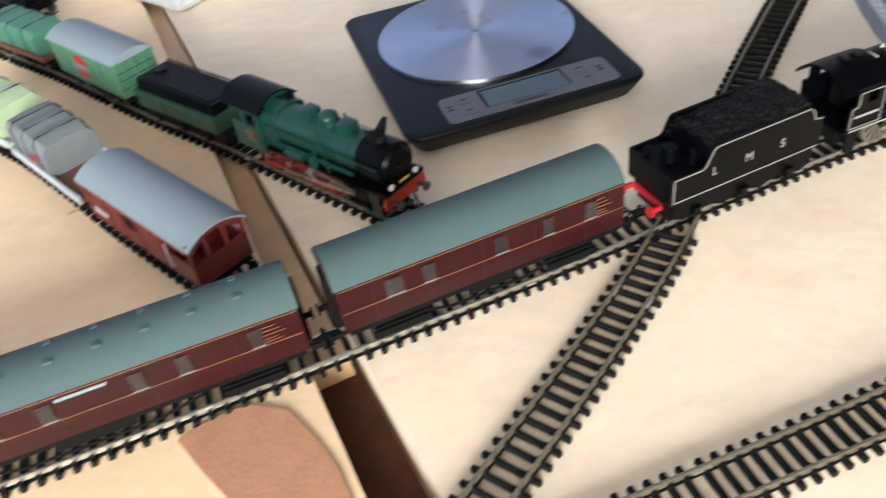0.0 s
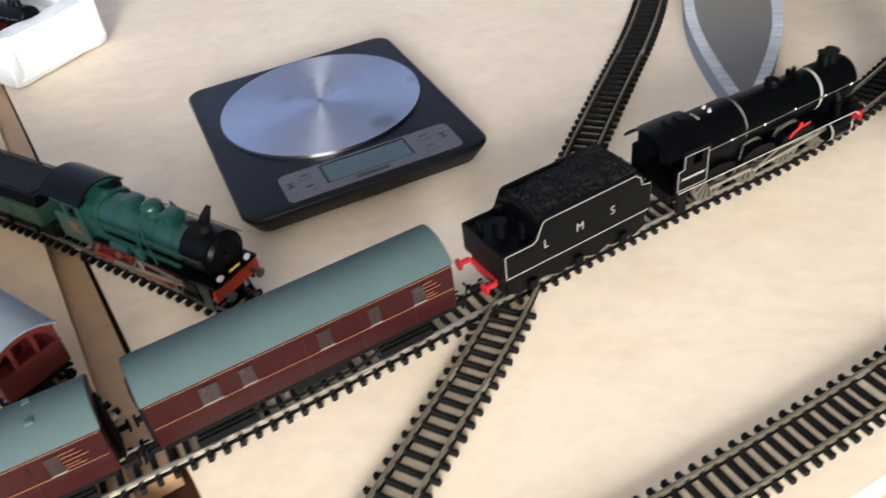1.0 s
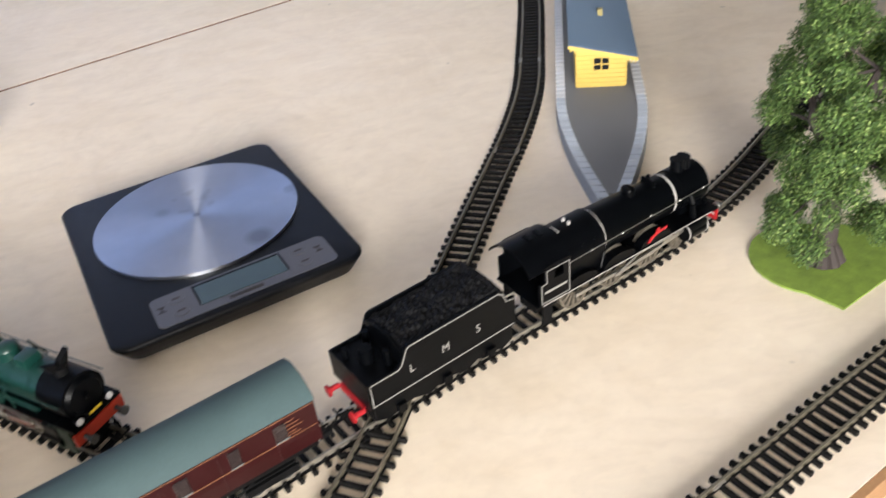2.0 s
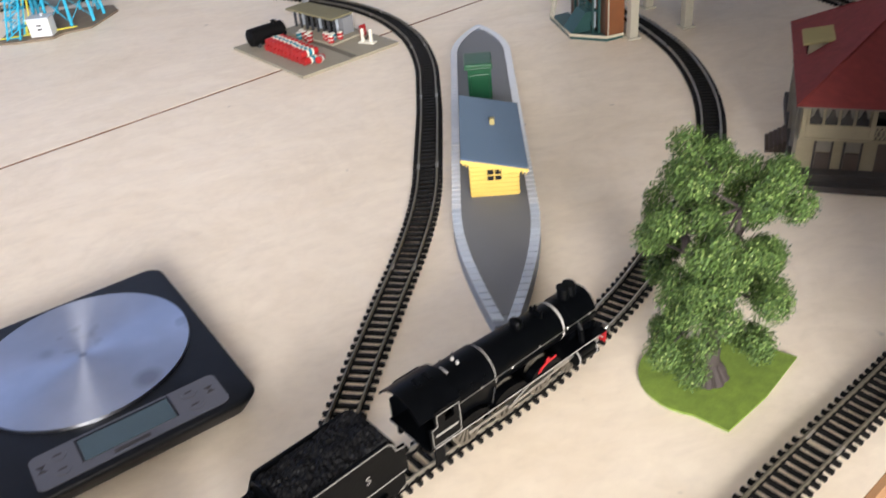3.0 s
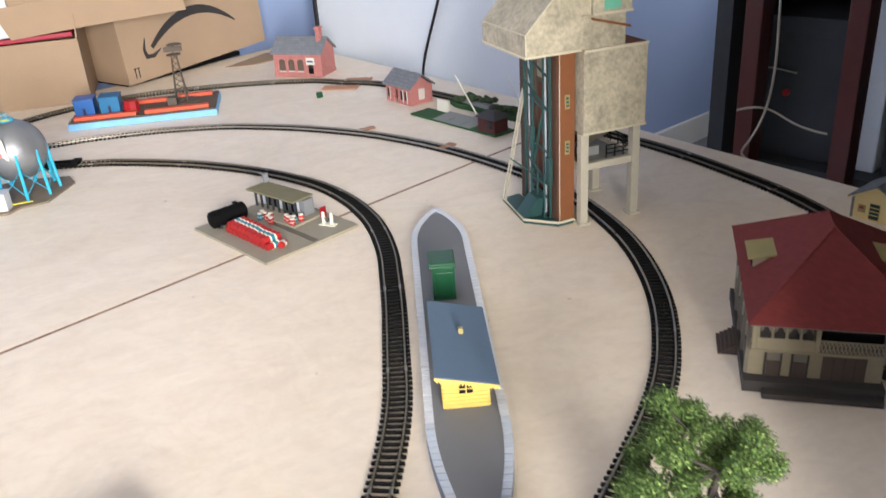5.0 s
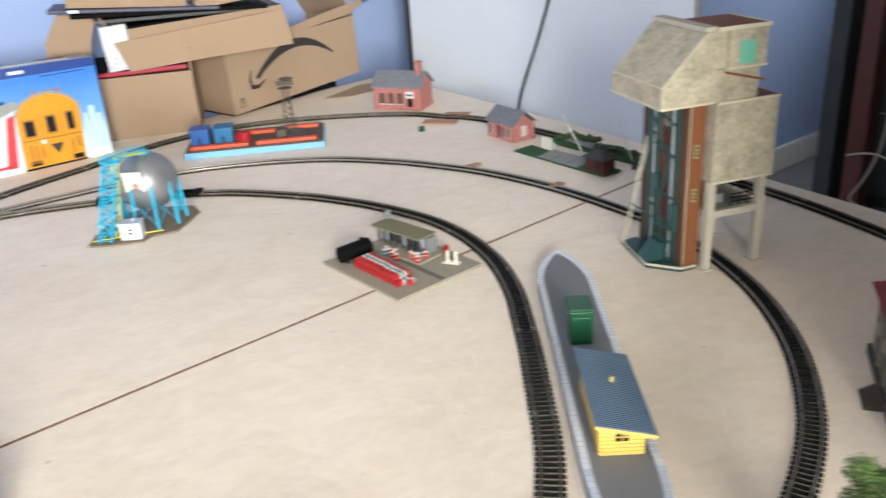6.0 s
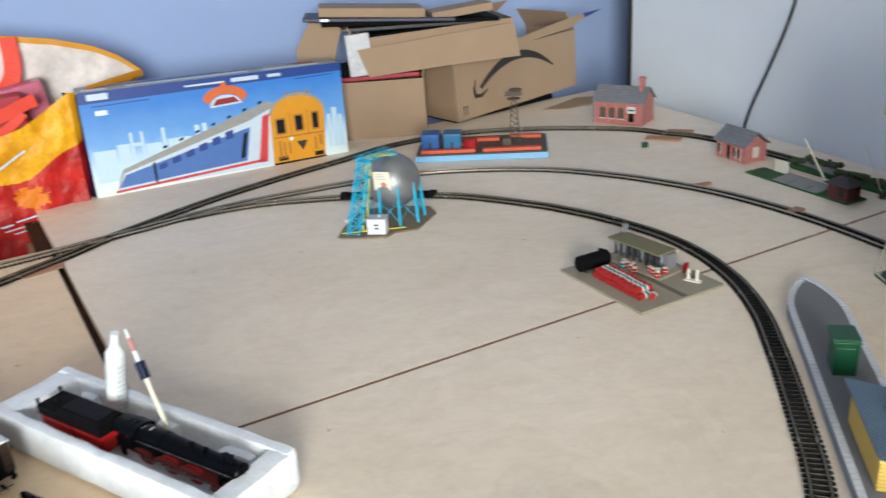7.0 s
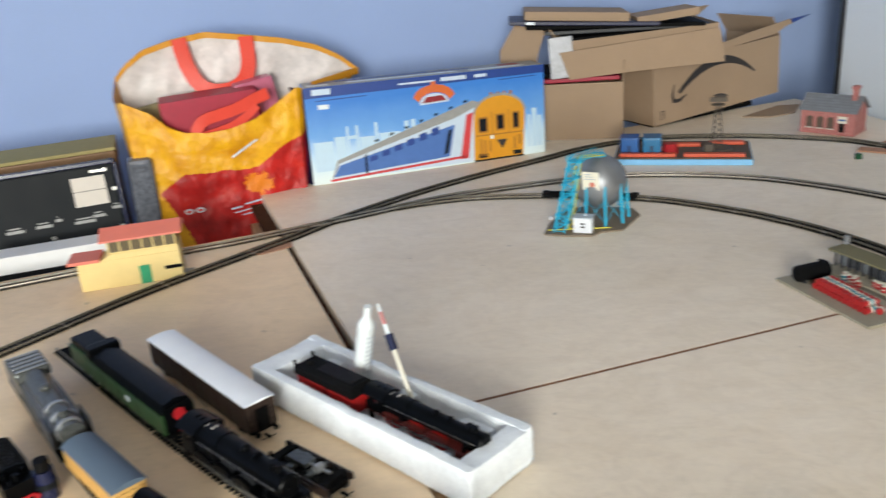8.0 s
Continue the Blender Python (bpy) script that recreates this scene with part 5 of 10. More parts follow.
M["concrete"] = paint("weathered_concrete_card", rgb(176, 168, 146), 0.85, scale=30, vary=0.5, grain=170, bump=0.25)
M["concrete_lo"] = paint("concrete_frame", rgb(184, 178, 160), 0.8, scale=60, vary=0.12)
M["rust_brick"] = paint("orange_brown_card", rgb(128, 78, 44), 0.75, scale=70, vary=0.18)
M["concrete_edge"] = paint("pale_card_edge", rgb(204, 196, 172), 0.8, scale=80, vary=0.12)
M["shaft_brown"] = paint("dark_brown_card", rgb(92, 66, 50), 0.75, scale=50, vary=0.2)
M["shaft_grey"] = paint("grey_brown_card", rgb(112, 98, 84), 0.8, scale=40, vary=0.25)
M["shaft_red"] = paint("faded_red_brown_card", rgb(122, 72, 54), 0.8, scale=50, vary=0.25)
M["scaffold"] = paint("dark_green_steel", rgb(40, 78, 76), 0.5, vary=0.2)
M["mint"] = paint("mint_window", rgb(112, 190, 164), 0.4, vary=0.06)
M["rust_roof"] = paint("rusty_roof", rgb(116, 74, 58), 0.8, scale=60, vary=0.2)
M["roof_tile"] = brickwork("red_tile_card", rgb(122, 46, 42), rgb(112, 42, 38), 0.006, 0.0035)
M["villa_wall"] = paint("grey_cream_wall", rgb(150, 140, 114), 0.75, scale=60, vary=0.12)
M["villa_base"] = paint("dark_stone_base", rgb(64, 60, 57), 0.8, scale=80, vary=0.2)
M["villa_door"] = paint("brown_shutter", rgb(78, 66, 58), 0.6, vary=0.15)
M["dark_glass"] = paint("dark_glass", rgb(28, 28, 30), 0.12, vary=0.2, bump=0)
M["window_olive"] = paint("olive_window", rgb(104, 90, 56), 0.4, scale=90, vary=0.25)
M["olive"] = paint("olive_roof", rgb(158, 146, 96), 0.75, scale=70, vary=0.12)
M["canopy"] = paint("weathered_canopy", rgb(118, 112, 84), 0.8, scale=60, vary=0.18)
M["drum_red"] = paint("drum_red", rgb(164, 34, 36), 0.45, scale=120, vary=0.2)
M["moss"] = paint("green_flock_base", rgb(44, 84, 48), 0.9, scale=140, vary=0.3, bump=0.7, grain=1400)
M["hedge"] = paint("dark_olive_flock", rgb(62, 78, 50), 0.95, scale=300, vary=0.4, bump=0.8, grain=1500)
M["crossing_roof"] = paint("dark_hut_roof", rgb(58, 56, 58), 0.6, scale=100, vary=0.2)
M["road"] = paint("grey_road_card", rgb(138, 140, 138), 0.8, vary=0.1)
M["cream_wall"] = paint("cream_plaster", rgb(228, 204, 140), 0.6, scale=40, vary=0.07)
M["salmon"] = paint("salmon_roof", rgb(222, 122, 104), 0.6, scale=50, vary=0.08)
M["door_green"] = paint("door_green", rgb(40, 148, 104), 0.5)


def brushed_disc():
    """Circular brushed steel: anisotropic gloss round the centre."""
    n = Nodes("circular_brushed_steel")
    n.bsdf.inputs["Metallic"].default_value = 1.0
    n.bsdf.inputs["Roughness"].default_value = 0.3
    n.bsdf.inputs["Anisotropic"].default_value = 0.96
    n.bsdf.inputs["Anisotropic Rotation"].default_value = 0.25
    t = n.t.nodes.new("ShaderNodeTangent")
    t.direction_type, t.axis = "RADIAL", "Z"
    n.link(t.outputs["Tangent"], n.bsdf.inputs["Tangent"])
    st = n.noise(26.0, 3.0, 0.5)
    col = n.ramp(st, [(0.3, rgb(172, 175, 184)), (0.66, rgb(184, 187, 196)), (0.76, rgb(150, 150, 156))])
    # a greasy finger mark, some scuffs and the centre dimple
    for x, y, r0, r1, k in ((0.0276, -0.0326, 0.005, 0.012, 0.45), (-0.020, 0.040, 0.002, 0.007, 0.25), (0.0, 0.022, 0.0015, 0.0035, 0.5)):
        d = n.t.nodes.new("ShaderNodeVectorMath")
        d.operation = "DISTANCE"
        n.link(n.coord.outputs["Object"], d.inputs[0])
        d.inputs[1].default_value = (x, y, 0.0218)
        near = n.add("ShaderNodeMapRange")
        for key, v in (("From Min", r0), ("From Max", r1), ("To Min", k), ("To Max", 0.0)):
            near.inputs[key].default_value = v
        n.link(d.outputs["Value"], near.inputs["Value"])
        col = n.blend(near.outputs["Result"], col, rgb(96, 94, 98))
    n.colour(col)
    return n.m


M["disc"] = brushed_disc()

# kitchen scale
sx = Vector((0.052 + 0.099, 0.649 - 0.600)).normalized()
m = pose(0.0105, 0.5335, 0, 0, 0, math.degrees(math.atan2(sx.y, sx.x)))
ks = thing("kitchen_scale", "flat black digital kitchen scale with a round steel plate", "kitchen scale", m)


def rounded(x0, x1, y0, y1, r, n=6):
    out = []
    for cx, cy, a0 in ((x1 - r, y1 - r, 0), (x0 + r, y1 - r, 90), (x0 + r, y0 + r, 180), (x1 - r, y0 + r, 270)):
        out += [(cx + r * math.cos(radians(a0 + 90 * k / n)), cy + r * math.sin(radians(a0 + 90 * k / n))) for k in range(n + 1)]
    return out


bm, rings = B(), []
for z, i in ((0.0030, 0.0090), (0.0048, 0.0070), (0.0140, 0.0018), (0.0168, 0.0003), (0.0182, 0.0004), (0.0192, 0.0012), (0.0195, 0.0026)):
    rings.append([bm.verts.new((x, y, z)) for x, y in rounded(-0.0845 + i, 0.0800 - i, -0.0925 + i, 0.1010 - i, 0.0125 - i * 0.4)])
for a, b in zip(rings, rings[1:]):
    for k in range(len(a)):
        bm.faces.new((a[k], a[(k + 1) % len(a)], b[(k + 1) % len(a)], b[k]))
bm.faces.new(rings[0][::-1]), bm.faces.new(rings[-1])
part("body", bm, "scale_black", ks, smooth=True)
part("plate", cyl(B(), (0.0, 0.022, 0.0194), (0.0, 0.022, 0.0218), 0.0715, 0.0715, 72), "disc", ks, "round brushed steel weighing plate", smooth=True)
pn = part("display_panel", prism(B(), rounded(-0.0545, 0.0625, -0.0868, -0.0550, 0.005), "z", 0.0195, 0.0201), "scale_panel", ks, "grey display panel")
part("display", box(B(), -0.026, 0.030, -0.0790, -0.0590, 0.0201, 0.0205), "lcd", pn, "grey-blue liquid crystal display")
for q in ((-0.0262, 0.0302, -0.0588, -0.0576), (-0.0276, -0.0264, -0.0790, -0.0576), (0.0304, 0.0312, -0.0790, -0.0576)):
    part("display_edge", box(B(), *q, 0.0201, 0.0207), "scale_black", pn)
for x, y in ((-0.0385, -0.0630), (-0.0385, -0.0765), (0.0430, -0.0630), (0.0430, -0.0765)):
    bm = cyl(B(), (x, y, 0.0201), (x, y, 0.0206), 0.0052, seg=20)
    part("button", bm, "scale_panel", pn)
    part("button_mark", box(B(), x - 0.0025, x + 0.0025, y - 0.0007, y + 0.0007, 0.0206, 0.0208), "ink", pn)
for x in (-0.0490, 0.0550):
    for q in (-1, 1):
        part("icon", prism(B(), [(x - 0.0004, -0.0689 + q * 0.0004), (x + 0.0004, -0.0689 + q * 0.0004), (x + 0.0026, -0.0689 + q * 0.0030), (x - 0.0026, -0.0689 + q * 0.0030)][::q], "z", 0.0201, 0.0204), "ink", pn)
part("brand_bar", box(B(), -0.010, 0.012, -0.0842, -0.0815, 0.0201, 0.0204), "ink", pn, "dark maker's mark")
for x, y in ((-0.056, -0.070), (0.056, -0.070), (-0.056, 0.072), (0.056, 0.072)):
    part("foot", cyl(B(), (x, y, 0.0002), (x, y, 0.0031), 0.008, seg=14), "matt_black", ks)

# island platform with pointed ends
pa, pb = Vector((0.2839, 0.4784)), Vector((0.4819, 1.0914))
pd = (pb - pa).normalized()
PLM = pose(pa.x, pa.y, 0, 0, 0, math.degrees(math.atan2(pd.y, pd.x)))
PL = (pb - pa).length
pf = thing("island_platform", "long grey model platform with pale edging slabs and pointed ends", "platform", PLM)


def half_width(t):
    """Half the platform's width at length t."""
    if t < 0.16:
        return 0.0078 + 0.0289 * math.sin(t / 0.16 * math.pi / 2)
    if t > PL - 0.107:
        return 0.0012 + 0.0355 * math.sin(max(PL - t, 0) / 0.107 * math.pi / 2) ** 0.85
    return 0.0367


ts = list(np.linspace(0, PL, 61))
out = [(t, half_width(t)) for t in ts] + [(t, -half_width(t)) for t in reversed(ts)]
part("base", prism(B(), out, "z", 0.0, 0.0125), "tarmac_dark", pf)
ins = [(t, half_width(t) - 0.0078) for t in ts if half_width(t) > 0.009] + [(t, -half_width(t) + 0.0078) for t in reversed(ts) if half_width(t) > 0.009]
part("surface", prism(B(), ins, "z", 0.0125, 0.0133), "tarmac", pf, "plain grey platform surface")
t, k = 0.004, 0
while t < PL - 0.004:
    w = 0.0082
    for s in (-1, 1):
        a, b = half_width(t + 0.0002), half_width(min(t + w - 0.0003, PL))
        pts = [(t + 0.0007, s * a), (t + w - 0.0007, s * b), (t + w - 0.0007, s * max(b - 0.0077, 0.0)), (t + 0.0007, s * max(a - 0.0077, 0.0))]
        part("edging_slab", prism(B(), pts, "z", 0.0125, 0.0142), "slab" if t < 0.157 else "slab_white", pf)
    t += w


def platform_at(t, side=0.0, z=0.0133):
    return PLM @ pose(t, side, z)


# waiting hut on the platform
hut = thing("platform_hut", "yellow boarded hut with a sloping slate-blue roof", "hut", platform_at(0.1885, -0.0013))
part("wall_shell", box(B(), -0.010, 0.098, -0.0205, 0.0205, 0.0, 0.0330, 0.0004), "hut_yellow", hut)
for z in np.linspace(0.0015, 0.0300, 8):
    part("board", box(B(), -0.0109, -0.0100, -0.0205, 0.0205, z, z + 0.0030, 0.0003), "hut_yellow", hut)
    for s in (-1, 1):
        part("board", box(B(), -0.010, 0.098, s * 0.0209 - 0.0004, s * 0.0209 + 0.0004, z, z + 0.0030), "hut_yellow", hut)
wi = part("window", box(B(), -0.0118, -0.0108, -0.0060, 0.0060, 0.0165, 0.0265), "dark_glass", hut)
part("window_bar", box(B(), -0.0124, -0.0116, -0.0005, 0.0005, 0.0165, 0.0265), "hut_yellow", wi)
part("window_bar", box(B(), -0.0124, -0.0116, -0.0060, 0.0060, 0.0210, 0.0220), "hut_yellow", wi)
rp = [(-0.0282, 0.0311), (-0.0282, 0.0327), (0.0273, 0.0457), (0.0273, 0.0441)]
part("roof", prism(B(), rp, "x", -0.0265, 0.1085), "hut_roof", hut, "slate-blue corrugated roof")
RS = math.atan2(0.0130, 0.0555)
for k in range(46):
    x = -0.0255 + 0.133 * k / 45
    bm = box(B(), x - 0.0007, x + 0.0007, -0.0284, 0.0284, 0.0, 0.0008)
    bmesh.ops.transform(bm, matrix=Matrix.Translation((0, -0.00045, 0.0392)) @ Matrix.Rotation(RS, 4, "X"), verts=bm.verts)
    part("roof_rib", bm, "hut_roof", hut)
for k in range(20):
    y = -0.0275 + 0.0027 * k
    zt = 0.0313 + (y + 0.0282) * 0.234
    part("valance", prism(B(), [(y, zt), (y + 0.00135, zt - 0.0042), (y + 0.0027, zt)], "x", -0.0272, -0.0264), "hut_yellow", hut)
part("barge_board", prism(B(), [(-0.0284, 0.0300), (-0.0284, 0.0324), (0.0275, 0.0454), (0.0275, 0.0430)], "x", -0.0276, -0.0266), "hut_yellow", hut)
part("wall_top", prism(B(), [(-0.0205, 0.0330), (0.0205, 0.0330), (0.0205, 0.0420)], "x", -0.0100, 0.098), "hut_yellow", hut)
part("roof_knob", box(B(), 0.0506, 0.0550, -0.0040, 0.0004, 0.0375, 0.0450, 0.0005), "olive", hut, "olive stove-pipe stub")

ko = thing("platform_kiosk", "dark green moulded plastic kiosk with an overhanging rounded roof", "kiosk", platform_at(0.380, 0.0042))
part("body", box(B(), 0.0, 0.030, -0.0122, 0.0122, 0.0, 0.0400, 0.0010), "kiosk_green", ko)
part("front_panel", box(B(), -0.0008, 0.0006, -0.0098, 0.0098, 0.0030, 0.0330, 0.0006), "kiosk_green", ko)
part("sill", box(B(), -0.0022, 0.0004, -0.0122, 0.0122, 0.0, 0.0030, 0.0005), "kiosk_green", ko)
for s_ in (-1, 1):
    part("corner_post", box(B(), -0.0016, 0.0010, s_ * 0.0112 - 0.0012, s_ * 0.0112 + 0.0012, 0.0, 0.0402, 0.0004), "kiosk_green", ko)
part("roof", box(B(), -0.0030, 0.0335, -0.0138, 0.0158, 0.0402, 0.0455, 0.0022, seg=3), "kiosk_green", ko, "rounded green roof")
part("roof_rim", box(B(), -0.0034, 0.0338, -0.0141, 0.0161, 0.0396, 0.0412, 0.0004), "kiosk_green", ko)


# trees
def model_tree(at, label, height=0.149, seed=4):
    rnd = random.Random(seed)
    p = thing("model_tree", label, "tree", at)
    bm = B()
    for k in range(9):
        a = 2 * math.pi * k / 9
        cyl(bm, (0.011 * math.cos(a), 0.011 * math.sin(a), 0.0010), (0.005 * math.cos(a), 0.005 * math.sin(a), 0.013), 0.0042, 0.0030, 8)
    pts = [(0, 0, 0.0), (0.0008, 0.0, 0.03), (-0.001, 0.001, 0.06)]
    for (q0, q1), r in zip(zip(pts, pts[1:]), (0.0085, 0.0062)):
        cyl(bm, q0, q1, r, r * 0.75, 9)
    limbs = []
    for a, reach, top in ((0.1, 0.022, 0.86), (2.9, 0.027, 0.80), (1.6, 0.012, 0.95), (4.6, 0.016, 0.88)):
        prev = Vector(pts[-1])
        for k in range(1, 6):
            t = k / 5
            q = Vector((math.cos(a) * reach * t + rnd.uniform(-1, 1) * 0.003, math.sin(a) * reach * t + rnd.uniform(-1, 1) * 0.003, 0.06 + (height * top - 0.06) * t))
            cyl(bm, prev, q, 0.0046 * (1.05 - 0.8 * (t - 0.2)), 0.0046 * (1.05 - 0.8 * t), 7)
            limbs.append((prev, q))
            prev = q
    part("trunk", bm, "trunk", p, "dark brown double trunk with root flare", smooth=True)
    clumps = []
    for lv in np.linspace(0.17, 0.98, 13):
        n = 9 if lv < 0.85 else 7
        wide = 0.034 if lv < 0.5 else (0.038 if lv < 0.88 else 0.030)
        ph = rnd.uniform(0, 6)
        for k in range(n):
            if rnd.random() < 0.58 and lv < 0.9:
                continue
            a = ph + 2 * math.pi * k / n + rnd.uniform(-0.25, 0.25)
            r = wide * rnd.uniform(0.62, 1.10)
            clumps.append((Vector((r * math.cos(a), r * math.sin(a), height * lv + rnd.uniform(-0.006, 0.006))), rnd.uniform(0.0080, 0.0126)))
    clumps += [(Vector((rnd.uniform(-0.010, 0.010), rnd.uniform(-0.010, 0.010), height * lv)), 0.0125) for lv in (0.84, 0.94)]
    bm = B()
    for c, r in clumps:
        q = min((l for s in limbs for l in s), key=lambda v: (v - c).length)
        cyl(bm, q, q.lerp(c, 0.9), 0.0011, 0.0005, 5)
    part("branchwork", bm, "trunk", p, kind="stuff")
    verts, faces = [], []
    for c, r in clumps:
        for _ in range(int(1900 * (r / 0.012) ** 2)):
            d = Vector((rnd.gauss(0, 1), rnd.gauss(0, 1), rnd.gauss(0, 0.9))).normalized()
            q = c + d * r * (rnd.random() ** 0.22) * rnd.uniform(0.72, 1.14)
            s = rnd.uniform(0.00045, 0.0010)
            e1 = Vector((rnd.gauss(0, 1), rnd.gauss(0, 1), rnd.gauss(0, 1))).normalized()
            e2 = e1.cross(d + Vector((0.01, 0.02, 0.0))).normalized()
            n = len(verts)
            verts += [q - e1 * s, q + e2 * s * 0.8, q + e1 * s, q - e2 * s * 0.8]
            faces.append((n, n + 1, n + 2, n + 3))
    me = bpy.data.meshes.new("crown")
    me.from_pydata([tuple(v) for v in verts], [], faces)
    me.materials.append(M["leaf"])
    ob = new("crown", me)
    ob.parent = p
    tagged(ob, "ragged crown of green flock clumps with gaps", kind="stuff")
    return p


n = Nodes("green_flock")
geo = n.t.nodes.new("ShaderNodeNewGeometry")
n.colour(n.ramp(geo.outputs["Random Per Island"], [(0.0, rgb(38, 58, 24)), (0.5, rgb(70, 98, 42)), (0.88, rgb(102, 130, 62)), (1.0, rgb(152, 170, 102))]))
n.bsdf.inputs["Roughness"].default_value = 0.75
n.bsdf.inputs["Subsurface Weight"].default_value = 0.0
M["leaf"] = n.m
model_tree(pose(0.384, 0.391, 0.0016), "bushy model tree with light green flock foliage")
gb = [(0.384 + 0.036 * math.cos(a) - 0.004, 0.391 + 0.036 * math.sin(a) + 0.004) for a in np.linspace(radians(70), radians(235), 16)] + [(0.371, 0.346), (0.408, 0.362), (0.447, 0.385), (0.425, 0.415)]
solo("grass_mat", prism(B(), gb, "z", 0.0002, 0.0017), "turf", "bright green flock grass base under the tree", "grass mat")

# oil depot on its base plate
q0, q1 = Vector((0.165, 1.217)), Vector((0.236, 1.052))
e1 = (q1 - q0)
ODM = pose(q0.x, q0.y, 0, 0, 0, math.degrees(math.atan2(e1.y, e1.x)))  # x to the near corner, y along the other side
od = thing("oil_depot", "model oil depot on a grey-green base plate", "model building", ODM)
OW, OD = e1.length, 0.1526
part("base_plate", box(B(), 0, OW, 0, OD, 0.0003, 0.004, 0.0006), "oil_base", od)
YR = Matrix.Translation((0.1187, 0.0874, 0.0)) @ Matrix.Rotation(radians(5.8), 4, "Z")  # the loading dock's near corner
part("loading_dock", box(B(), -0.116, 0.0, 0.0, 0.060, 0.0041, 0.0070, 0.0005, m=YR), "oil_base", od, "raised concrete loading dock")
part("drive_strip", box(B(), 0.062, 0.1765, 0.0770, 0.0858, 0.0041, 0.0046), "oil_base_dark", od, "darker drive strip")
bm = cyl(B(), (0.0255, 0.016, 0.0172), (0.0265, 0.066, 0.0172), 0.0122, seg=24)
for y in (0.016, 0.066):
    ball(bm, (0.026, y, 0.0172), 0.0119, 18, 8, (1, 0.30, 1))
cyl(bm, (0.026, 0.055, 0.027), (0.026, 0.055, 0.0325), 0.0036, seg=14)
for y in (0.022, 0.041, 0.060):
    cyl(bm, (0.026, y - 0.0006, 0.0172), (0.026, y + 0.0006, 0.0172), 0.0126, seg=24)
part("tank", bm, "matt_black", od, "black horizontal oil tank", smooth=True)
for y in (0.024, 0.058):
    part("tank_saddle", box(B(), 0.017, 0.035, y - 0.002, y + 0.002, 0.004, 0.0125), "dark_grey", od)


def lying_drum(x, y, z, L, turn=0.0):
    """A drum on its side across the stack: red ends, white hoops, teal middle."""
    mm = Matrix.Translation((x, y, z)) @ Matrix.Rotation(turn, 4, "Z")
    q = lambda t: tuple(mm @ Vector((0, (t - 0.5) * L, 0)))
    dr = part("oil_drum", cyl(cyl(B(), q(0), q(0.36), 0.0045, seg=12), q(0.74), q(1), 0.0045, seg=12), "drum_red", od, "red drum with white hoops and a teal middle", smooth=True)
    part("hoop", cyl(cyl(B(), q(0.36), q(0.45), 0.0048, seg=12), q(0.65), q(0.74), 0.0048, seg=12), "cream", dr, "white hoop", smooth=True)
    part("drum_middle", cyl(B(), q(0.45), q(0.65), 0.0046, seg=12), "teal", dr, "teal middle", smooth=True)


for k in range(11):
    lying_drum(0.055 + 0.0094 * k, 0.0345, 0.0087, 0.0262, 0.03 * math.sin(k * 2.1))
for k in range(10):
    lying_drum(0.0597 + 0.0094 * k, 0.0350 if k < 6 else 0.0335, 0.0171, 0.0262, 0.04 * math.sin(k * 1.7))
lying_drum(0.1555, 0.0430, 0.0087, 0.012, 0.5)
for x, y, mat in ((0.044, 0.086, "red"), (0.053, 0.084, "red"), (0.0505, 0.0775, "teal"), (0.062, 0.088, "red"), (0.066, 0.081, "red"), (0.0765, 0.0785, "red"), (0.092, 0.0945, "red"), (0.0995, 0.0930, "red"), (0.1045, 0.098, "teal"), (0.1115, 0.0905, "red"), (0.108, 0.108, "red")):
    z0 = 0.0071 if x > 0.085 else 0.0041
    dr = part("oil_drum", cyl(B(), (x, y, z0), (x, y, z0 + 0.0085), 0.0041, seg=12), mat, od, smooth=True)
    part("drum_lid", cyl(B(), (x, y, z0 + 0.0085), (x, y, z0 + 0.0095), 0.0036, seg=12), "cream", dr)
    part("hoop", cyl(B(), (x, y, z0 + 0.0038), (x, y, z0 + 0.0047), 0.0043, seg=12), "cream", dr)
part("shed_wall", box(B(), -0.112, -0.014, 0.034, 0.052, 0.0070, 0.0300, 0.0005, m=YR), "tarmac", od, "grey shed wall")
for k in range(8):
    x = -0.110 + 0.0125 * k
    part("post", box(B(), x - 0.0013, x + 0.0013, 0.0240, 0.0266, 0.0070, 0.0302, m=YR), "dark_grey", od)
    if k < 7:
        part("shed_opening", box(B(), x + 0.0030, x + 0.0100, 0.0328, 0.0344, 0.0085, 0.0270, m=YR), "dark_glass" if k % 3 else "edge_grey", od)
part("roof", box(B(), -0.121, -0.018, 0.0180, 0.0560, 0.0305, 0.0332, 0.0006, m=YR), "canopy", od, "flat olive-drab canopy roof")
part("chimney", box(B(), -0.121, -0.115, 0.050, 0.057, 0.004, 0.047, 0.0004, m=YR), "tarmac", od, "grey chimney stack")
PP = Matrix.Translation((0.1465, 0.1253, 0.0)) @ Matrix.Rotation(radians(24), 4, "Z")
part("pump_plinth", box(B(), -0.0120, 0.0120, -0.0050, 0.0050, 0.0041, 0.0056, 0.0004, m=PP), "cream", od, "white pump plinth")
for x in (-0.0065, 0.0060):
    pm = part("fuel_pump", box(B(), x - 0.0020, x + 0.0020, -0.0018, 0.0018, 0.0056, 0.0190, 0.0006, m=PP), "cream", od, "white fuel pump")
    part("globe", ball(B(), tuple(PP @ Vector((x, 0, 0.0208))), 0.0025, 10, 6), "cream", pm)
part("hose", rod(B(), [tuple(PP @ Vector(q)) for q in ((-0.0045, -0.002, 0.016), (0.0, -0.003, 0.009), (0.004, -0.002, 0.016))], 0.0005, 5), "matt_black", od)
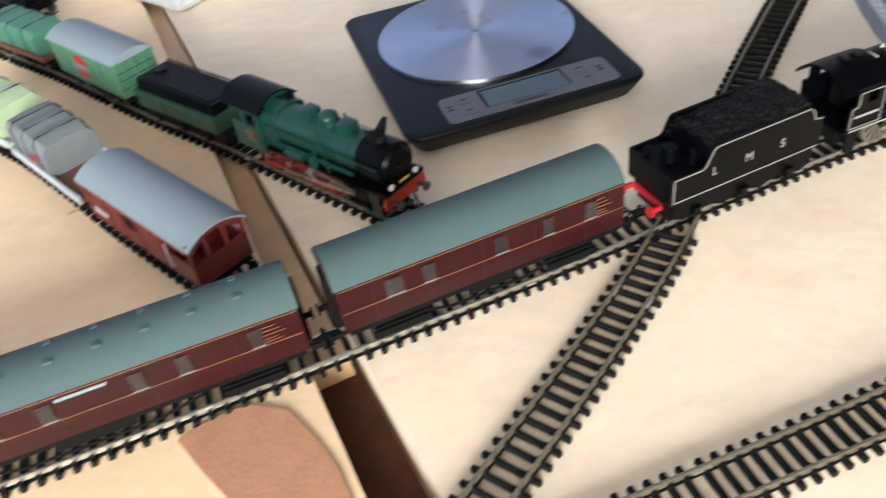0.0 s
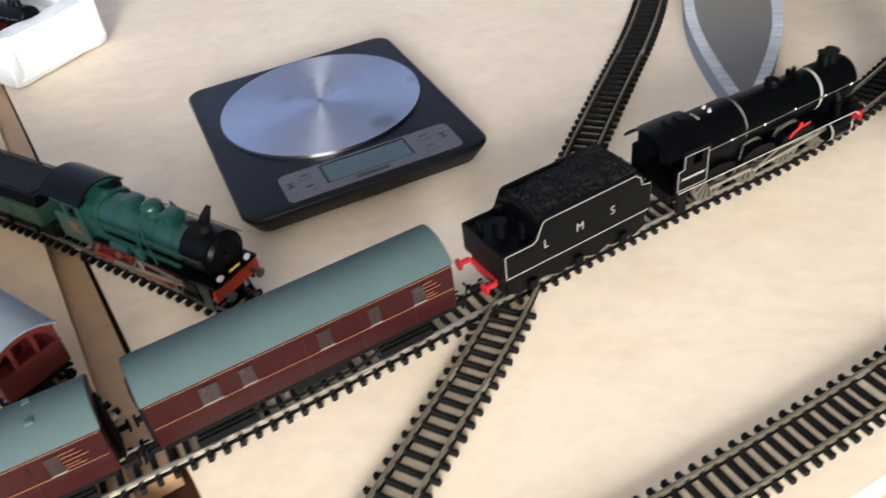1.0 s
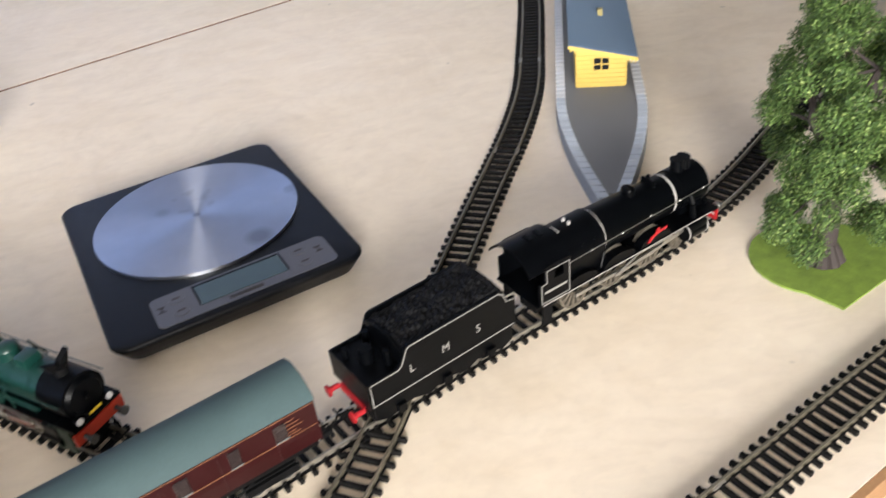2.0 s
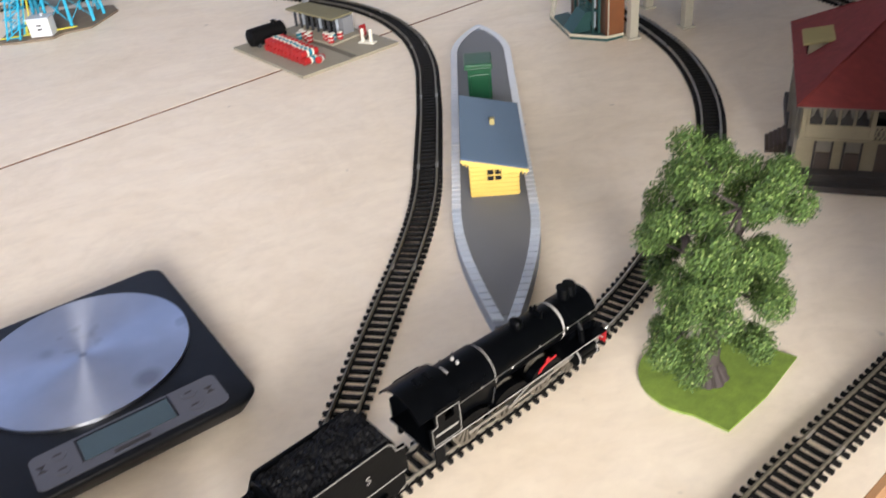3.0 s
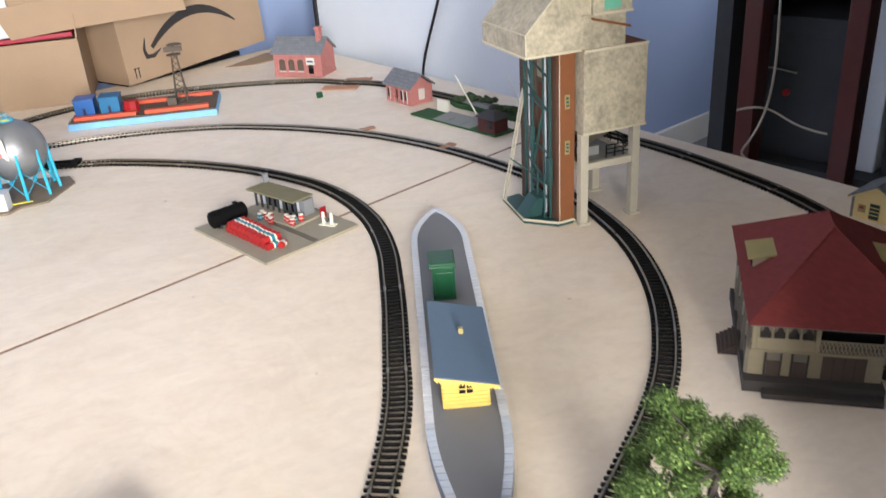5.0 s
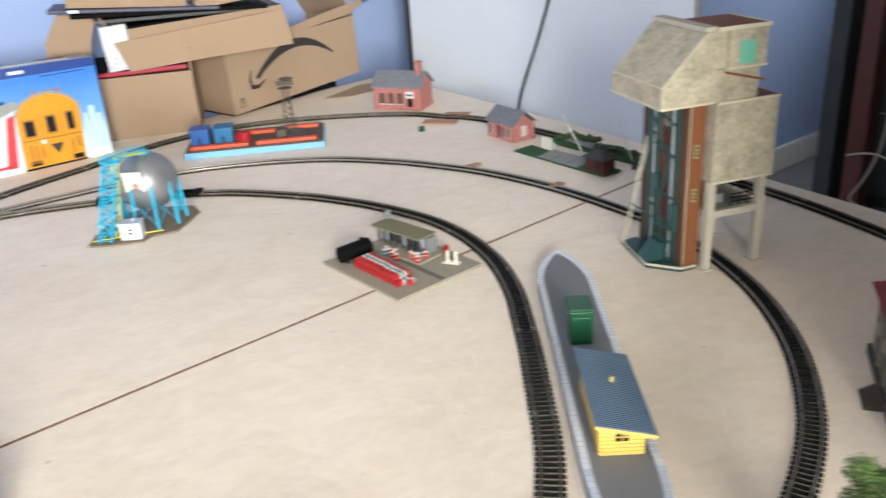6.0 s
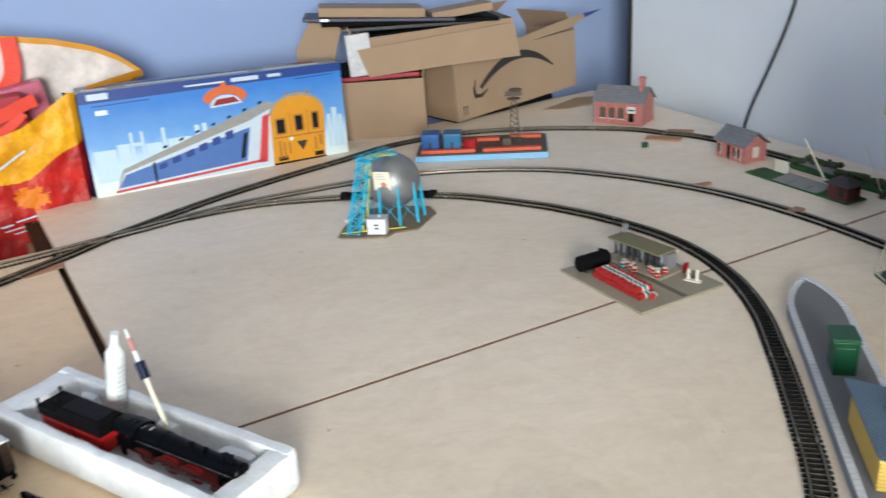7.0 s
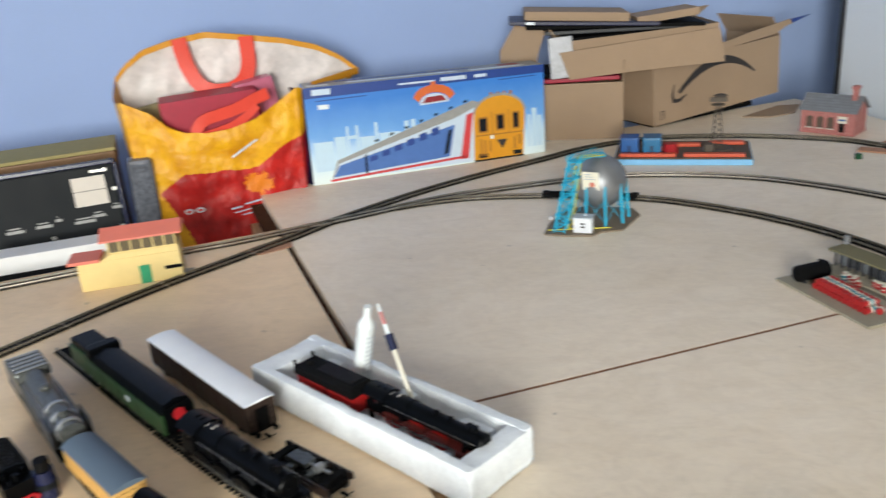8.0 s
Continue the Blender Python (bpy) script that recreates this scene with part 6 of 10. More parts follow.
part("sign_board", box(B(), 0.1185, 0.1200, 0.1330, 0.1430, 0.0045, 0.0200, 0.0002), "red", od, "red sign board")

# spherical gas holder
gh = thing("gas_holder", "silver spherical gas tank on sky-blue legs with a stair tower", "gas tank", pose(-0.070, 1.522, 0, 0, 0, -15))
part("base", prism(B(), [(-0.082, -0.100), (-0.044, -0.101), (0.004, -0.094), (0.014, -0.074), (0.052, -0.056), (0.070, 0.026), (0.052, 0.060), (-0.03, 0.066), (-0.076, 0.036), (-0.086, -0.05)], "z", 0.0003, 0.0030), "muddy", gh, "muddy brown base")
part("sphere", ball(B(), (0, 0, 0.0745), 0.0495, 40, 24), "gas_metal", gh, "dull silver sphere", smooth=True)
for k in range(9):
    a = 2 * math.pi * k / 9 + 0.2
    c, s_ = math.cos(a), math.sin(a)
    part("leg", cyl(B(), (0.0530 * c, 0.0530 * s_, 0.0035), (0.0475 * c, 0.0475 * s_, 0.078), 0.0026, 0.0024, 10), "sky_blue", gh)
    b = 2 * math.pi * (k + 1) / 9 + 0.2
    br = rod(B(), [(0.0525 * c, 0.0525 * s_, 0.010), (0.0495 * math.cos(b), 0.0495 * math.sin(b), 0.052)], 0.0006, 5)
    rod(br, [(0.0495 * c, 0.0495 * s_, 0.052), (0.0525 * math.cos(b), 0.0525 * math.sin(b), 0.010)], 0.0006, 5)
    part("brace", br, "sky_blue", gh)
def stair(u, v, z):
    """A point of the leaning stair tower: u across, v deep, at height z."""
    k = z / 0.138
    return (-0.068 + 0.020 * u + 0.028 * k, -0.092 + 0.018 * v + 0.026 * k, z)


tw = B()
for u, v in ((0, 0), (1, 0), (0, 1), (1, 1)):
    rod(tw, [stair(u, v, 0.003), stair(u, v, 0.138)], 0.0015, 6)
for k in range(10):
    for (u0, v0), (u1, v1) in (((0, 0), (1, 0)), ((0, 0), (0, 1)), ((1, 0), (1, 1))):
        rod(tw, [stair(u0, v0, 0.006 + 0.0135 * k), stair(u1, v1, 0.006 + 0.0135 * k)], 0.0007, 5)
ts_ = part("stair_tower", tw, "sky_blue", gh, "sky-blue lattice stair tower")
for k in range(9):
    z0, z1 = 0.006 + 0.0135 * k, 0.006 + 0.0135 * (k + 1)
    ua, ub = (0.0, 1.0) if k % 2 == 0 else (1.0, 0.0)
    fl = B()
    for v in (0.1, 0.8):
        rod(fl, [stair(ua, v, z0), stair(ub, v, z1)], 0.0009, 5)
        rod(fl, [stair(ua, v, z0 + 0.007), stair(ub, v, z1 + 0.007)], 0.0005, 5)
    for j in range(6):
        t = (j + 0.5) / 6
        p0_, p1_ = Vector(stair(ua + (ub - ua) * t, 0.1, z0 + (z1 - z0) * t)), Vector(stair(ua + (ub - ua) * t, 0.8, z0 + (z1 - z0) * t))
        rod(fl, [p0_, p1_], 0.0008, 4)
    part("stair_flight", fl, "sky_blue", ts_)
    q = stair(ub, 0.5, z1)
    part("landing", box(B(), q[0] - 0.005, q[0] + 0.005, q[1] - 0.008, q[1] + 0.008, z1 - 0.0003, z1 + 0.0006), "sky_blue", ts_)
WK = Matrix.Translation((-0.034, -0.060, 0.1290)) @ Matrix.Rotation(radians(58), 4, "Z")
wk = box(B(), -0.010, 0.066, -0.009, 0.009, -0.0010, 0.0006, m=WK)
for s_ in (-0.009, 0.009):
    for z in (0.0045, 0.0085):
        rod(wk, [tuple(WK @ Vector((-0.010, s_, z))), tuple(WK @ Vector((0.064, s_, z)))], 0.0006, 5)
    for x in (-0.010, 0.008, 0.026, 0.044, 0.064):
        rod(wk, [tuple(WK @ Vector((x, s_, 0.0))), tuple(WK @ Vector((x, s_, 0.0088)))], 0.0006, 5)
part("gangway", wk, "sky_blue", gh, "sky-blue top walkway")
tr = B()
cyl(tr, (0.0, 0, 0.1225), (0, 0, 0.1265), 0.013, 0.011, 18)
part("top_ring", tr, "sky_blue", gh, smooth=True)
part("pipe", rod(B(), [(0.004, -0.006, 0.1275), (-0.026, -0.046, 0.1345), (-0.030, -0.054, 0.1300), (-0.044, -0.070, 0.006), (-0.030, -0.078, 0.006)], 0.0017, 8), "pipe_yellow", gh, "yellow pipework")
part("pipe", rod(B(), [(0.010, -0.010, 0.1265), (-0.022, -0.052, 0.1330), (-0.038, -0.066, 0.010)], 0.0013, 8), "pipe_yellow", gh, "yellow pipework")
part("pipe", rod(B(), [(-0.078, -0.088, 0.006), (0.030, -0.058, 0.006)], 0.0012, 8), "pipe_yellow", gh, "yellow pipework")
lm_ = Matrix.Rotation(radians(-6), 4, "Z") @ Matrix.Translation((-0.002, -0.0500, 0.0890)) @ Matrix.Rotation(radians(8), 4, "X")
lb = part("label_board", box(B(), -0.0155, 0.0155, -0.0005, 0.0005, -0.0175, 0.0175, m=lm_), "cream", gh, "white label with a red mark")
part("label_mark", cyl(B(), tuple(lm_ @ Vector((0.003, -0.0006, -0.007))), tuple(lm_ @ Vector((0.003, -0.0010, -0.007))), 0.0050, seg=14), "faded_red_ink", lb, "faded red mark")
for k in range(3):
    part("label_line", box(B(), -0.011, 0.008 - 0.003 * k, -0.0009, -0.0006, 0.003 + 0.0045 * k, 0.0045 + 0.0045 * k, m=lm_), "edge_grey", lb)
kb = part("control_kiosk", box(B(), -0.032, 0.001, -0.086, -0.064, 0.003, 0.0300, 0.0006), "slab_white", gh, "small white control kiosk")
part("kiosk_roof", box(B(), -0.0335, 0.0025, -0.0880, -0.0625, 0.0301, 0.0320, 0.0004), "slab", kb)
for z in (0.0130, 0.0190):
    part("kiosk_vent", box(B(), -0.0190, -0.0120, -0.0866, -0.0858, z, z + 0.0026), "ink", kb)
part("kiosk_cap", cyl(B(), (-0.012, -0.074, 0.0320), (-0.012, -0.074, 0.0360), 0.0022, seg=8), "slab", kb)
solo("white_die", box(B(), -0.003, 0.003, -0.003, 0.003, 0.0003, 0.006, 0.0008), "white_card", "tiny white plastic block beside the gas tank", "block", pose(-0.161, 1.530, 0, 0, 0, 20))
tape = thing("track_sleeve", "black plastic sleeves slipped over the rails beside the gas tank", "rail sleeve")
sleeve = [(-0.0024, 0.0030), (-0.0026, 0.0092), (0.0026, 0.0092), (0.0024, 0.0030)]
for s in (-1, 1):
    part("sleeve", rail_mesh(INNER, INNER.near(0.010, 1.628), INNER.near(-0.172, 1.668), s, 0.0, sleeve), "matt_black", tape)
for x, y in ((0.006, 1.630), (-0.168, 1.668)):
    p_, a_ = INNER.at(INNER.near(x, y))
    part("end_cuff", box(B(), -0.007, 0.007, -0.0128, 0.0128, 0.0046, 0.0108, 0.0010, m=pose(p_.x, p_.y, 0, 0, 0, math.degrees(a_))), "matt_black", tape)
M["curtain"] = paint("dull_curtain", rgb(126, 120, 108), 0.8, vary=0.1)

# coaling tower over the main line
ct = thing("coaling_tower", "tall weathered grey card coaling tower with a brown hoist shaft", "coaling tower", pose(0.642, 0.967, 0, 0, 0, 0.0))
# x to the right along the front, y along the track
CW, CD, ZB = 0.084, 0.106, 0.126
for x in (0.004, CW - 0.003):
    for y in (0.004, CD - 0.004):
        part("post", box(B(), x - 0.0055, x + 0.0055, y - 0.0055, y + 0.0055, 0.0003, ZB, 0.0006), "concrete_lo", ct)
        part("post_foot", box(B(), x - 0.0085, x + 0.0085, y - 0.0085, y + 0.0085, 0.0003, 0.003, 0.0005), "concrete_lo", ct)
for y in (0.004, CD - 0.004):
    part("beam", box(B(), 0.0097, CW - 0.0087, y - 0.004, y + 0.004, 0.0755, 0.0845, 0.0005), "concrete_lo", ct)
for x in (0.004, CW - 0.003):
    part("beam", box(B(), x - 0.004, x + 0.004, 0.0097, CD - 0.0097, 0.0755, 0.0845, 0.0005), "concrete_lo", ct)
part("platform", box(B(), 0.0082, CW - 0.0072, 0.0082, CD - 0.0082, 0.0790, 0.0830), "road", ct, "grey loading platform")
for y in (0.012, CD - 0.012):
    rl = B()
    for z in (0.0890, 0.0945, 0.1000):
        rod(rl, [(0.044, y, z), (CW + 0.004, y, z)], 0.0009, 5)
    for x in (0.044, 0.057, 0.070, CW + 0.004):
        rod(rl, [(x, y, 0.0830), (x, y, 0.1005)], 0.0010, 5)
    part("railing", rl, "matt_black", ct, "black railing")
rl = B()
for z in (0.0890, 0.0945, 0.1000):
    rod(rl, [(CW + 0.004, 0.012, z), (CW + 0.004, CD - 0.012, z)], 0.0009, 5)
for y in (0.034, 0.053, 0.072):
    rod(rl, [(CW + 0.004, y, 0.0830), (CW + 0.004, y, 0.1005)], 0.0010, 5)
part("railing", rl, "matt_black", ct, "black railing")
bm = B()
bmesh.ops.create_cone(bm, cap_ends=True, segments=4, radius1=0.012, radius2=0.056, depth=0.030, matrix=Matrix.Translation((CW / 2 - 0.010, CD / 2, 0.1108)) @ Matrix.Rotation(math.pi / 4, 4, "Z"))
part("chute", bm, "oil_base_dark", ct, "dark hopper chute")
part("chute_gate", box(B(), 0.020, 0.044, 0.030, 0.052, 0.0831, 0.0955, 0.0008), "road", ct, "grey chute gate")
part("bunker", box(B(), 0.0, CW + 0.0075, -0.004, CD + 0.002, ZB, 0.2310, 0.0008), "concrete", ct, "weathered grey bunker box")
part("bunker_roof", box(B(), 0.0005, CW + 0.0070, -0.0035, CD + 0.0015, 0.2312, 0.2325), "rust_roof", ct, "rusty brown bunker roof")
part("bunker_trim", box(B(), -0.001, CW + 0.0085, -0.0056, -0.0041, ZB - 0.0008, ZB + 0.0018), "concrete_edge", ct)
part("bunker_trim", box(B(), CW + 0.0076, CW + 0.0090, -0.004, CD + 0.002, ZB - 0.0008, ZB + 0.0018), "concrete_edge", ct)
part("bunker_trim", box(B(), 0.0, CW + 0.0085, -0.0052, -0.0041, 0.2296, 0.2330), "concrete_edge", ct)
part("upper_house", box(B(), -0.0055, 0.0590, -0.002, 0.080, 0.2326, 0.2735, 0.0006), "concrete", ct, "weathered upper house")
part("winding_wall", box(B(), -0.0055, 0.0112, 0.0, 0.082, 0.2737, 0.3215, 0.0006), "concrete", ct)
part("hoist_house", box(B(), 0.0115, 0.0660, -0.004, 0.080, 0.2737, 0.3215, 0.0006), "concrete", ct, "pale hoist house")
part("hoist_roof", box(B(), -0.0070, 0.0675, -0.0052, 0.082, 0.3217, 0.3240, 0.0005), "rust_roof", ct, "rusty brown flat roof")
for x0, x1, y0, y1 in ((-0.0072, 0.0677, -0.0062, -0.0053), (0.0676, 0.0686, -0.0062, 0.083)):
    part("roof_kerb", box(B(), x0, x1, y0, y1, 0.3205, 0.3252), "concrete_edge", ct)
part("ledge", prism(B(), [(0.0100, 0.2680), (0.0620, 0.2540), (0.0620, 0.2566), (0.0100, 0.2706)], "y", -0.0090, -0.0021), "rust_brick", ct, "slanting brown ledge")
part("ledge", box(B(), 0.0108, 0.0668, -0.0062, -0.0041, 0.2725, 0.2752), "concrete_edge", ct)
part("window", box(B(), 0.0268, 0.0490, -0.0052, -0.0036, 0.2780, 0.3060), "mint", ct, "mint-green blank window")
# slanted tipping hood over the hoist shaft
hd = [(-0.0795, 0.2352), (-0.0795, 0.2605), (-0.0210, 0.3200), (-0.0057, 0.3200), (-0.0057, 0.2352)]
part("hood", prism(B(), hd, "y", -0.0045, 0.1180), "concrete", ct, "big slanted weathered grey hood")
part("hood_rim", box(B(), -0.0815, -0.0050, -0.0062, 0.1200, 0.2326, 0.2352, 0.0005), "concrete_edge", ct, "pale hood rim")
part("hood_cap", box(B(), -0.0225, -0.0058, -0.0030, 0.1165, 0.3202, 0.3262, 0.0008), "concrete_lo", ct)
for a, b in (((-0.0795, 0.2605), (-0.0210, 0.3200)), ((-0.0795, 0.2352), (-0.0795, 0.2605))):
    part("hood_edge", rod(B(), [(a[0], -0.0046, a[1]), (b[0], -0.0046, b[1])], 0.0008, 5), "concrete_edge", ct)
part("hood_edge", rod(B(), [(-0.0796, -0.0045, 0.2606), (-0.0796, 0.1180, 0.2606)], 0.0008, 5), "concrete_edge", ct)
# hoist shaft: brown corner column, panelled west side
part("shaft_column", box(B(), -0.0235, -0.0020, 0.0145, 0.0235, 0.0003, 0.2325, 0.0006), "rust_brick", ct, "orange-brown brick-paper shaft column")
part("shaft_edge", box(B(), -0.0245, -0.0236, 0.0140, 0.0152, 0.0003, 0.2325), "concrete_edge", ct)
part("shaft_wall", box(B(), -0.0236, -0.0030, 0.0237, 0.0400, 0.0003, 0.2325, 0.0004), "shaft_brown", ct, "dark brown shaft wall")
part("shaft_wall", box(B(), -0.0200, -0.0030, 0.0402, 0.1180, 0.0003, 0.2325, 0.0004), "shaft_grey", ct, "grey-brown panelled shaft wall")
part("shaft_wall", box(B(), -0.0200, -0.0030, 0.1182, 0.1340, 0.0003, 0.2325, 0.0004), "shaft_brown", ct, "dark brown shaft wall")
for y0, y1, z0, z1, mt in ((0.054, 0.078, 0.020, 0.118, "shaft_red"), (0.054, 0.078, 0.124, 0.182, "shaft_red"), (0.056, 0.080, 0.188, 0.228, "concrete"), (0.086, 0.108, 0.030, 0.150, "shaft_brown"), (0.086, 0.108, 0.156, 0.226, "shaft_grey")):
    part("panel", box(B(), -0.0212, -0.0201, y0, y1, z0, z1, 0.0003), mt, ct)
for z in (0.098, 0.158):
    pl = part("notice", box(B(), -0.0165, -0.0100, 0.0132, 0.0144, z, z + 0.018), "olive", ct, "small olive notice")
    for k in range(3):
        part("notice_bar", box(B(), -0.0152, -0.0113, 0.0126, 0.0131, z + 0.003 + 0.0048 * k, z + 0.0058 + 0.0048 * k), "scaffold", pl)
# steel hoist frame leaning against the west side
for y, z1 in ((0.034, 0.2325), (0.050, 0.2325), (0.083, 0.2325), (0.104, 0.2325)):
    part("guide_rail", box(B(), -0.0290, -0.0262, y - 0.0016, y + 0.0016, 0.0045, z1), "scaffold", ct, "dark green guide rail")
for y in (0.046, 0.092):
    part("cable", rod(B(), [(-0.0272, y, 0.008), (-0.0272, y, 0.2325)], 0.0013, 6), "edge_grey", ct, "pale hoist cable")
for (ya, za), (yb, zb) in (((0.034, 0.195), (0.104, 0.215)), ((0.034, 0.150), (0.104, 0.182)), ((0.034, 0.095), (0.083, 0.100)), ((0.050, 0.150), (0.083, 0.060)), ((0.083, 0.060), (0.050, 0.010)), ((0.040, 0.050), (0.100, 0.078)), ((0.034, 0.030), (0.083, 0.040)), ((0.104, 0.215), (0.083, 0.182))):
    part("lattice_bar", rod(B(), [(-0.0282, ya, za), (-0.0282, yb, zb)], 0.0017, 6), "scaffold", ct)
for y0, y1, z0, z1 in ((0.030, 0.040, 0.052, 0.090), (0.079, 0.087, 0.085, 0.120)):
    part("counterweight", box(B(), -0.0310, -0.0255, y0, y1, z0, z1, 0.0006), "scaffold", ct, "dark green counterweight")
for z in (0.016, 0.034, 0.052):
    part("skip_frame", rod(B(), [(-0.0330, 0.040, z), (-0.0330, 0.078, z), (-0.0260, 0.078, z)], 0.0013, 6), "scaffold", ct)
for y in (0.040, 0.059, 0.078):
    part("skip_frame", rod(B(), [(-0.0330, y, 0.0045), (-0.0330, y, 0.064)], 0.0013, 6), "scaffold", ct)
part("skip", prism(B(), [(-0.0600, 0.0050), (-0.0340, 0.0050), (-0.0300, 0.0300), (-0.0400, 0.0300)], "y", 0.046, 0.074), "scaffold", ct, "dark green coal skip")
part("ground_deck", prism(B(), [(-0.0530, 0.130), (-0.0630, 0.043), (-0.0290, 0.010), (-0.0025, 0.012), (-0.0025, 0.016), (-0.0245, 0.016), (-0.0245, 0.1345), (-0.030, 0.1345)], "z", 0.0003, 0.0040), "scaffold", ct, "dark green base deck")
part("deck_rim", tube(B(), [(-0.0530, 0.130, 0.0055), (-0.0630, 0.043, 0.0055), (-0.0290, 0.010, 0.0055), (-0.004, 0.0118, 0.0050)], 0.0018, 6), "concrete_edge", ct, "pale deck edge")
for y0, y1, x1 in ((0.128, 0.112, -0.026), (0.120, 0.106, -0.026)):
    part("stay", rod(B(), [(-0.0530, y0, 0.0045), (x1, y1, 0.168)], 0.0014, 6), "concrete_lo", ct, "pale slanting stay")
part("stay_brace", rod(B(), [(-0.0440, 0.120, 0.066), (-0.0280, 0.050, 0.052)], 0.0014, 6), "scaffold", ct)
part("stay_brace", rod(B(), [(-0.0270, 0.112, 0.168), (-0.0280, 0.050, 0.150)], 0.0014, 6), "scaffold", ct)

# hipped-roof station house
f, g = Vector((0.815, -0.580)), Vector((0.580, 0.815))
HM = pose(0.567, 0.560, 0, 0, 0, math.degrees(math.atan2(f.y, f.x)))
vh = thing("station_house", "two-storey model house with a red tiled hip roof and balcony", "model house", HM)
HW, HD, HE = 0.147, 0.205, 0.080
YF = 0.032  # the front wall's face
part("plinth", box(B(), 0.002, 0.1200, 0.0202, HD - 0.008, 0.0003, 0.0120, 0.0006), "villa_base", vh, "dark stone plinth")
part("plinth", box(B(), 0.1202, HW - 0.004, 0.0560, HD - 0.008, 0.0003, 0.0120, 0.0006), "villa_base", vh, "dark stone plinth")
part("front_step", box(B(), 0.0180, 0.1180, 0.0100, 0.0200, 0.0003, 0.0060, 0.0006), "villa_base", vh, "dark stone step")
part("ground_floor", box(B(), 0.006, 0.1180, YF, HD - 0.012, 0.0120, 0.0440), "villa_wall", vh)
part("side_wing", box(B(), 0.1182, HW - 0.008, 0.062, HD - 0.012, 0.0120, HE - 0.001), "villa_wall", vh)
part("upper_floor", box(B(), 0.006, 0.1180, YF, HD - 0.012, 0.0440, HE - 0.001), "villa_wall", vh)
part("balcony_floor", box(B(), 0.006, 0.1400, 0.0215, YF - 0.0002, 0.0425, 0.0448), "villa_wall", vh)
for x in (0.0080, 0.0600, 0.1160, 0.1385):
    part("column", box(B(), x - 0.0018, x + 0.0018, 0.0216, 0.0250, 0.0450, HE - 0.001), "villa_wall", vh)
# enclosed bay with four curtained windows over a plain panel
part("bay_panel", box(B(), 0.0100, 0.0580, 0.0218, 0.0234, 0.0450, 0.0568), "villa_wall", vh)
part("bay_head", box(B(), 0.0100, 0.0580, 0.0218, 0.0234, 0.0728, HE - 0.0012), "villa_wall", vh)
for k in range(4):
    x = 0.0112 + 0.0116 * k
    w = part("window", box(B(), x + 0.0012, x + 0.0104, 0.0226, 0.0238, 0.0570, 0.0726), "dark_glass", vh)
    part("mullion", box(B(), x - 0.0008, x + 0.0010, 0.0217, 0.0234, 0.0568, 0.0728), "villa_wall", w)
    for s_ in (-1, 1):
        xc = x + 0.0058 + s_ * 0.0023
        part("curtain", prism(B(), [(xc - 0.0021, 0.0722), (xc + 0.0021, 0.0722), (xc + s_ * 0.0020, 0.0630), (xc + s_ * 0.0004, 0.0645)], "y", 0.0218, 0.0225), "curtain", w, "off-white curtain")
# open balcony with a lattice front
part("veranda_opening", box(B(), 0.0620, 0.1140, YF - 0.0016, YF + 0.0004, 0.0462, 0.0770), "dark_glass", vh, "dark veranda opening")
for x0, x1 in ((0.0620, 0.1140), (0.1180, 0.1370)):
    part("parapet_rail", box(B(), x0, x1, 0.0222, 0.0236, 0.0560, 0.0574), "villa_wall", vh)
    lt = B()
    n = int((x1 - x0) / 0.0032)
    for k in range(n):
        xa = x0 + (x1 - x0) * k / n
        xb = x0 + (x1 - x0) * (k + 1) / n
        rod(lt, [(xa, 0.0229, 0.0452), (xb, 0.0229, 0.0560)], 0.00045, 4), rod(lt, [(xb, 0.0229, 0.0452), (xa, 0.0229, 0.0560)], 0.00045, 4)
    part("lattice_parapet", lt, "villa_wall", vh, "crossed lattice balcony front")
    part("parapet_back", box(B(), x0, x1, 0.0236, 0.0242, 0.0452, 0.0560), "villa_door", vh)
# ground-floor doors under glazed transoms
for x in (0.0215, 0.0440):
    dr = part("door", box(B(), x, x + 0.0118, YF - 0.0014, YF + 0.0004, 0.0122, 0.0275), "villa_door", vh, "dark brown door")
    part("transom", box(B(), x, x + 0.0118, YF - 0.0010, YF + 0.0004, 0.0285, 0.0400), "curtain", dr, "pale glazed transom")
    for xe in (x - 0.0012, x + 0.0120):
        part("door_frame", box(B(), xe - 0.0008, xe + 0.0008, YF - 0.0020, YF + 0.0002, 0.0122, 0.0405), "villa_base", dr)
gd = part("wide_door", box(B(), 0.0680, 0.1040, YF - 0.0014, YF + 0.0004, 0.0122, 0.0400), "villa_door", vh, "dark brown double door")
for x in (0.0770, 0.0860, 0.0950):
    part("door_seam", box(B(), x - 0.0003, x + 0.0003, YF - 0.0018, YF - 0.0013, 0.0125, 0.0398), "villa_base", gd)
for k in range(4):
    y = 0.046 + 0.038 * k
    sw = part("side_window", box(B(), 0.0046, 0.0062, y, y + 0.013, 0.052, 0.073), "dark_glass", vh)
    part("shutter", box(B(), 0.0040, 0.0060, y - 0.0060, y - 0.0004, 0.051, 0.074), "curtain", sw, "pale shutter")
    part("shutter", box(B(), 0.0040, 0.0060, y + 0.0134, y + 0.0190, 0.051, 0.074), "curtain", sw, "pale shutter")
    part("side_window", box(B(), 0.0046, 0.0062, y, y + 0.013, 0.018, 0.036), "villa_door", vh)
    part("pilaster", box(B(), 0.0032, 0.0062, y - 0.0125, y - 0.0090, 0.012, HE - 0.001), "curtain", vh)
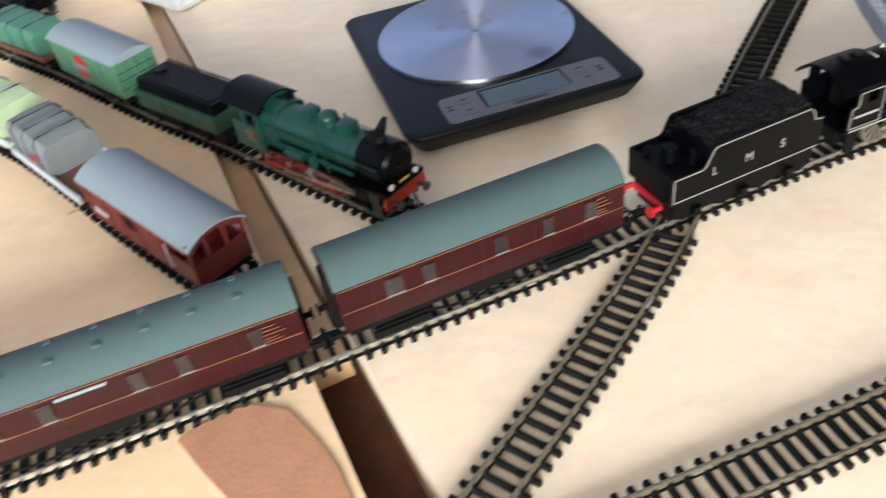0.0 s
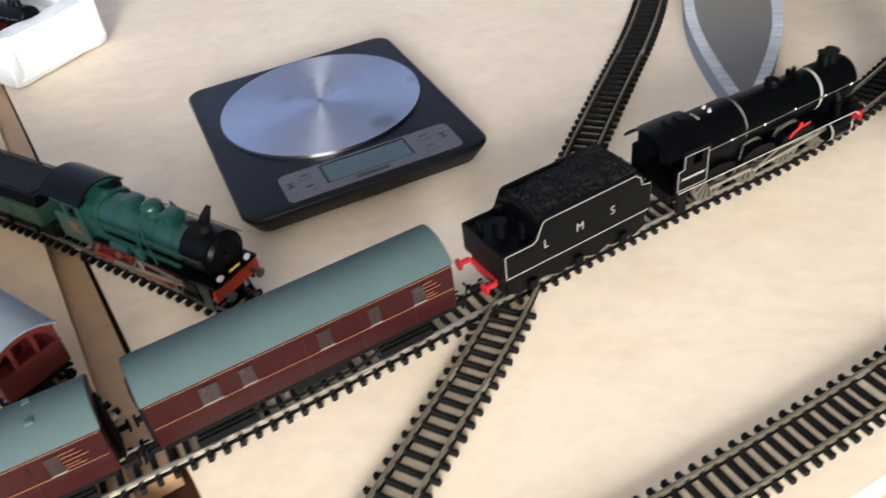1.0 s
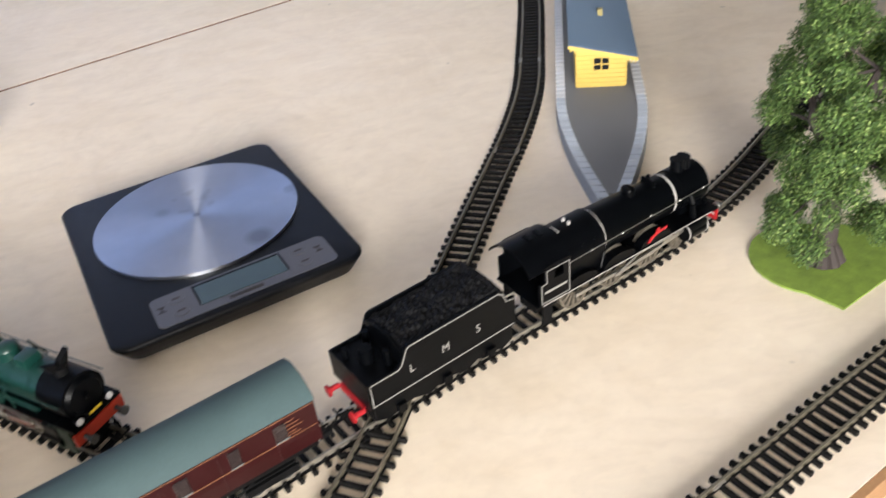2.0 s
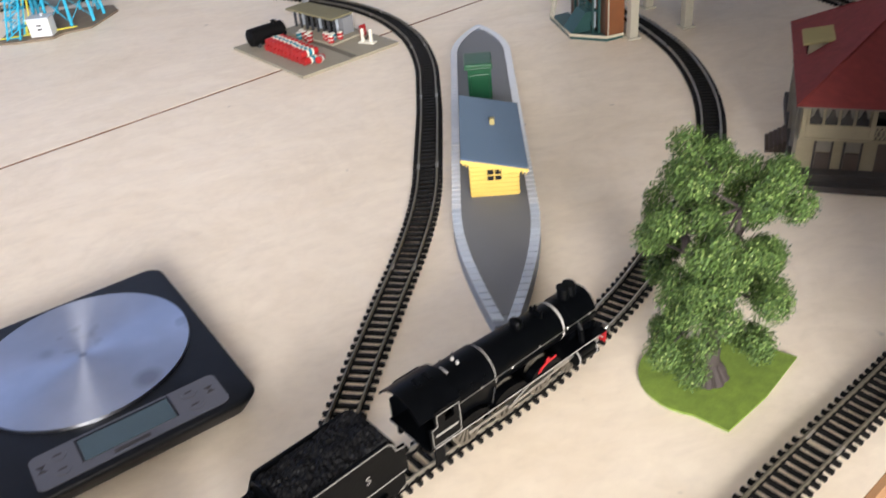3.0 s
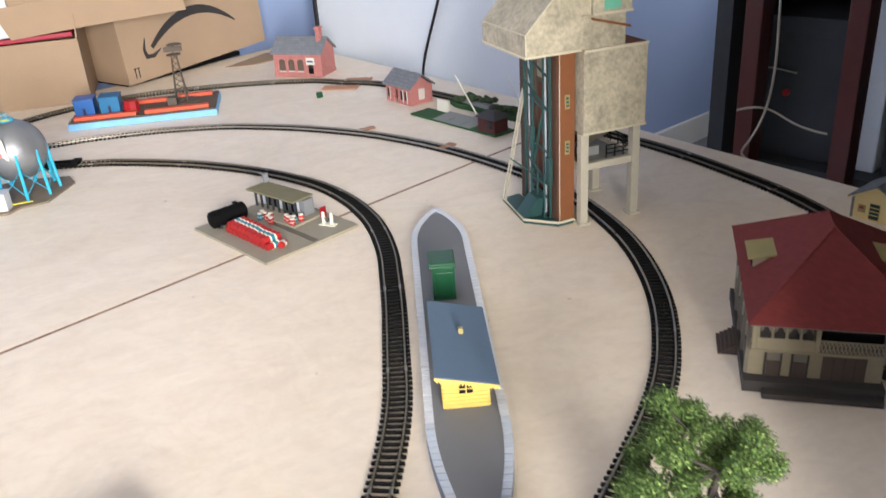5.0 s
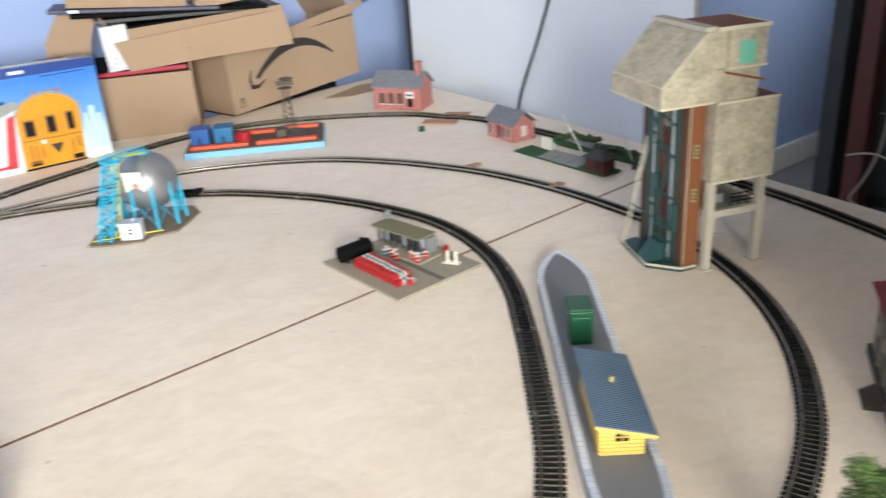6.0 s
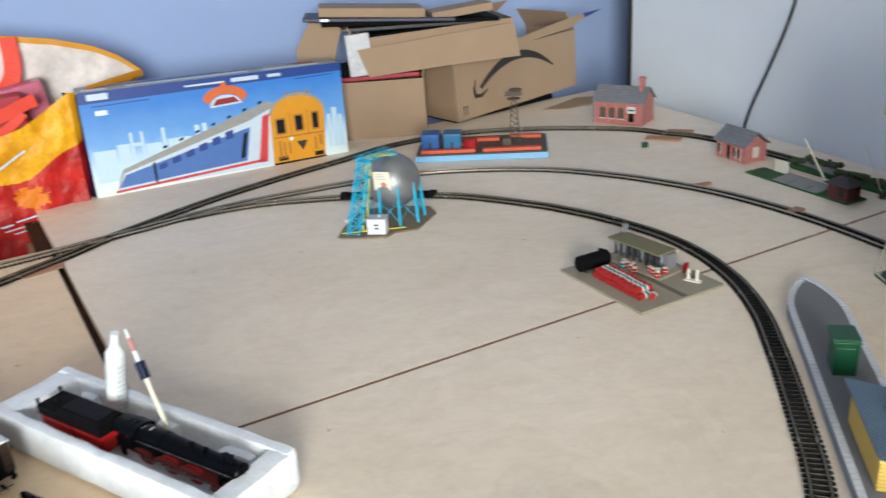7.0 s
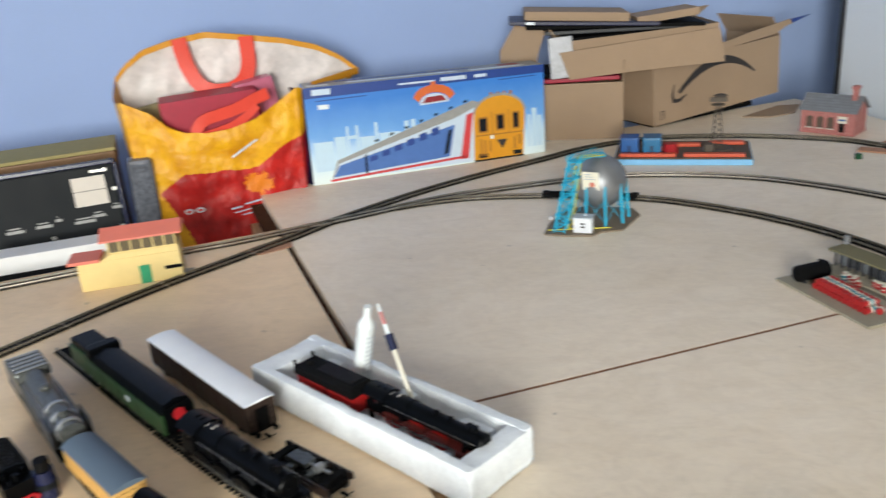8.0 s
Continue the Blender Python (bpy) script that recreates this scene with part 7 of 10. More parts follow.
for k in range(5):
    part("side_step", box(B(), -0.0160 + 0.0036 * k, -0.0160 + 0.0036 * (k + 1) - 0.0001, 0.080, 0.116, 0.0003, 0.0024 * (k + 1), 0.0002), "villa_door", vh, "brown side step")
part("eaves", box(B(), 0.001, HW - 0.001, 0.003, HD - 0.001, HE - 0.0012, HE + 0.0010, 0.0004), "curtain", vh, "pale eaves board")
bm = B()
RZ, RX = 0.1375, 0.0735
c = [bm.verts.new(v) for v in ((-0.001, 0.001, HE + 0.0010), (HW + 0.001, 0.001, HE + 0.0010), (HW + 0.001, HD + 0.001, HE + 0.0010), (-0.001, HD + 0.001, HE + 0.0010), (RX, 0.086, RZ), (RX, 0.122, RZ))]
for q in ((0, 1, 4), (1, 2, 5, 4), (2, 3, 5), (3, 0, 4, 5), (3, 2, 1, 0)):
    bm.faces.new([c[k] for k in q])
part("roof", bm, "roof_tile", vh, "dull red hip roof")
part("ridge", rod(B(), [(RX, 0.086, RZ + 0.0002), (RX, 0.122, RZ + 0.0002)], 0.0010, 6), "roof_tile", vh)
for x in (-0.001, HW + 0.001):
    for y, yr in ((0.001, 0.086), (HD + 0.001, 0.122)):
        part("hip_tile", rod(B(), [(x, y, HE + 0.0013), (RX, yr, RZ + 0.0002)], 0.0008, 6), "roof_tile", vh)
for s_ in (-1, 1):
    X = lambda v: RX + s_ * v
    y = 0.112
    d = part("dormer", prism(B(), [(X(0.064), HE + 0.004), (X(0.064), HE + 0.0185), (X(0.0435), HE + 0.0215), (X(0.0435), HE + 0.004)], "y", y - 0.0165, y + 0.0165), "villa_wall", vh, "cream dormer")
    part("dormer_window", box(B(), min(X(0.0638), X(0.0650)), max(X(0.0638), X(0.0650)), y - 0.011, y + 0.011, HE + 0.0075, HE + 0.0165), "dark_glass", d)
    part("dormer_roof", prism(B(), [(X(0.0690), HE + 0.0180), (X(0.0690), HE + 0.0196), (X(0.0330), HE + 0.0262), (X(0.0330), HE + 0.0246)], "y", y - 0.0195, y + 0.0195), "olive", d, "flat olive dormer roof")

# a second small house at the table's end
h2 = thing("small_house", "small cream model house with shutters and a dark roof", "model house", pose(0.957, 0.820, 0, 0, 0, -72))
part("wall", prism(B(), [(0.0, 0.0003), (0.060, 0.0003), (0.060, 0.030), (0.030, 0.047), (0.0, 0.030)], "y", 0.0, 0.060), "cream_wall", h2)
for x0, x1 in ((0.030, -0.005), (0.030, 0.065)):
    part("roof", prism(B(), [(x1, 0.0285), (x0, 0.0482), (x0, 0.0505), (x1, 0.0305)], "y", -0.006, 0.066), "slate", h2)
part("barge_board", prism(B(), [(-0.005, 0.0280), (0.030, 0.0478), (0.065, 0.0280), (0.065, 0.0262), (0.030, 0.0458), (-0.005, 0.0262)], "y", -0.0062, -0.0052), "cream_wall", h2)
w_ = part("window", box(B(), 0.0225, 0.0345, -0.0012, 0.0004, 0.0035, 0.0240), "green_dark", h2, "dark green glazed door")
for z in (0.0090, 0.0140, 0.0190):
    part("glazing_bar", box(B(), 0.0225, 0.0345, -0.0020, -0.0013, z, z + 0.0008), "cream_wall", w_)
part("sign", box(B(), 0.008, 0.0175, -0.0014, -0.0002, 0.0100, 0.0200), "olive", h2, "small yellowed notice")
part("sign", box(B(), 0.010, 0.0155, -0.0022, -0.0015, 0.0150, 0.0185), "dull_red", h2, "small red notice")
part("corner_post", box(B(), -0.0012, 0.0018, -0.0012, 0.0018, 0.0003, 0.0295), "slate", h2)

# brick halt buildings by the outer track
rh = thing("brick_booking_hall", "pink brick-paper station building with a grey slate roof and chimney", "model building", pose(0.456, 2.088, 0, 0, 0, -39.5) @ Matrix.Diagonal((0.893, 1.22, 1.0, 1)))
part("wall", box(B(), 0.0, 0.140, 0.0, 0.060, 0.0003, 0.056), "brick_pink", rh)
for k in range(3):
    x = 0.016 + 0.027 * k
    arcp = [(x, 0.015), (x + 0.017, 0.015), (x + 0.017, 0.036)] + [(x + 0.0085 + 0.0085 * math.cos(a), 0.036 + 0.006 * math.sin(a)) for a in np.linspace(0.3, math.pi - 0.3, 6)] + [(x, 0.036)]
    w = part("arched_window", prism(B(), arcp, "y", -0.0012, 0.0006), "earth", rh)
    part("sill", box(B(), x - 0.001, x + 0.018, -0.0025, -0.0002, 0.0125, 0.0148), "stone_trim", w)
part("door", box(B(), 0.101, 0.115, -0.0010, 0.0006, 0.0005, 0.030), "dark_glass", rh)
sg = part("sign_board", box(B(), 0.098, 0.121, -0.0035, -0.0012, 0.030, 0.046), "cream", rh, "white sign board")
part("sign_bar", box(B(), 0.101, 0.118, -0.0042, -0.0036, 0.036, 0.040), "blue_crate", sg)
part("plinth", box(B(), -0.001, 0.141, -0.0016, 0.0616, 0.0003, 0.008), "brick_pink", rh)
part("roof", prism(B(), [(-0.004, 0.054), (0.030, 0.086), (0.064, 0.054), (0.064, 0.0565), (0.030, 0.0892), (-0.004, 0.0565)], "x", -0.006, 0.146), "slate", rh)
part("gable", prism(B(), [(0.0, 0.056), (0.060, 0.056), (0.030, 0.084)], "x", 0.0005, 0.1395), "brick_pink", rh)
part("chimney", box(box(B(), 0.118, 0.130, 0.020, 0.032, 0.070, 0.112), 0.116, 0.132, 0.018, 0.034, 0.107, 0.113, 0.0006), "brick_pink", rh)
r2 = thing("brick_shelter", "small pink brick-paper platform shelter with a slate roof", "model building", pose(0.619, 1.725, 0, 0, 0, -72.4) @ Matrix.Diagonal((1.14, 1.27, 1.0, 1)))
part("back_wall", box(B(), 0.0, 0.074, 0.040, 0.044, 0.0003, 0.038), "brick_pink", r2)
for x0, x1 in ((0.0, 0.022), (0.036, 0.074)):
    part("front_wall", box(B(), x0, x1, 0.0, 0.004, 0.0003, 0.038), "brick_pink", r2)
part("lintel", box(B(), 0.022, 0.036, 0.0, 0.004, 0.030, 0.038), "brick_pink", r2)
for x in (0.0, 0.070):
    part("end_wall", prism(B(), [(0.0042, 0.0003), (0.0398, 0.0003), (0.0398, 0.038), (0.022, 0.057), (0.0042, 0.038)], "x", x, x + 0.004), "brick_pink", r2)
for x in (0.009, 0.048, 0.060):
    part("window", box(B(), x - 0.003, x + 0.003, -0.0008, 0.0002, 0.010, 0.028), "dark_glass", r2)
    part("window_post", box(B(), x + 0.0032, x + 0.0044, -0.0012, -0.0001, 0.004, 0.030), "stone_trim", r2)
part("end_window", box(B(), 0.0738, 0.0748, 0.016, 0.028, 0.010, 0.032), "stone_trim", r2)
part("roof", prism(B(), [(-0.004, 0.035), (0.022, 0.060), (0.048, 0.035), (0.048, 0.0375), (0.022, 0.0630), (-0.004, 0.0375)], "x", -0.005, 0.079), "slate", r2)
for x, y, a, sx_, sy_ in ((0.560, 1.880, -30, 0.080, 0.034), (0.618, 1.930, -28, 0.060, 0.020), (0.610, 1.366, 30, 0.034, 0.016), (0.52, 1.545, 10, 0.03, 0.012)):
    solo("brick_pad", box(B(), -sx_ / 2, sx_ / 2, -sy_ / 2, sy_ / 2, 0.0003, 0.0035, 0.0004), "patch", "thin reddish-brown pad lying on the plywood", "pad", pose(x, y, 0, 0, 0, a), "reddish pads")
solo("green_block", box(B(), -0.006, 0.006, -0.004, 0.004, 0.0003, 0.012, 0.0006), "kiosk_green", "tiny dark green block on the plywood", "block", pose(0.50, 1.83, 0, 0, 0, 10))

# level crossing with hut and raised barriers
LCM = pose(0.712, 1.520, 0, 0, 0, 20)
lc = thing("level_crossing", "green-based model level crossing with a brick hut and raised white barriers", "level crossing", LCM)
part("base", box(B(), -0.060, -0.012, -0.140, 0.096, 0.0003, 0.004, 0.0008), "moss", lc)
part("ramp", prism(B(), [(-0.060, 0.0042), (-0.014, 0.0042), (-0.014, 0.0085)], "y", -0.072, 0.030), "road", lc, "grey road ramp")
for y in (-0.046, -0.006):
    part("road_line", box(B(), -0.058, -0.030, y - 0.0008, y + 0.0008, 0.0060, 0.0068), "tarp_grey", lc)
hu = part("hut", box(B(), -0.058, -0.024, -0.136, -0.094, 0.004, 0.031, 0.0004), "brick_dark", lc, "dark red brick hut")
eaves = [(-0.063, -0.142), (-0.019, -0.142), (-0.019, -0.088), (-0.063, -0.088)]
bm = B()
low, high = [bm.verts.new((x, y, 0.0305)) for x, y in eaves], [bm.verts.new((-0.041 + (x + 0.041) * 0.25, -0.115 + (y + 0.115) * 0.35, 0.0425)) for x, y in eaves]
for k in range(4):
    bm.faces.new((low[k], low[(k + 1) % 4], high[(k + 1) % 4], high[k]))
bm.faces.new(high), bm.faces.new(low[::-1])
part("hut_roof", bm, "crossing_roof", hu, "dark hipped roof")
part("hut_chimney", box(B(), -0.044, -0.038, -0.118, -0.112, 0.042, 0.052), "crossing_roof", hu)
for x in (-0.052, -0.034):
    part("hut_window", box(B(), x, x + 0.007, -0.0938, -0.0930, 0.012, 0.026), "dark_glass", hu)
part("hut_window", box(B(), -0.0588, -0.0578, -0.128, -0.118, 0.012, 0.026), "dark_glass", hu)
for y, dx, dy, top in ((-0.084, 0.0, 0.060, 0.092), (-0.150, 0.050, 0.040, 0.094)):
    br = part("barrier", rod(B(), [(-0.036 + dx, y, 0.006), (-0.044 + dx, y + dy, top)], 0.0015 if dx == 0 else 0.0007, 6), "cream", lc, "raised white barrier pole")
    part("barrier_post", box(B(), -0.040 + dx, -0.032 + dx, y - 0.004, y + 0.004, 0.0003 if dx else 0.004, 0.014, 0.0006), "dark_grey", br)
part("white_fence", box(B(), -0.015, -0.013, 0.034, 0.066, 0.004, 0.028), "cream", lc, "white fence panel")
hb = thing("grass_bank", "dark green flock bank with grey ballast beside the track", "scenery", LCM)
part("bank", prism(B(), [(0.030, -0.150), (0.056, -0.140), (0.062, 0.060), (0.040, 0.090), (0.028, 0.06)], "z", 0.0003, 0.010), "moss", hb)
part("stone_top", prism(B(), [(0.032, -0.03), (0.050, -0.03), (0.054, 0.05), (0.040, 0.075)], "z", 0.0101, 0.018), "road", hb)
rnd_b = random.Random(9)
for k in range(11):
    bm = B()
    for q in range(5):
        ball(bm, (rnd_b.uniform(-0.006, 0.006), rnd_b.uniform(-0.009, 0.009), rnd_b.uniform(0.0, 0.006)), rnd_b.uniform(0.004, 0.0075), 9, 6, (1, 1.2, 0.8))
    for v in bm.verts:
        v.co += Vector((noise.noise(v.co * 400), noise.noise(v.co * 400 + Vector((5, 0, 0))), noise.noise(v.co * 400 + Vector((0, 5, 0))))) * 0.0016
    bmesh.ops.translate(bm, verts=bm.verts, vec=(0.043 + rnd_b.uniform(-0.006, 0.006), -0.135 + 0.019 * k, 0.013 + (0.008 if 5 < k < 10 else 0.0)))
    part("shrub", bm, "hedge", hb, "dark olive flock shrub")

# radar station on a foam board
RM = pose(-0.010, 1.874, 0, 0, 0, -10.6) @ Matrix.Diagonal((1.035, 1.0, 1.0, 1))
rs = thing("radar_station", "model radar station on a blue foam board with orange banks", "model building", RM)
part("foam_base", box(B(), 0.0, 0.285, 0.0, 0.150, 0.0003, 0.013, 0.0008), "foam_blue", rs)
part("top", box(B(), 0.002, 0.283, 0.002, 0.148, 0.0131, 0.0165, 0.0006), "earth", rs)
for x0, x1, y0, y1 in ((0.012, 0.130, 0.006, 0.022), (0.146, 0.270, 0.006, 0.022), (0.120, 0.180, 0.095, 0.112), (0.200, 0.272, 0.110, 0.128), (0.075, 0.115, 0.060, 0.075)):
    part("bank", box(B(), x0, x1, y0, y1, 0.0166, 0.0240, 0.0015), "orange", rs, "orange-red bank")
for x in (0.012, 0.060):
    cbx = part("cabin", box(B(), x, x + 0.038, 0.030, 0.072, 0.0166, 0.052, 0.0022), "blue_crate" if x < 0.03 else "teal_crate", rs, "glossy blue cabin")
    part("cabin_slot", box(B(), x + 0.016, x + 0.021, 0.0290, 0.0302, 0.0180, 0.036), "navy", cbx)
    part("cabin_roof", box(B(), x - 0.001, x + 0.039, 0.0288, 0.0732, 0.0521, 0.0545, 0.0010), "blue_crate" if x < 0.03 else "teal_crate", cbx)
part("tank", cyl(B(), (0.118, 0.040, 0.0166), (0.118, 0.040, 0.040), 0.016, 0.015, 8), "red", rs, "red drum")
mast = B()
mx, my = 0.214, 0.075
for k in range(8):
    z0, z1 = 0.0166 + 0.0125 * k, 0.0166 + 0.0125 * (k + 1)
    r0, r1 = 0.012 - 0.0009 * k, 0.012 - 0.0009 * (k + 1)
    cs = [(1, 1), (-1, 1), (-1, -1), (1, -1)]
    for i in range(4):
        (a, b), (c2, d2) = cs[i], cs[(i + 1) % 4]
        rod(mast, [(mx + a * r0, my + b * r0, z0), (mx + a * r1, my + b * r1, z1)], 0.0011, 5)
        rod(mast, [(mx + a * r0, my + b * r0, z0), (mx + c2 * r1, my + d2 * r1, z1)], 0.0007, 4)
part("lattice_mast", mast, "lattice", rs, "brown lattice mast")
part("mast_foot", cyl(B(), (mx, my, 0.0166), (mx, my, 0.021), 0.034, 0.030, 18), "lattice", rs)
dish = B()
cyl(dish, (mx, my, 0.1166), (mx, my, 0.1190), 0.014, seg=14)
rod(dish, [(mx, my, 0.119), (mx, my, 0.136)], 0.002, 6)
box(dish, mx - 0.018, mx + 0.018, my - 0.003, my + 0.003, 0.124, 0.134, 0.001)
cyl(dish, (mx + 0.004, my - 0.002, 0.138), (mx + 0.004, my - 0.002, 0.1405), 0.016, 0.011, 16)
part("radar_dish", dish, "lattice", rs, "brown radar aerial")
part("shed", box(B(), 0.188, 0.206, 0.040, 0.060, 0.0166, 0.036, 0.0006), "lattice", rs)

# signal-box style building near the end of the left sheet
YM = pose(-0.960, 1.262, 0, 0, 0, 18.5)
sbx = thing("signal_box", "cream model signal box with a salmon roof and a green door", "model building", YM)
part("lower_wall", box(B(), 0.0, 0.168, 0.0, 0.052, 0.0003, 0.050, 0.0006), "cream_wall", sbx)
part("low_wing_roof", box(B(), -0.014, 0.038, -0.004, 0.050, 0.0502, 0.0560, 0.001), "salmon", sbx)
part("bevel_wall", prism(B(), [(0.0385, 0.0502), (0.168, 0.0502), (0.168, 0.0600), (0.056, 0.0600)], "y", 0.001, 0.051), "cream_wall", sbx)
part("upper_room", box(B(), 0.054, 0.166, 0.003, 0.049, 0.0600, 0.0840), "cream_wall", sbx)
for k in range(6):
    x = 0.057 + 0.0182 * k
    w_ = part("upper_window", box(B(), x, x + 0.0155, 0.0012, 0.0032, 0.063, 0.083), "window_olive", sbx)
    part("window_bar", box(B(), x + 0.0030, x + 0.0048, 0.0004, 0.0011, 0.063, 0.083), "dark_grey", w_)
    part("window_bar", box(B(), x + 0.0108, x + 0.0122, 0.0004, 0.0011, 0.063, 0.080), "dark_grey", w_)
part("end_window", box(B(), 0.1658, 0.1675, 0.008, 0.044, 0.064, 0.082), "window_olive", sbx)
part("roof", prism(B(), [(-0.008, 0.0840), (-0.0075, 0.0870), (0.026, 0.1010), (0.060, 0.0870), (0.060, 0.0840)], "x", 0.044, 0.178), "salmon", sbx, "salmon-red shallow pitched roof")
part("door", box(B(), 0.098, 0.116, -0.0012, 0.0006, 0.0005, 0.033), "door_green", sbx, "green door")
part("end_steps", box(B(), 0.1682, 0.185, 0.010, 0.030, 0.0003, 0.004), "road", sbx)
part("dark_slot", box(B(), 0.140, 0.1690, -0.0015, 0.0, 0.020, 0.026), "matt_black", sbx)

# ---- clutter behind and on the table ----
M["print_blue"] = paint("train_blue_print", rgb(74, 112, 178), 0.4, scale=40, vary=0.12)
M["title_blue"] = paint("title_blue_print", rgb(36, 66, 138), 0.4, vary=0.12)
M["print_pale"] = paint("pale_print", rgb(196, 212, 228), 0.4, scale=60, vary=0.08)
M["skyline"] = paint("pale_skyline_print", rgb(190, 216, 234), 0.4, scale=60, vary=0.05)
M["print_rust"] = paint("rusty_yellow_print", rgb(166, 110, 40), 0.4, vary=0.15)
M["emblem_red"] = paint("dark_emblem_red", rgb(140, 36, 44), 0.4)
M["diesel_green"] = paint("diesel_green", rgb(36, 66, 34), 0.45, scale=60, vary=0.2)
M["faded_red"] = paint("faded_red", rgb(190, 130, 128), 0.4, vary=0.2)
M["print_red"] = paint("print_red", rgb(204, 62, 66), 0.4)
M["print_yellow"] = paint("print_yellow", rgb(214, 148, 34), 0.4, scale=40, vary=0.1)
M["print_white"] = paint("print_white", rgb(226, 236, 240), 0.4, vary=0.04)
M["print_grey"] = paint("print_grey", rgb(150, 150, 148), 0.4, vary=0.15)
M["print_orange"] = paint("print_orange", rgb(212, 104, 50), 0.4, vary=0.1)
M["bag_white"] = paint("bag_inside_white", rgb(216, 208, 206), 0.42, scale=26, vary=0.22, bump=0.9, grain=70)
M["bag_red"] = paint("bag_red", rgb(226, 66, 46), 0.45, scale=20, vary=0.1)
M["carmine"] = paint("carmine_card", rgb(164, 24, 54), 0.5, vary=0.15)
M["slate_case"] = paint("dark_slate_case", rgb(15, 20, 25), 0.55, scale=15, vary=0.15, spec=0.2)
M["cable_black"] = paint("black_cable", rgb(16, 16, 18), 0.45)
M["cable_white"] = paint("white_cable", rgb(170, 162, 146), 0.5)
M["mahogany"] = paint("dark_red_wood", rgb(84, 36, 33), 0.4, scale=30, vary=0.25)
M["rack_black"] = paint("black_shelf", rgb(58, 62, 66), 0.5, scale=12, vary=0.3, spec=0.3)
M["khaki_paper"] = paint("khaki_paper", rgb(150, 142, 104), 0.7, scale=60, vary=0.45)
M["paper_white"] = paint("cream_label_paper", rgb(214, 206, 196), 0.7, vary=0.06)
M["pink_film"] = paint("pink_film", rgb(196, 108, 134), 0.3, scale=30, vary=0.2)
M["clear_film"] = paint("silvery_film", rgb(96, 100, 110), 0.2, scale=60, vary=0.5, bump=0.6, grain=120)
M["wood_box"] = plywood("dark_wood_veneer", rgb(128, 96, 66), radians(20))
M["paper_dim"] = paint("dark_grey_paper", rgb(150, 152, 148), 0.7, vary=0.12)
M["brown_van"] = paint("dark_brown_van", rgb(50, 36, 30), 0.45, vary=0.2)
M["white_roof"] = paint("white_van_roof", rgb(240, 244, 252), 0.45, scale=30, vary=0.05)
M["tan_van"] = paint("tan_van", rgb(202, 160, 92), 0.5, vary=0.12)
M["slate_roof"] = paint("slate_van_roof", rgb(88, 104, 120), 0.5, vary=0.1)
M["navy_gloss"] = paint("dark_blue_gloss", rgb(22, 30, 62), 0.25, vary=0.15)
M["tray_red"] = paint("red_frame_plastic", rgb(168, 24, 24), 0.45, scale=100, vary=0.2)
M["tube_white"] = paint("white_tube", rgb(222, 228, 230), 0.35, vary=0.05)


def sky_print():
    """The printed sky of the carton: blue above, white below, by height."""
    n = Nodes("printed_sky")
    sep = n.t.nodes.new("ShaderNodeSeparateXYZ")
    n.link(n.coord.outputs["Object"], sep.inputs[0])
    ad = n.t.nodes.new("ShaderNodeMath")
    ad.operation = "MULTIPLY_ADD"
    ad.inputs[1].default_value = 0.06
    n.link(n.noise(14.0, 4.0, 0.6), ad.inputs[0]), n.link(sep.outputs[2], ad.inputs[2])
    mr = n.add("ShaderNodeMapRange")
    mr.inputs["From Min"].default_value, mr.inputs["From Max"].default_value = 0.04, 0.22
    n.link(ad.outputs[0], mr.inputs["Value"])
    n.colour(n.ramp(mr.outputs["Result"], [(0.0, rgb(222, 236, 238)), (0.30, rgb(190, 218, 240)), (0.52, rgb(112, 166, 226)), (1.0, rgb(62, 128, 210))]))
    n.bsdf.inputs["Roughness"].default_value = 0.35
    return n.m


M["sky_print"] = sky_print()

# large carton with a printed train
t0, t1 = Vector((-0.692, 1.826)), Vector((-0.160, 2.022))
TL = (t1 - t0).length
tb_ = thing("model_train_carton", "large blue carton printed with a yellow-fronted train", "carton", pose(t0.x, t0.y, 0.0003, -1.5, 1.2, math.degrees(math.atan2(t1.y - t0.y, t1.x - t0.x))))
TH, TD = 0.222, 0.085
part("carton", box(B(), 0, TL, 0, TD, 0, TH, 0.0012), "sky_print", tb_)
part("top_panel", box(B(), 0.002, TL - 0.002, 0.002, TD - 0.002, TH + 0.0002, TH + 0.0010), "print_grey", tb_, "printed white and grey top")
part("end_panel", prism(B(), [(-0.0003, 0.0004), (-0.0245, 0.0700), (-0.0225, 0.0710), (-0.0003, 0.0060)], "z", 0.001, TH - 0.003), "navy", tb_, "dark navy end flap sprung open")


def face(pts, mat, name, lift, label="", parent=None):
    return part(name, prism(B(), pts, "y", -lift, -lift + 0.0003), mat, parent or tb_, label)


face([(0.0, TH - 0.024), (TL, TH - 0.018), (TL, TH), (0.0, TH)], "title_blue", "title_band", 0.0006, "blue title band")
for x0, x1, z0, z1 in ((0.018, 0.060, -0.018, -0.005), (0.315, 0.375, -0.015, -0.006), (0.395, 0.425, -0.014, -0.007), (0.215, 0.300, -0.014, -0.010)):
    face([(x0, TH + z0), (x1, TH + z0), (x1, TH + z1), (x0, TH + z1)], "print_pale", "title_bar", 0.0009)
face([(0.025, 0.190), (0.140, 0.192), (0.140, 0.194), (0.025, 0.192)], "title_blue", "text_bar", 0.0006)
face([(0.455, 0.196), (0.545, 0.198), (0.545, 0.200), (0.455, 0.198)], "title_blue", "text_bar", 0.0006)
face([(0.029, 0.172), (0.053, 0.172), (0.053, 0.182), (0.029, 0.182)], "print_white", "price_label", 0.0006)
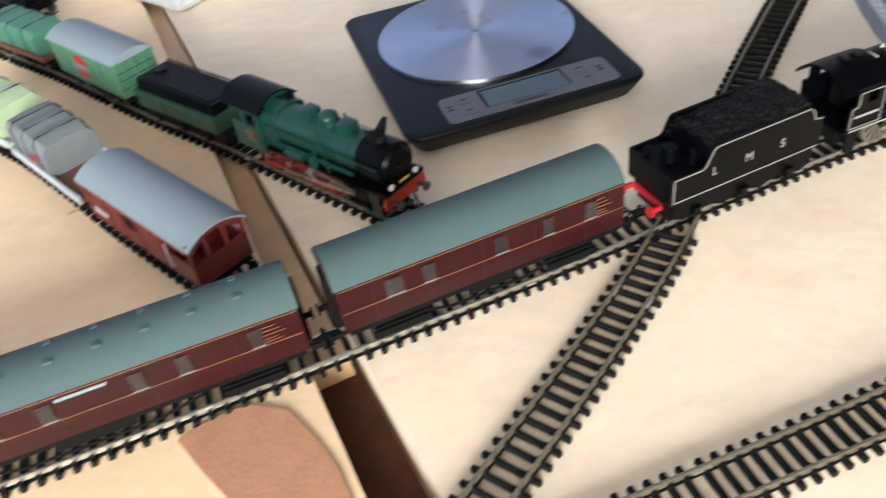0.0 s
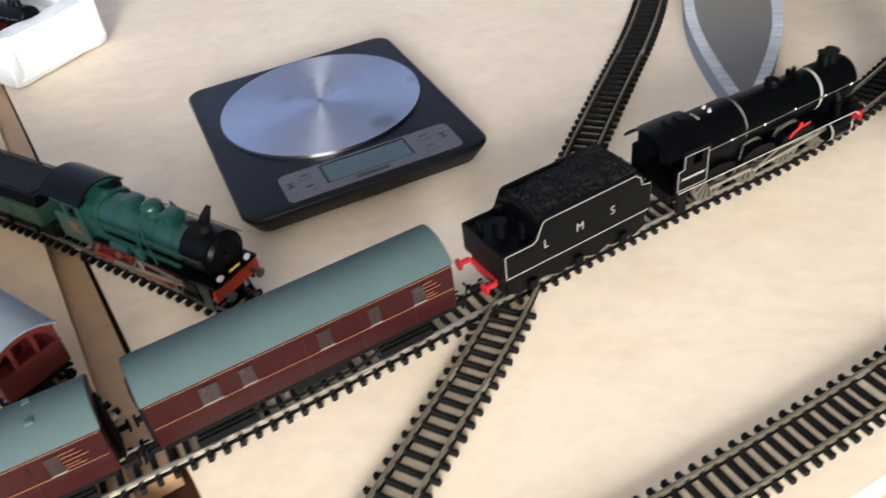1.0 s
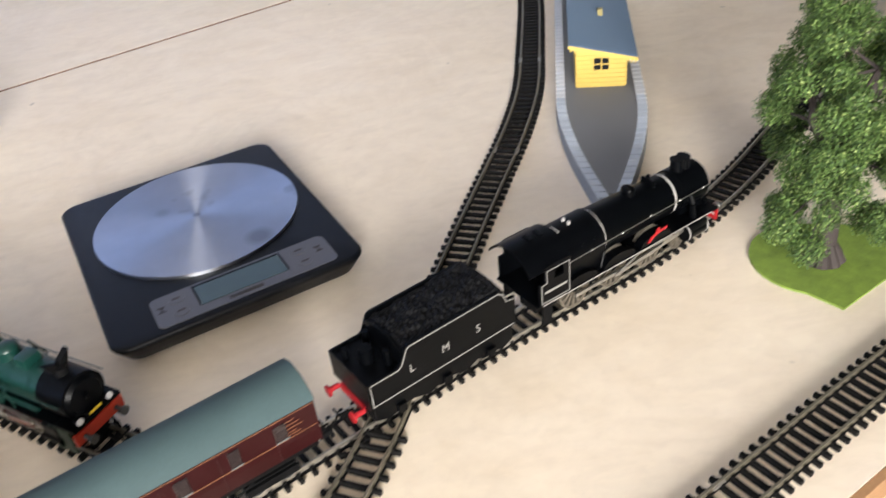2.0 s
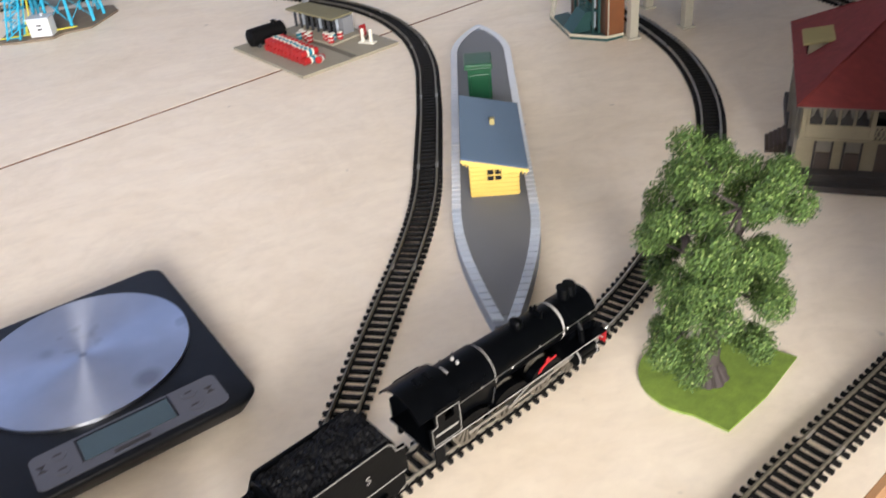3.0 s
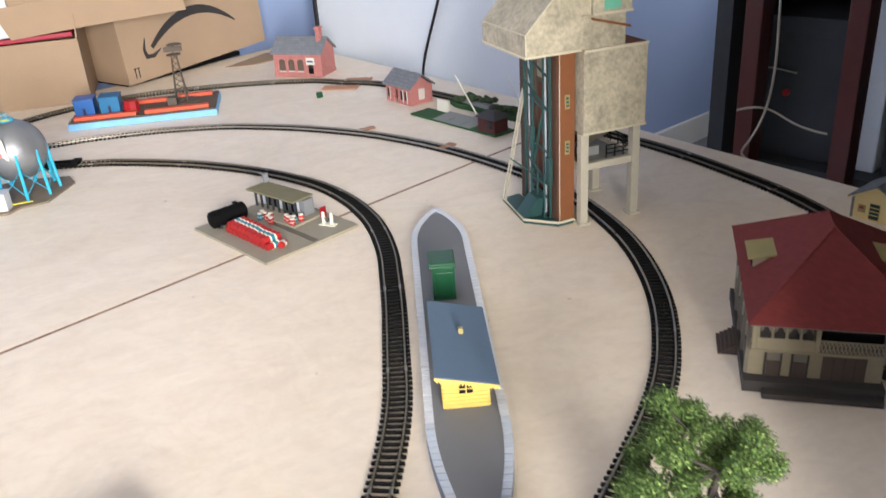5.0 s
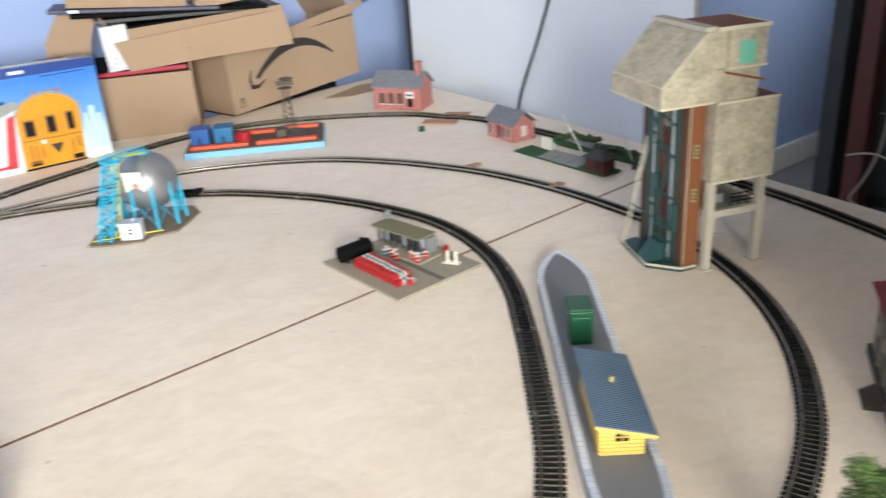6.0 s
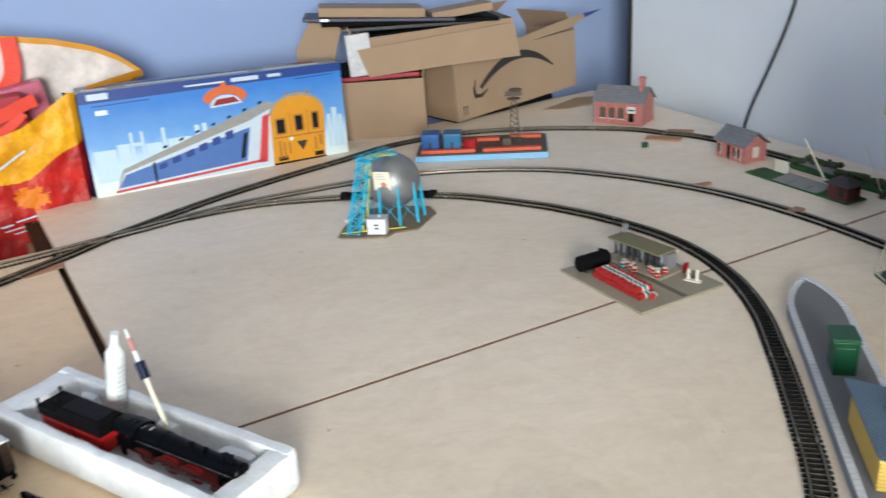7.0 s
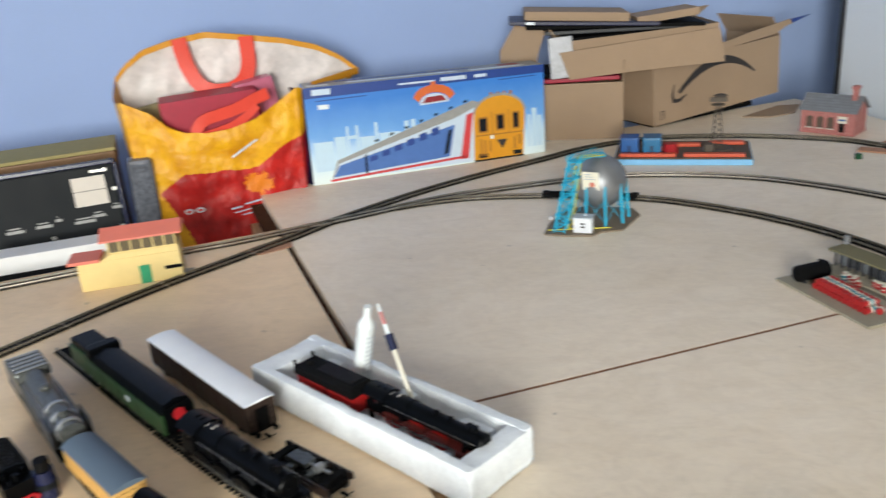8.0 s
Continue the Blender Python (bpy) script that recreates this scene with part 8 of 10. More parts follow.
# pale skyline behind the train
for x, w, z0, z1 in ((0.010, 0.045, 0.03, 0.098), (0.058, 0.026, 0.03, 0.106), (0.086, 0.006, 0.06, 0.128), (0.108, 0.006, 0.06, 0.128), (0.090, 0.022, 0.098, 0.106), (0.116, 0.034, 0.03, 0.100), (0.152, 0.007, 0.06, 0.130), (0.162, 0.050, 0.03, 0.104), (0.222, 0.010, 0.06, 0.126), (0.238, 0.010, 0.06, 0.128), (0.522, 0.008, 0.03, 0.108), (0.534, 0.012, 0.03, 0.122), (0.548, 0.010, 0.03, 0.104)):
    face([(x, z0), (x + w, z0), (x + w, z1), (x, z1)], "skyline", "skyline_shape", 0.0005)
# the train: receding side, red corner, yellow front
face([(0.044, 0.010), (0.385, 0.012), (0.402, 0.150), (0.388, 0.156), (0.060, 0.052)], "print_grey", "train_roof", 0.0007)
face([(0.046, 0.008), (0.385, 0.010), (0.396, 0.140), (0.340, 0.118), (0.062, 0.044)], "print_pale", "train_band", 0.0010)
face([(0.048, 0.014), (0.326, 0.030), (0.342, 0.104), (0.064, 0.040)], "print_blue", "train_side", 0.0013)
for k in range(6):
    x = 0.135 + 0.030 * k
    z = 0.040 + 0.0085 * k
    face([(x, z), (x + 0.018, z + 0.004), (x + 0.018, z + 0.016 + 0.0012 * k), (x, z + 0.011 + 0.0012 * k)], "title_blue", "side_window", 0.0016)
face([(0.312, 0.036), (0.322, 0.038), (0.335, 0.094), (0.326, 0.092)], "slate_case", "side_door", 0.0016)
face([(0.040, 0.004), (0.366, 0.022), (0.366, 0.028), (0.040, 0.009)], "print_red", "train_stripe", 0.0016)
face([(0.352, 0.020), (0.372, 0.020), (0.388, 0.128), (0.372, 0.124)], "print_red", "train_corner", 0.0016)
arcp = [(0.386, 0.010), (0.509, 0.008), (0.516, 0.112)] + [(0.453 + 0.063 * math.cos(a), 0.118 + 0.044 * math.sin(a)) for a in np.linspace(0.05, math.pi - 0.05, 14)] + [(0.389, 0.118)]
yf = face(arcp, "print_yellow", "train_front", 0.0019, "yellow train front")
rim = [(0.453 + 0.067 * math.cos(a), 0.118 + 0.049 * math.sin(a)) for a in np.linspace(0.1, math.pi - 0.1, 14)] + [(0.453 + 0.062 * math.cos(a), 0.118 + 0.043 * math.sin(a)) for a in np.linspace(math.pi - 0.1, 0.1, 14)]
face(rim, "print_grey", "front_rim", 0.0022, "", yf)
for x, w, z0, z1 in ((0.399, 0.024, 0.076, 0.114), (0.443, 0.022, 0.078, 0.118), (0.484, 0.018, 0.078, 0.120)):
    face([(x, z0), (x + w, z0), (x + w, z1), (x, z1)], "print_rust", "cab_window", 0.0022, "", yf)
    face([(x + 0.003, z0 + 0.004), (x + w - 0.003, z0 + 0.004), (x + w - 0.003, z1 - 0.004), (x + 0.003, z1 - 0.004)], "slate_case", "window_glass", 0.0025, "", yf)
face([(0.444, 0.056), (0.470, 0.056), (0.457, 0.034)], "ink", "front_triangle", 0.0022, "", yf)
for x0, x1, z0, z1, mat in ((0.392, 0.512, 0.0685, 0.0715, "print_rust"), (0.433, 0.435, 0.070, 0.124, "print_rust"), (0.474, 0.476, 0.070, 0.126, "print_rust"), (0.398, 0.420, 0.0160, 0.0260, "slate_case"), (0.484, 0.506, 0.0160, 0.0260, "slate_case"), (0.428, 0.436, 0.060, 0.068, "print_white"), (0.498, 0.504, 0.040, 0.064, "print_rust"), (0.486, 0.491, 0.030, 0.060, "print_rust")):
    face([(x0, z0), (x1, z0), (x1, z1), (x0, z1)], mat, "front_fitting", 0.0021, "", yf)
for x in (0.430, 0.447, 0.462, 0.478):
    face([(x, 0.160), (x + 0.008, 0.161), (x + 0.007, 0.170), (x + 0.001, 0.170)], "print_rust", "roof_fitting", 0.0018)
for k in range(7):
    x = 0.150 + 0.036 * k
    z = 0.084 + 0.0112 * k
    face([(x, z), (x + 0.009, z + 0.003), (x + 0.009, z + 0.008), (x, z + 0.005)], "slate_case", "roof_fitting", 0.0011)
for x, z0, z1 in ((0.402, 0.020, 0.062), (0.412, 0.020, 0.058), (0.424, 0.030, 0.056)):
    face([(x, z0), (x + 0.005, z0), (x + 0.005, z1), (x, z1)], "print_rust", "front_pipe", 0.0022, "", yf)
face([(0.386, 0.004), (0.512, 0.003), (0.512, 0.014), (0.386, 0.012)], "slate_case", "front_bogie", 0.0024, "", yf)
face([(0.123, 0.014), (0.128, 0.014), (0.128, 0.060), (0.123, 0.058)], "slate_case", "carriage_joint", 0.0018)
# orange emblem above the train
em = [(0.297 + 0.049 * math.cos(a), 0.172 + 0.030 * math.sin(a)) for a in np.linspace(0.1, math.pi - 0.1, 12)] + [(0.297 + 0.036 * math.cos(a), 0.160 + 0.024 * math.sin(a)) for a in np.linspace(math.pi - 0.15, 0.15, 12)]
face(em, "print_orange", "emblem_arch", 0.0012, "orange arched emblem")
face([(0.262, 0.157), (0.332, 0.160)] + [(0.297 + 0.034 * math.cos(a), 0.161 + 0.021 * math.sin(a)) for a in np.linspace(0.2, math.pi - 0.2, 8)], "print_pale", "emblem_field", 0.0009)
face([(0.268, 0.161), (0.326, 0.164), (0.316, 0.176), (0.278, 0.174)], "emblem_red", "emblem_bar", 0.0015)
face([(0.290, 0.199), (0.304, 0.200), (0.301, 0.209), (0.292, 0.209)], "print_orange", "emblem_knob", 0.0012)
for x0, x1, y0, y1, mat in ((0.010, 0.060, 0.012, 0.030, "print_white"), (0.10, 0.36, 0.020, 0.034, "print_white"), (0.39, 0.52, 0.014, 0.028, "print_white"), (0.47, 0.52, 0.040, 0.070, "emblem_red"), (0.02, 0.40, 0.050, 0.060, "title_blue"), (0.08, 0.30, 0.066, 0.072, "print_blue")):
    part("top_print", box(B(), x0, x1, y0, y1, TH + 0.0011, TH + 0.0014), mat, tb_)


def open_carton(name, label, m, L, D, H, flaps=(), mat="card"):
    """A cardboard box with thin walls, open at the top. flaps: (side, length, angle in degrees)."""
    p = thing(name, label, "cardboard box", m, "cardboard boxes")
    t = 0.003
    part("front", box(B(), 0, L, 0, t, 0, H), mat, p)
    part("back", box(B(), 0, L, D - t, D, 0, H), mat, p)
    part("side", box(B(), 0, t, t + 0.0002, D - t - 0.0002, 0, H), mat, p)
    part("side", box(B(), L - t, L, t + 0.0002, D - t - 0.0002, 0, H), mat, p)
    part("bottom", box(B(), t, L - t, t, D - t, 0.0005, t), "card_in", p)
    for side, n, ang in flaps:
        bm = box(B(), 0.001, (L if side in "fb" else D) - 0.001, 0, n, -t / 2, t / 2)
        mm = {"f": Matrix.Translation((0, t / 2, H + 0.001)) @ Matrix.Rotation(radians(ang), 4, "X"),
              "b": Matrix.Translation((L, D - t / 2, H + 0.001)) @ Matrix.Rotation(math.pi, 4, "Z") @ Matrix.Rotation(radians(ang), 4, "X"),
              "l": Matrix.Translation((t / 2, D, H + 0.001)) @ Matrix.Rotation(-math.pi / 2, 4, "Z") @ Matrix.Rotation(radians(ang), 4, "X"),
              "r": Matrix.Translation((L - t / 2, 0, H + 0.001)) @ Matrix.Rotation(math.pi / 2, 4, "Z") @ Matrix.Rotation(radians(ang), 4, "X")}[side]
        bmesh.ops.transform(bm, matrix=mm, verts=bm.verts)
        part("flap", bm, mat, p, "folded-out cardboard flap")
    return p


open_carton("cardboard_carton", "plain brown cardboard carton packed with flat dark things", pose(-0.176, 2.130, 0.0003, 0, 0, -4.5), 0.214, 0.20, 0.142, [("r", 0.05, 95)])
solo("dark_folder", box(B(), 0.0, 0.20, 0.0, 0.17, 0, 0.010, 0.002), "carmine", "dark red folder sticking out of the carton", "folder", pose(-0.170, 2.140, 0.1425, 0, -1, -4.5))
solo("black_film_shade", box(B(), -0.02, 0.23, 0.0, 0.15, 0, 0.012, 0.004), "matt_black", "crumpled black plastic sheet between the cartons", "plastic sheet", pose(-0.175, 2.145, 0.154, 0, -2, -3))
# smile-marked carton
b0, b1 = Vector((0.125, 2.195)), Vector((0.500, 2.440))
BL = (b1 - b0).length
cb = open_carton("printed_carton", "brown cardboard carton with a dark curved arrow print, flaps open", pose(b0.x, b0.y, 0.004, 0, -2.6, math.degrees(math.atan2(b1.y - b0.y, b1.x - b0.x))), BL, 0.24, 0.158, [("r", 0.058, 62), ("b", 0.085, 70), ("l", 0.09, 110)])


def curve_band(pts, widths):
    out_a, out_b = [], []
    for i, ((x, z), w) in enumerate(zip(pts, widths)):
        xa, za = pts[max(i - 1, 0)]
        xb, zb = pts[min(i + 1, len(pts) - 1)]
        d = math.hypot(xb - xa, zb - za)
        out_a.append((x - (zb - za) / d * w, z + (xb - xa) / d * w))
        out_b.append((x + (zb - za) / d * w, z - (xb - xa) / d * w))
    return out_a + out_b[::-1]


arc = [(0.085 + 0.27 * t, 0.072 + 0.225 * t * (1 - t) + 0.006 * t) for t in np.linspace(0, 1, 15)]
part("arrow_print", prism(B(), curve_band(arc, [0.002 + 0.008 * math.sin(math.pi * t) + 0.003 * (1 - t) for t in np.linspace(0, 1, 15)]), "y", -0.0006, -0.0001), "ink", cb, "dark curved arrow print")
part("arrow_print", prism(B(), curve_band([(0.070, 0.098), (0.062, 0.072), (0.066, 0.054), (0.086, 0.052), (0.110, 0.064)], [0.001, 0.004, 0.006, 0.005, 0.001]), "y", -0.0006, -0.0001), "ink", cb, "dark arrow head print")
for x in (0.022, 0.032):
    part("print_mark", box(B(), x, x + 0.0025, -0.0006, -0.0001, 0.012, 0.034), "ink", cb)
part("print_mark", box(B(), 0.020, 0.037, -0.0006, -0.0001, 0.034, 0.036), "ink", cb)
long_flap = prism(B(), [(0.065, 0.150), (0.110, 0.163), (0.34, 0.186), (0.475, 0.196), (0.560, 0.196), (0.470, 0.180), (0.43, 0.166)], "y", -0.0035, -0.0008)
part("long_flap", long_flap, "card", cb, "long torn cardboard flap")
part("flap_tip", prism(B(), [(0.480, 0.1962), (0.562, 0.1968), (0.490, 0.184)], "y", -0.0042, -0.0036), "title_blue", cb, "blue printed flap tip")
# upper carton lying across both
cc = open_carton("tilted_carton", "pale brown carton lying across the other boxes with a white lining", pose(-0.115, 2.124, 0.164, -2, -3.0, 3.0), 0.388, 0.26, 0.080, [("l", 0.06, 120)])
part("white_lining", box(B(), -0.0035, -0.0005, 0.002, 0.12, 0.0, 0.078), "white_card", cc, "white carton lining")
part("white_edge", box(B(), -0.024, 0.034, -0.0090, -0.0005, -0.006, 0.094, 0.002), "film_white", cc, "white padded carton lining")
part("long_flap", prism(B(), [(0.001, 0.056), (0.021, -0.011), (0.200, -0.0095), (0.396, -0.012), (0.393, 0.030), (0.386, 0.070), (0.300, 0.067)], "y", -0.0130, -0.0095), "card", cc, "broad cardboard flap folded down over the front")
solo("black_film_shade", box(B(), 0.02, 0.36, 0.02, 0.20, 0, 0.026, 0.006), "matt_black", "crumpled black plastic sheet filling the upper carton", "plastic sheet", pose(-0.115, 2.124, 0.224, -2, -2.0, 3))
for k, (x, z, n, ry, mat) in enumerate(((-0.150, 0.262, 0.40, 1.0, "dark_grey"), (-0.195, 0.280, 0.43, 2.6, "matt_black"), (-0.236, 0.2955, 0.36, 4.0, "navy"))):
    solo("flat_packet", box(B(), 0, n, 0.0, 0.16, 0, 0.009, 0.002), mat, "flat dark printed packet stacked on the cartons", "packet", pose(x, 2.128 - 0.012 * k, z, -1, ry, 4.0 - 1.5 * k), "flat packets")
solo("packet_label", box(B(), 0, 0.020, -0.0008, 0, 0, 0.006), "print_white", "small white label on the packet's edge", "label", pose(-0.195, 2.1050, 0.2942, 0, 4, 1))
solo("top_carton", box(B(), 0, 0.252, 0.0, 0.15, 0, 0.021, 0.002), "card", "flat brown carton on top of the pile", "cardboard box", pose(-0.198, 2.115, 0.3035, -1, 4.6, 2), "cardboard boxes")
solo("top_carton", box(B(), 0.0, 0.15, 0.0, 0.12, 0, 0.018, 0.002), "card", "flat brown carton tipped up on the pile", "cardboard box", pose(0.072, 2.122, 0.2745, -2, -5, 6), "cardboard boxes")
solo("cardboard_sheet", prism(B(), [(-0.223, 0.291), (-0.148, 0.271), (-0.165, 0.226), (-0.182, 0.150), (-0.182, 0.0004), (-0.270, 0.0004), (-0.262, 0.230)], "y", 2.150, 2.153), "card", "brown card panel leaning beside the pile", "cardboard panel")
# black wedge added in place of the shadow beneath the lifted carton
solo("black_film_shade", prism(B(), [(0.0, 0.0), (0.36, 0.0), (0.36, 0.012), (0.0, 0.001)], "y", 0.012, 0.20), "matt_black", "dark wedge for the shadow under the tipped carton", "plastic sheet", pose(b0.x, b0.y, 0.0004, 0, 0, math.degrees(math.atan2(b1.y - b0.y, b1.x - b0.x))))
solo("card_sheet", prism(B(), [(0.36, 2.26), (0.43, 2.245), (0.50, 2.28), (0.54, 2.37), (0.48, 2.37)], "z", 0.0003, 0.0028), "card", "flat brown card lying on the plywood", "card sheet")

# shopping bag on the floor stand behind the left sheet
BM = pose(-0.985, 1.700, -0.12, 0, 0, 24)
bg = thing("shopping_bag", "yellow and red woven shopping bag, open and full", "shopping bag", BM)


def bag_print():
    """Yellow woven plastic with a ragged red field printed across its lower half."""
    n = Nodes("bag_print")
    sep = n.t.nodes.new("ShaderNodeSeparateXYZ")
    n.link(n.coord.outputs["Object"], sep.inputs[0])

    def calc(op, a, b, c=None):
        k = n.t.nodes.new("ShaderNodeMath")
        k.operation = op
        for sock, v in zip(k.inputs, (a, b, c)):
            if isinstance(v, (int, float)):
                sock.default_value = v
            elif v is not None:
                n.link(v, sock)
        return k.outputs[0]

    ragged = calc("MULTIPLY_ADD", n.noise(24.0, 4.0, 0.6), 0.022, -0.011)
    x, z = calc("ADD", sep.outputs[0], ragged), calc("ADD", sep.outputs[2], ragged)
    u = calc("MULTIPLY_ADD", x, 2.5, 0.15)
    grey = lambda v: (v / 0.4, v / 0.4, v / 0.4, 1.0)
    top = n.ramp(u, [(0.10, grey(0.150)), (0.14, grey(0.166)), (0.262, grey(0.194)), (0.545, grey(0.185)), (0.66, grey(0.188)), (0.79, grey(0.222)), (0.95, grey(0.246))])
    below = calc("GREATER_THAN", calc("MULTIPLY", top, 0.4), z)
    edge = calc("MULTIPLY_ADD", calc("SUBTRACT", 0.162, z), 0.42, -0.012)
    field = calc("MULTIPLY", below, calc("GREATER_THAN", x, edge))
    weave = n.noise(20.0, 4.0, 0.6)
    yel = n.ramp(weave, [(0.3, rgb(206, 136, 10)), (0.55, rgb(236, 172, 16)), (0.75, rgb(248, 194, 40))])
    red = n.ramp(weave, [(0.3, rgb(150, 18, 18)), (0.6, rgb(196, 26, 22)), (0.8, rgb(214, 50, 26))])
    # an orange tongue inside the red field
    dx, dz = calc("SUBTRACT", x, 0.198), calc("SUBTRACT", z, 0.150)
    away = calc("ADD", calc("MULTIPLY", dx, dx), calc("MULTIPLY", calc("MULTIPLY", dz, dz), 1.4))
    tongue = calc("MULTIPLY", calc("LESS_THAN", calc("MULTIPLY_ADD", n.noise(60.0, 3.0, 0.6), 0.0034, away), 0.0026), 0.8)
    red = n.blend(tongue, red, rgb(236, 140, 24))
    n.colour(n.blend(field, yel, red))
    n.bsdf.inputs["Roughness"].default_value = 0.42
    n.bump(n.noise(26.0, 5.0, 0.65, (1, 1, 0.6)), 0.8, 0.010)
    return n.m


M["bag_print"] = bag_print()
BD = 0.16
FRONT_X, FRONT_Z = (-0.056, 0.0, 0.03, 0.06, 0.104, 0.16, 0.21, 0.26, 0.309), (0.364, 0.332, 0.300, 0.285, 0.278, 0.281, 0.293, 0.318, 0.347)
BACK_X, BACK_Z = (-0.064, -0.042, 0.003, 0.067, 0.143, 0.216, 0.318, 0.394, 0.446, 0.486), (0.392, 0.417, 0.446, 0.461, 0.470, 0.457, 0.437, 0.413, 0.384, 0.348)


def bag_point(side, u, v):
    """A point of the front (0) or back (1) panel; u across, v up to the rim."""
    xs, zs = (FRONT_X, FRONT_Z) if side == 0 else (BACK_X, BACK_Z)
    top = xs[0] + (xs[-1] - xs[0]) * u
    foot = -0.050 + 0.352 * u
    x = foot + (top - foot) * v ** 1.5
    y = BD * side + (-0.014 if side == 0 else 0.008) * math.sin(math.pi * u) * (0.4 + 0.6 * v)
    y += 0.007 * noise.noise((u * 5, v * 5, side * 9.0)) + 0.0040 * noise.noise((u * 17, v * 8, side * 9.0 + 4)) + 0.0022 * noise.noise((u * 9 + v * 22, v * 26, side + 2.0))
    return (x, y, float(np.interp(top, xs, zs)) * v)


def bag_sheet(point, nu, nv, mat, name, label, shift):
    """One woven sheet with a little thickness."""
    bm, n = B(), nv + 1
    for off in (0.0, 1.0):
        vs = [[bm.verts.new(Vector(point(i / nu, j / nv)) + Vector(shift) * off) for j in range(n)] for i in range(nu + 1)]
        for a, b in zip(vs, vs[1:]):
            for j in range(nv):
                bm.faces.new((a[j], b[j], b[j + 1], a[j + 1]))
    return part(name, bm, mat, bg, label, smooth=True)


bag_sheet(lambda u, v: bag_point(0, u, v), 48, 36, "bag_print", "front_panel", "yellow panel with a red printed field", (0, 0.002, 0))
bag_sheet(lambda u, v: bag_point(1, u, v), 48, 36, "bag_white", "back_panel", "creased white inner side of the back panel", (0, 0.002, 0))
for e in (0, 1):
    def gusset(u, v, e=e):
        a, b = Vector(bag_point(0, e, v)), Vector(bag_point(1, e, v))
        q = a.lerp(b, u)
        return q + Vector(((0.016 if e else -0.012) * math.sin(math.pi * u) * v, 0, -0.02 * math.sin(math.pi * u) * v))
    bag_sheet(gusset, 10, 18, "bag_print", "side_panel", "", (0.002 if e == 0 else -0.002, 0, 0))


def flat_strap(pts, y_of, half, mat, name, label, thick=0.0022):
    """A flat webbing strap along points in the bag's upright plane."""
    line, bm, rows = Line(pts, 0.004), B(), []
    n = 36
    for k in range(n + 1):
        q, a = line.at(line.length * k / n)
        y = y_of(k / n)
        rows.append([bm.verts.new((q.x - math.sin(a) * w, y + d, q.y + math.cos(a) * w)) for w, d in ((-half, 0), (half, 0.001), (half, thick + 0.001), (-half, thick))])
    for a, b in zip(rows, rows[1:]):
        for j in range(4):
            bm.faces.new((a[j], a[(j + 1) % 4], b[(j + 1) % 4], b[j]))
    bm.faces.new(rows[0][::-1]), bm.faces.new(rows[-1])
    return part(name, bm, mat, bg, label, smooth=False)


rim = [Vector(bag_point(1, u, 1.0)) for u in np.linspace(0, 1, 40)]
hem = B()
rows = [[hem.verts.new((q.x, q.y + dy, q.z + dz)) for dy, dz in ((-0.003, -0.012), (-0.004, 0.001), (0.004, 0.001), (0.004, -0.012))] for q in rim]
for a, b in zip(rows, rows[1:]):
    for j in range(4):
        hem.faces.new((a[j], a[(j + 1) % 4], b[(j + 1) % 4], b[j]))
part("hem", hem, "print_yellow", bg, "yellow folded top hem")
hem = B()
rows = [[hem.verts.new((q.x + dx, q.y, q.z + dz)) for dx, dz in ((-0.002, -0.014), (-0.003, 0.0015), (0.003, 0.0015), (0.002, -0.014))] for q in (Vector(bag_point(1, 1, 1)).lerp(Vector(bag_point(0, 1, 1)), t) for t in np.linspace(0, 0.75, 10))]
for a, b in zip(rows, rows[1:]):
    for j in range(4):
        hem.faces.new((a[j], a[(j + 1) % 4], b[(j + 1) % 4], b[j]))
part("hem", hem, "print_yellow", bg, "yellow folded top hem")
flat_strap([(0.085, 0.463), (0.090, 0.42), (0.098, 0.39), (0.112, 0.362), (0.135, 0.346), (0.160, 0.341), (0.190, 0.345), (0.215, 0.362), (0.229, 0.395), (0.233, 0.452)], lambda t: BD - 0.008 - 0.030 * math.sin(math.pi * t), 0.0165, "bag_red", "handle", "red webbing handle")
flat_strap([(0.082, 0.262), (0.086, 0.284), (0.104, 0.302), (0.135, 0.309), (0.175, 0.316), (0.215, 0.330), (0.250, 0.340)], lambda t: -0.004 + 0.024 * t, 0.0125, "bag_red", "handle", "red webbing handle folded over the rim")
flat_strap([(0.096, 0.268), (0.130, 0.274), (0.165, 0.282), (0.195, 0.297), (0.222, 0.318)], lambda t: -0.001 + 0.016 * t, 0.0095, "bag_red", "handle", "red webbing handle folded over the rim")
for x in (0.038, 0.062):
    ring = [(x + 0.0095 * math.cos(a), 0.114 + 0.0062 * math.sin(a)) for a in np.linspace(0, 2 * math.pi, 20)]
    part("ring_print", prism(B(), [q for q in ring[:-1]], "y", -0.0215, -0.0207), "print_white", bg, "white printed ring")
    part("ring_print", prism(B(), [(x + 0.0055 * math.cos(a), 0.114 + 0.0030 * math.sin(a)) for a in np.linspace(0, 2 * math.pi, 14)[:-1]], "y", -0.0222, -0.0216), "bag_red", bg)
for x0, x1, z0, z1, w in ((0.150, 0.205, 0.220, 0.250, 0.0040), (0.130, 0.150, 0.104, 0.106, 0.004), (0.160, 0.205, 0.110, 0.116, 0.0034), (0.135, 0.190, 0.094, 0.100, 0.0026), (0.150, 0.200, 0.086, 0.092, 0.0026)):
    part("writing_bar", strip(B(), [(x0, z0), (x1, z1)], -0.0200, w, 0.0008), "print_pale", bg, "white printed writing")
solo("carmine_box", box(B(), 0.0, 0.208, 0.0, 0.09, 0, 0.15, 0.003), "carmine", "carmine red card box inside the bag", "box", BM @ pose(0.022, 0.030, 0.196, 0, -1.5, 0))
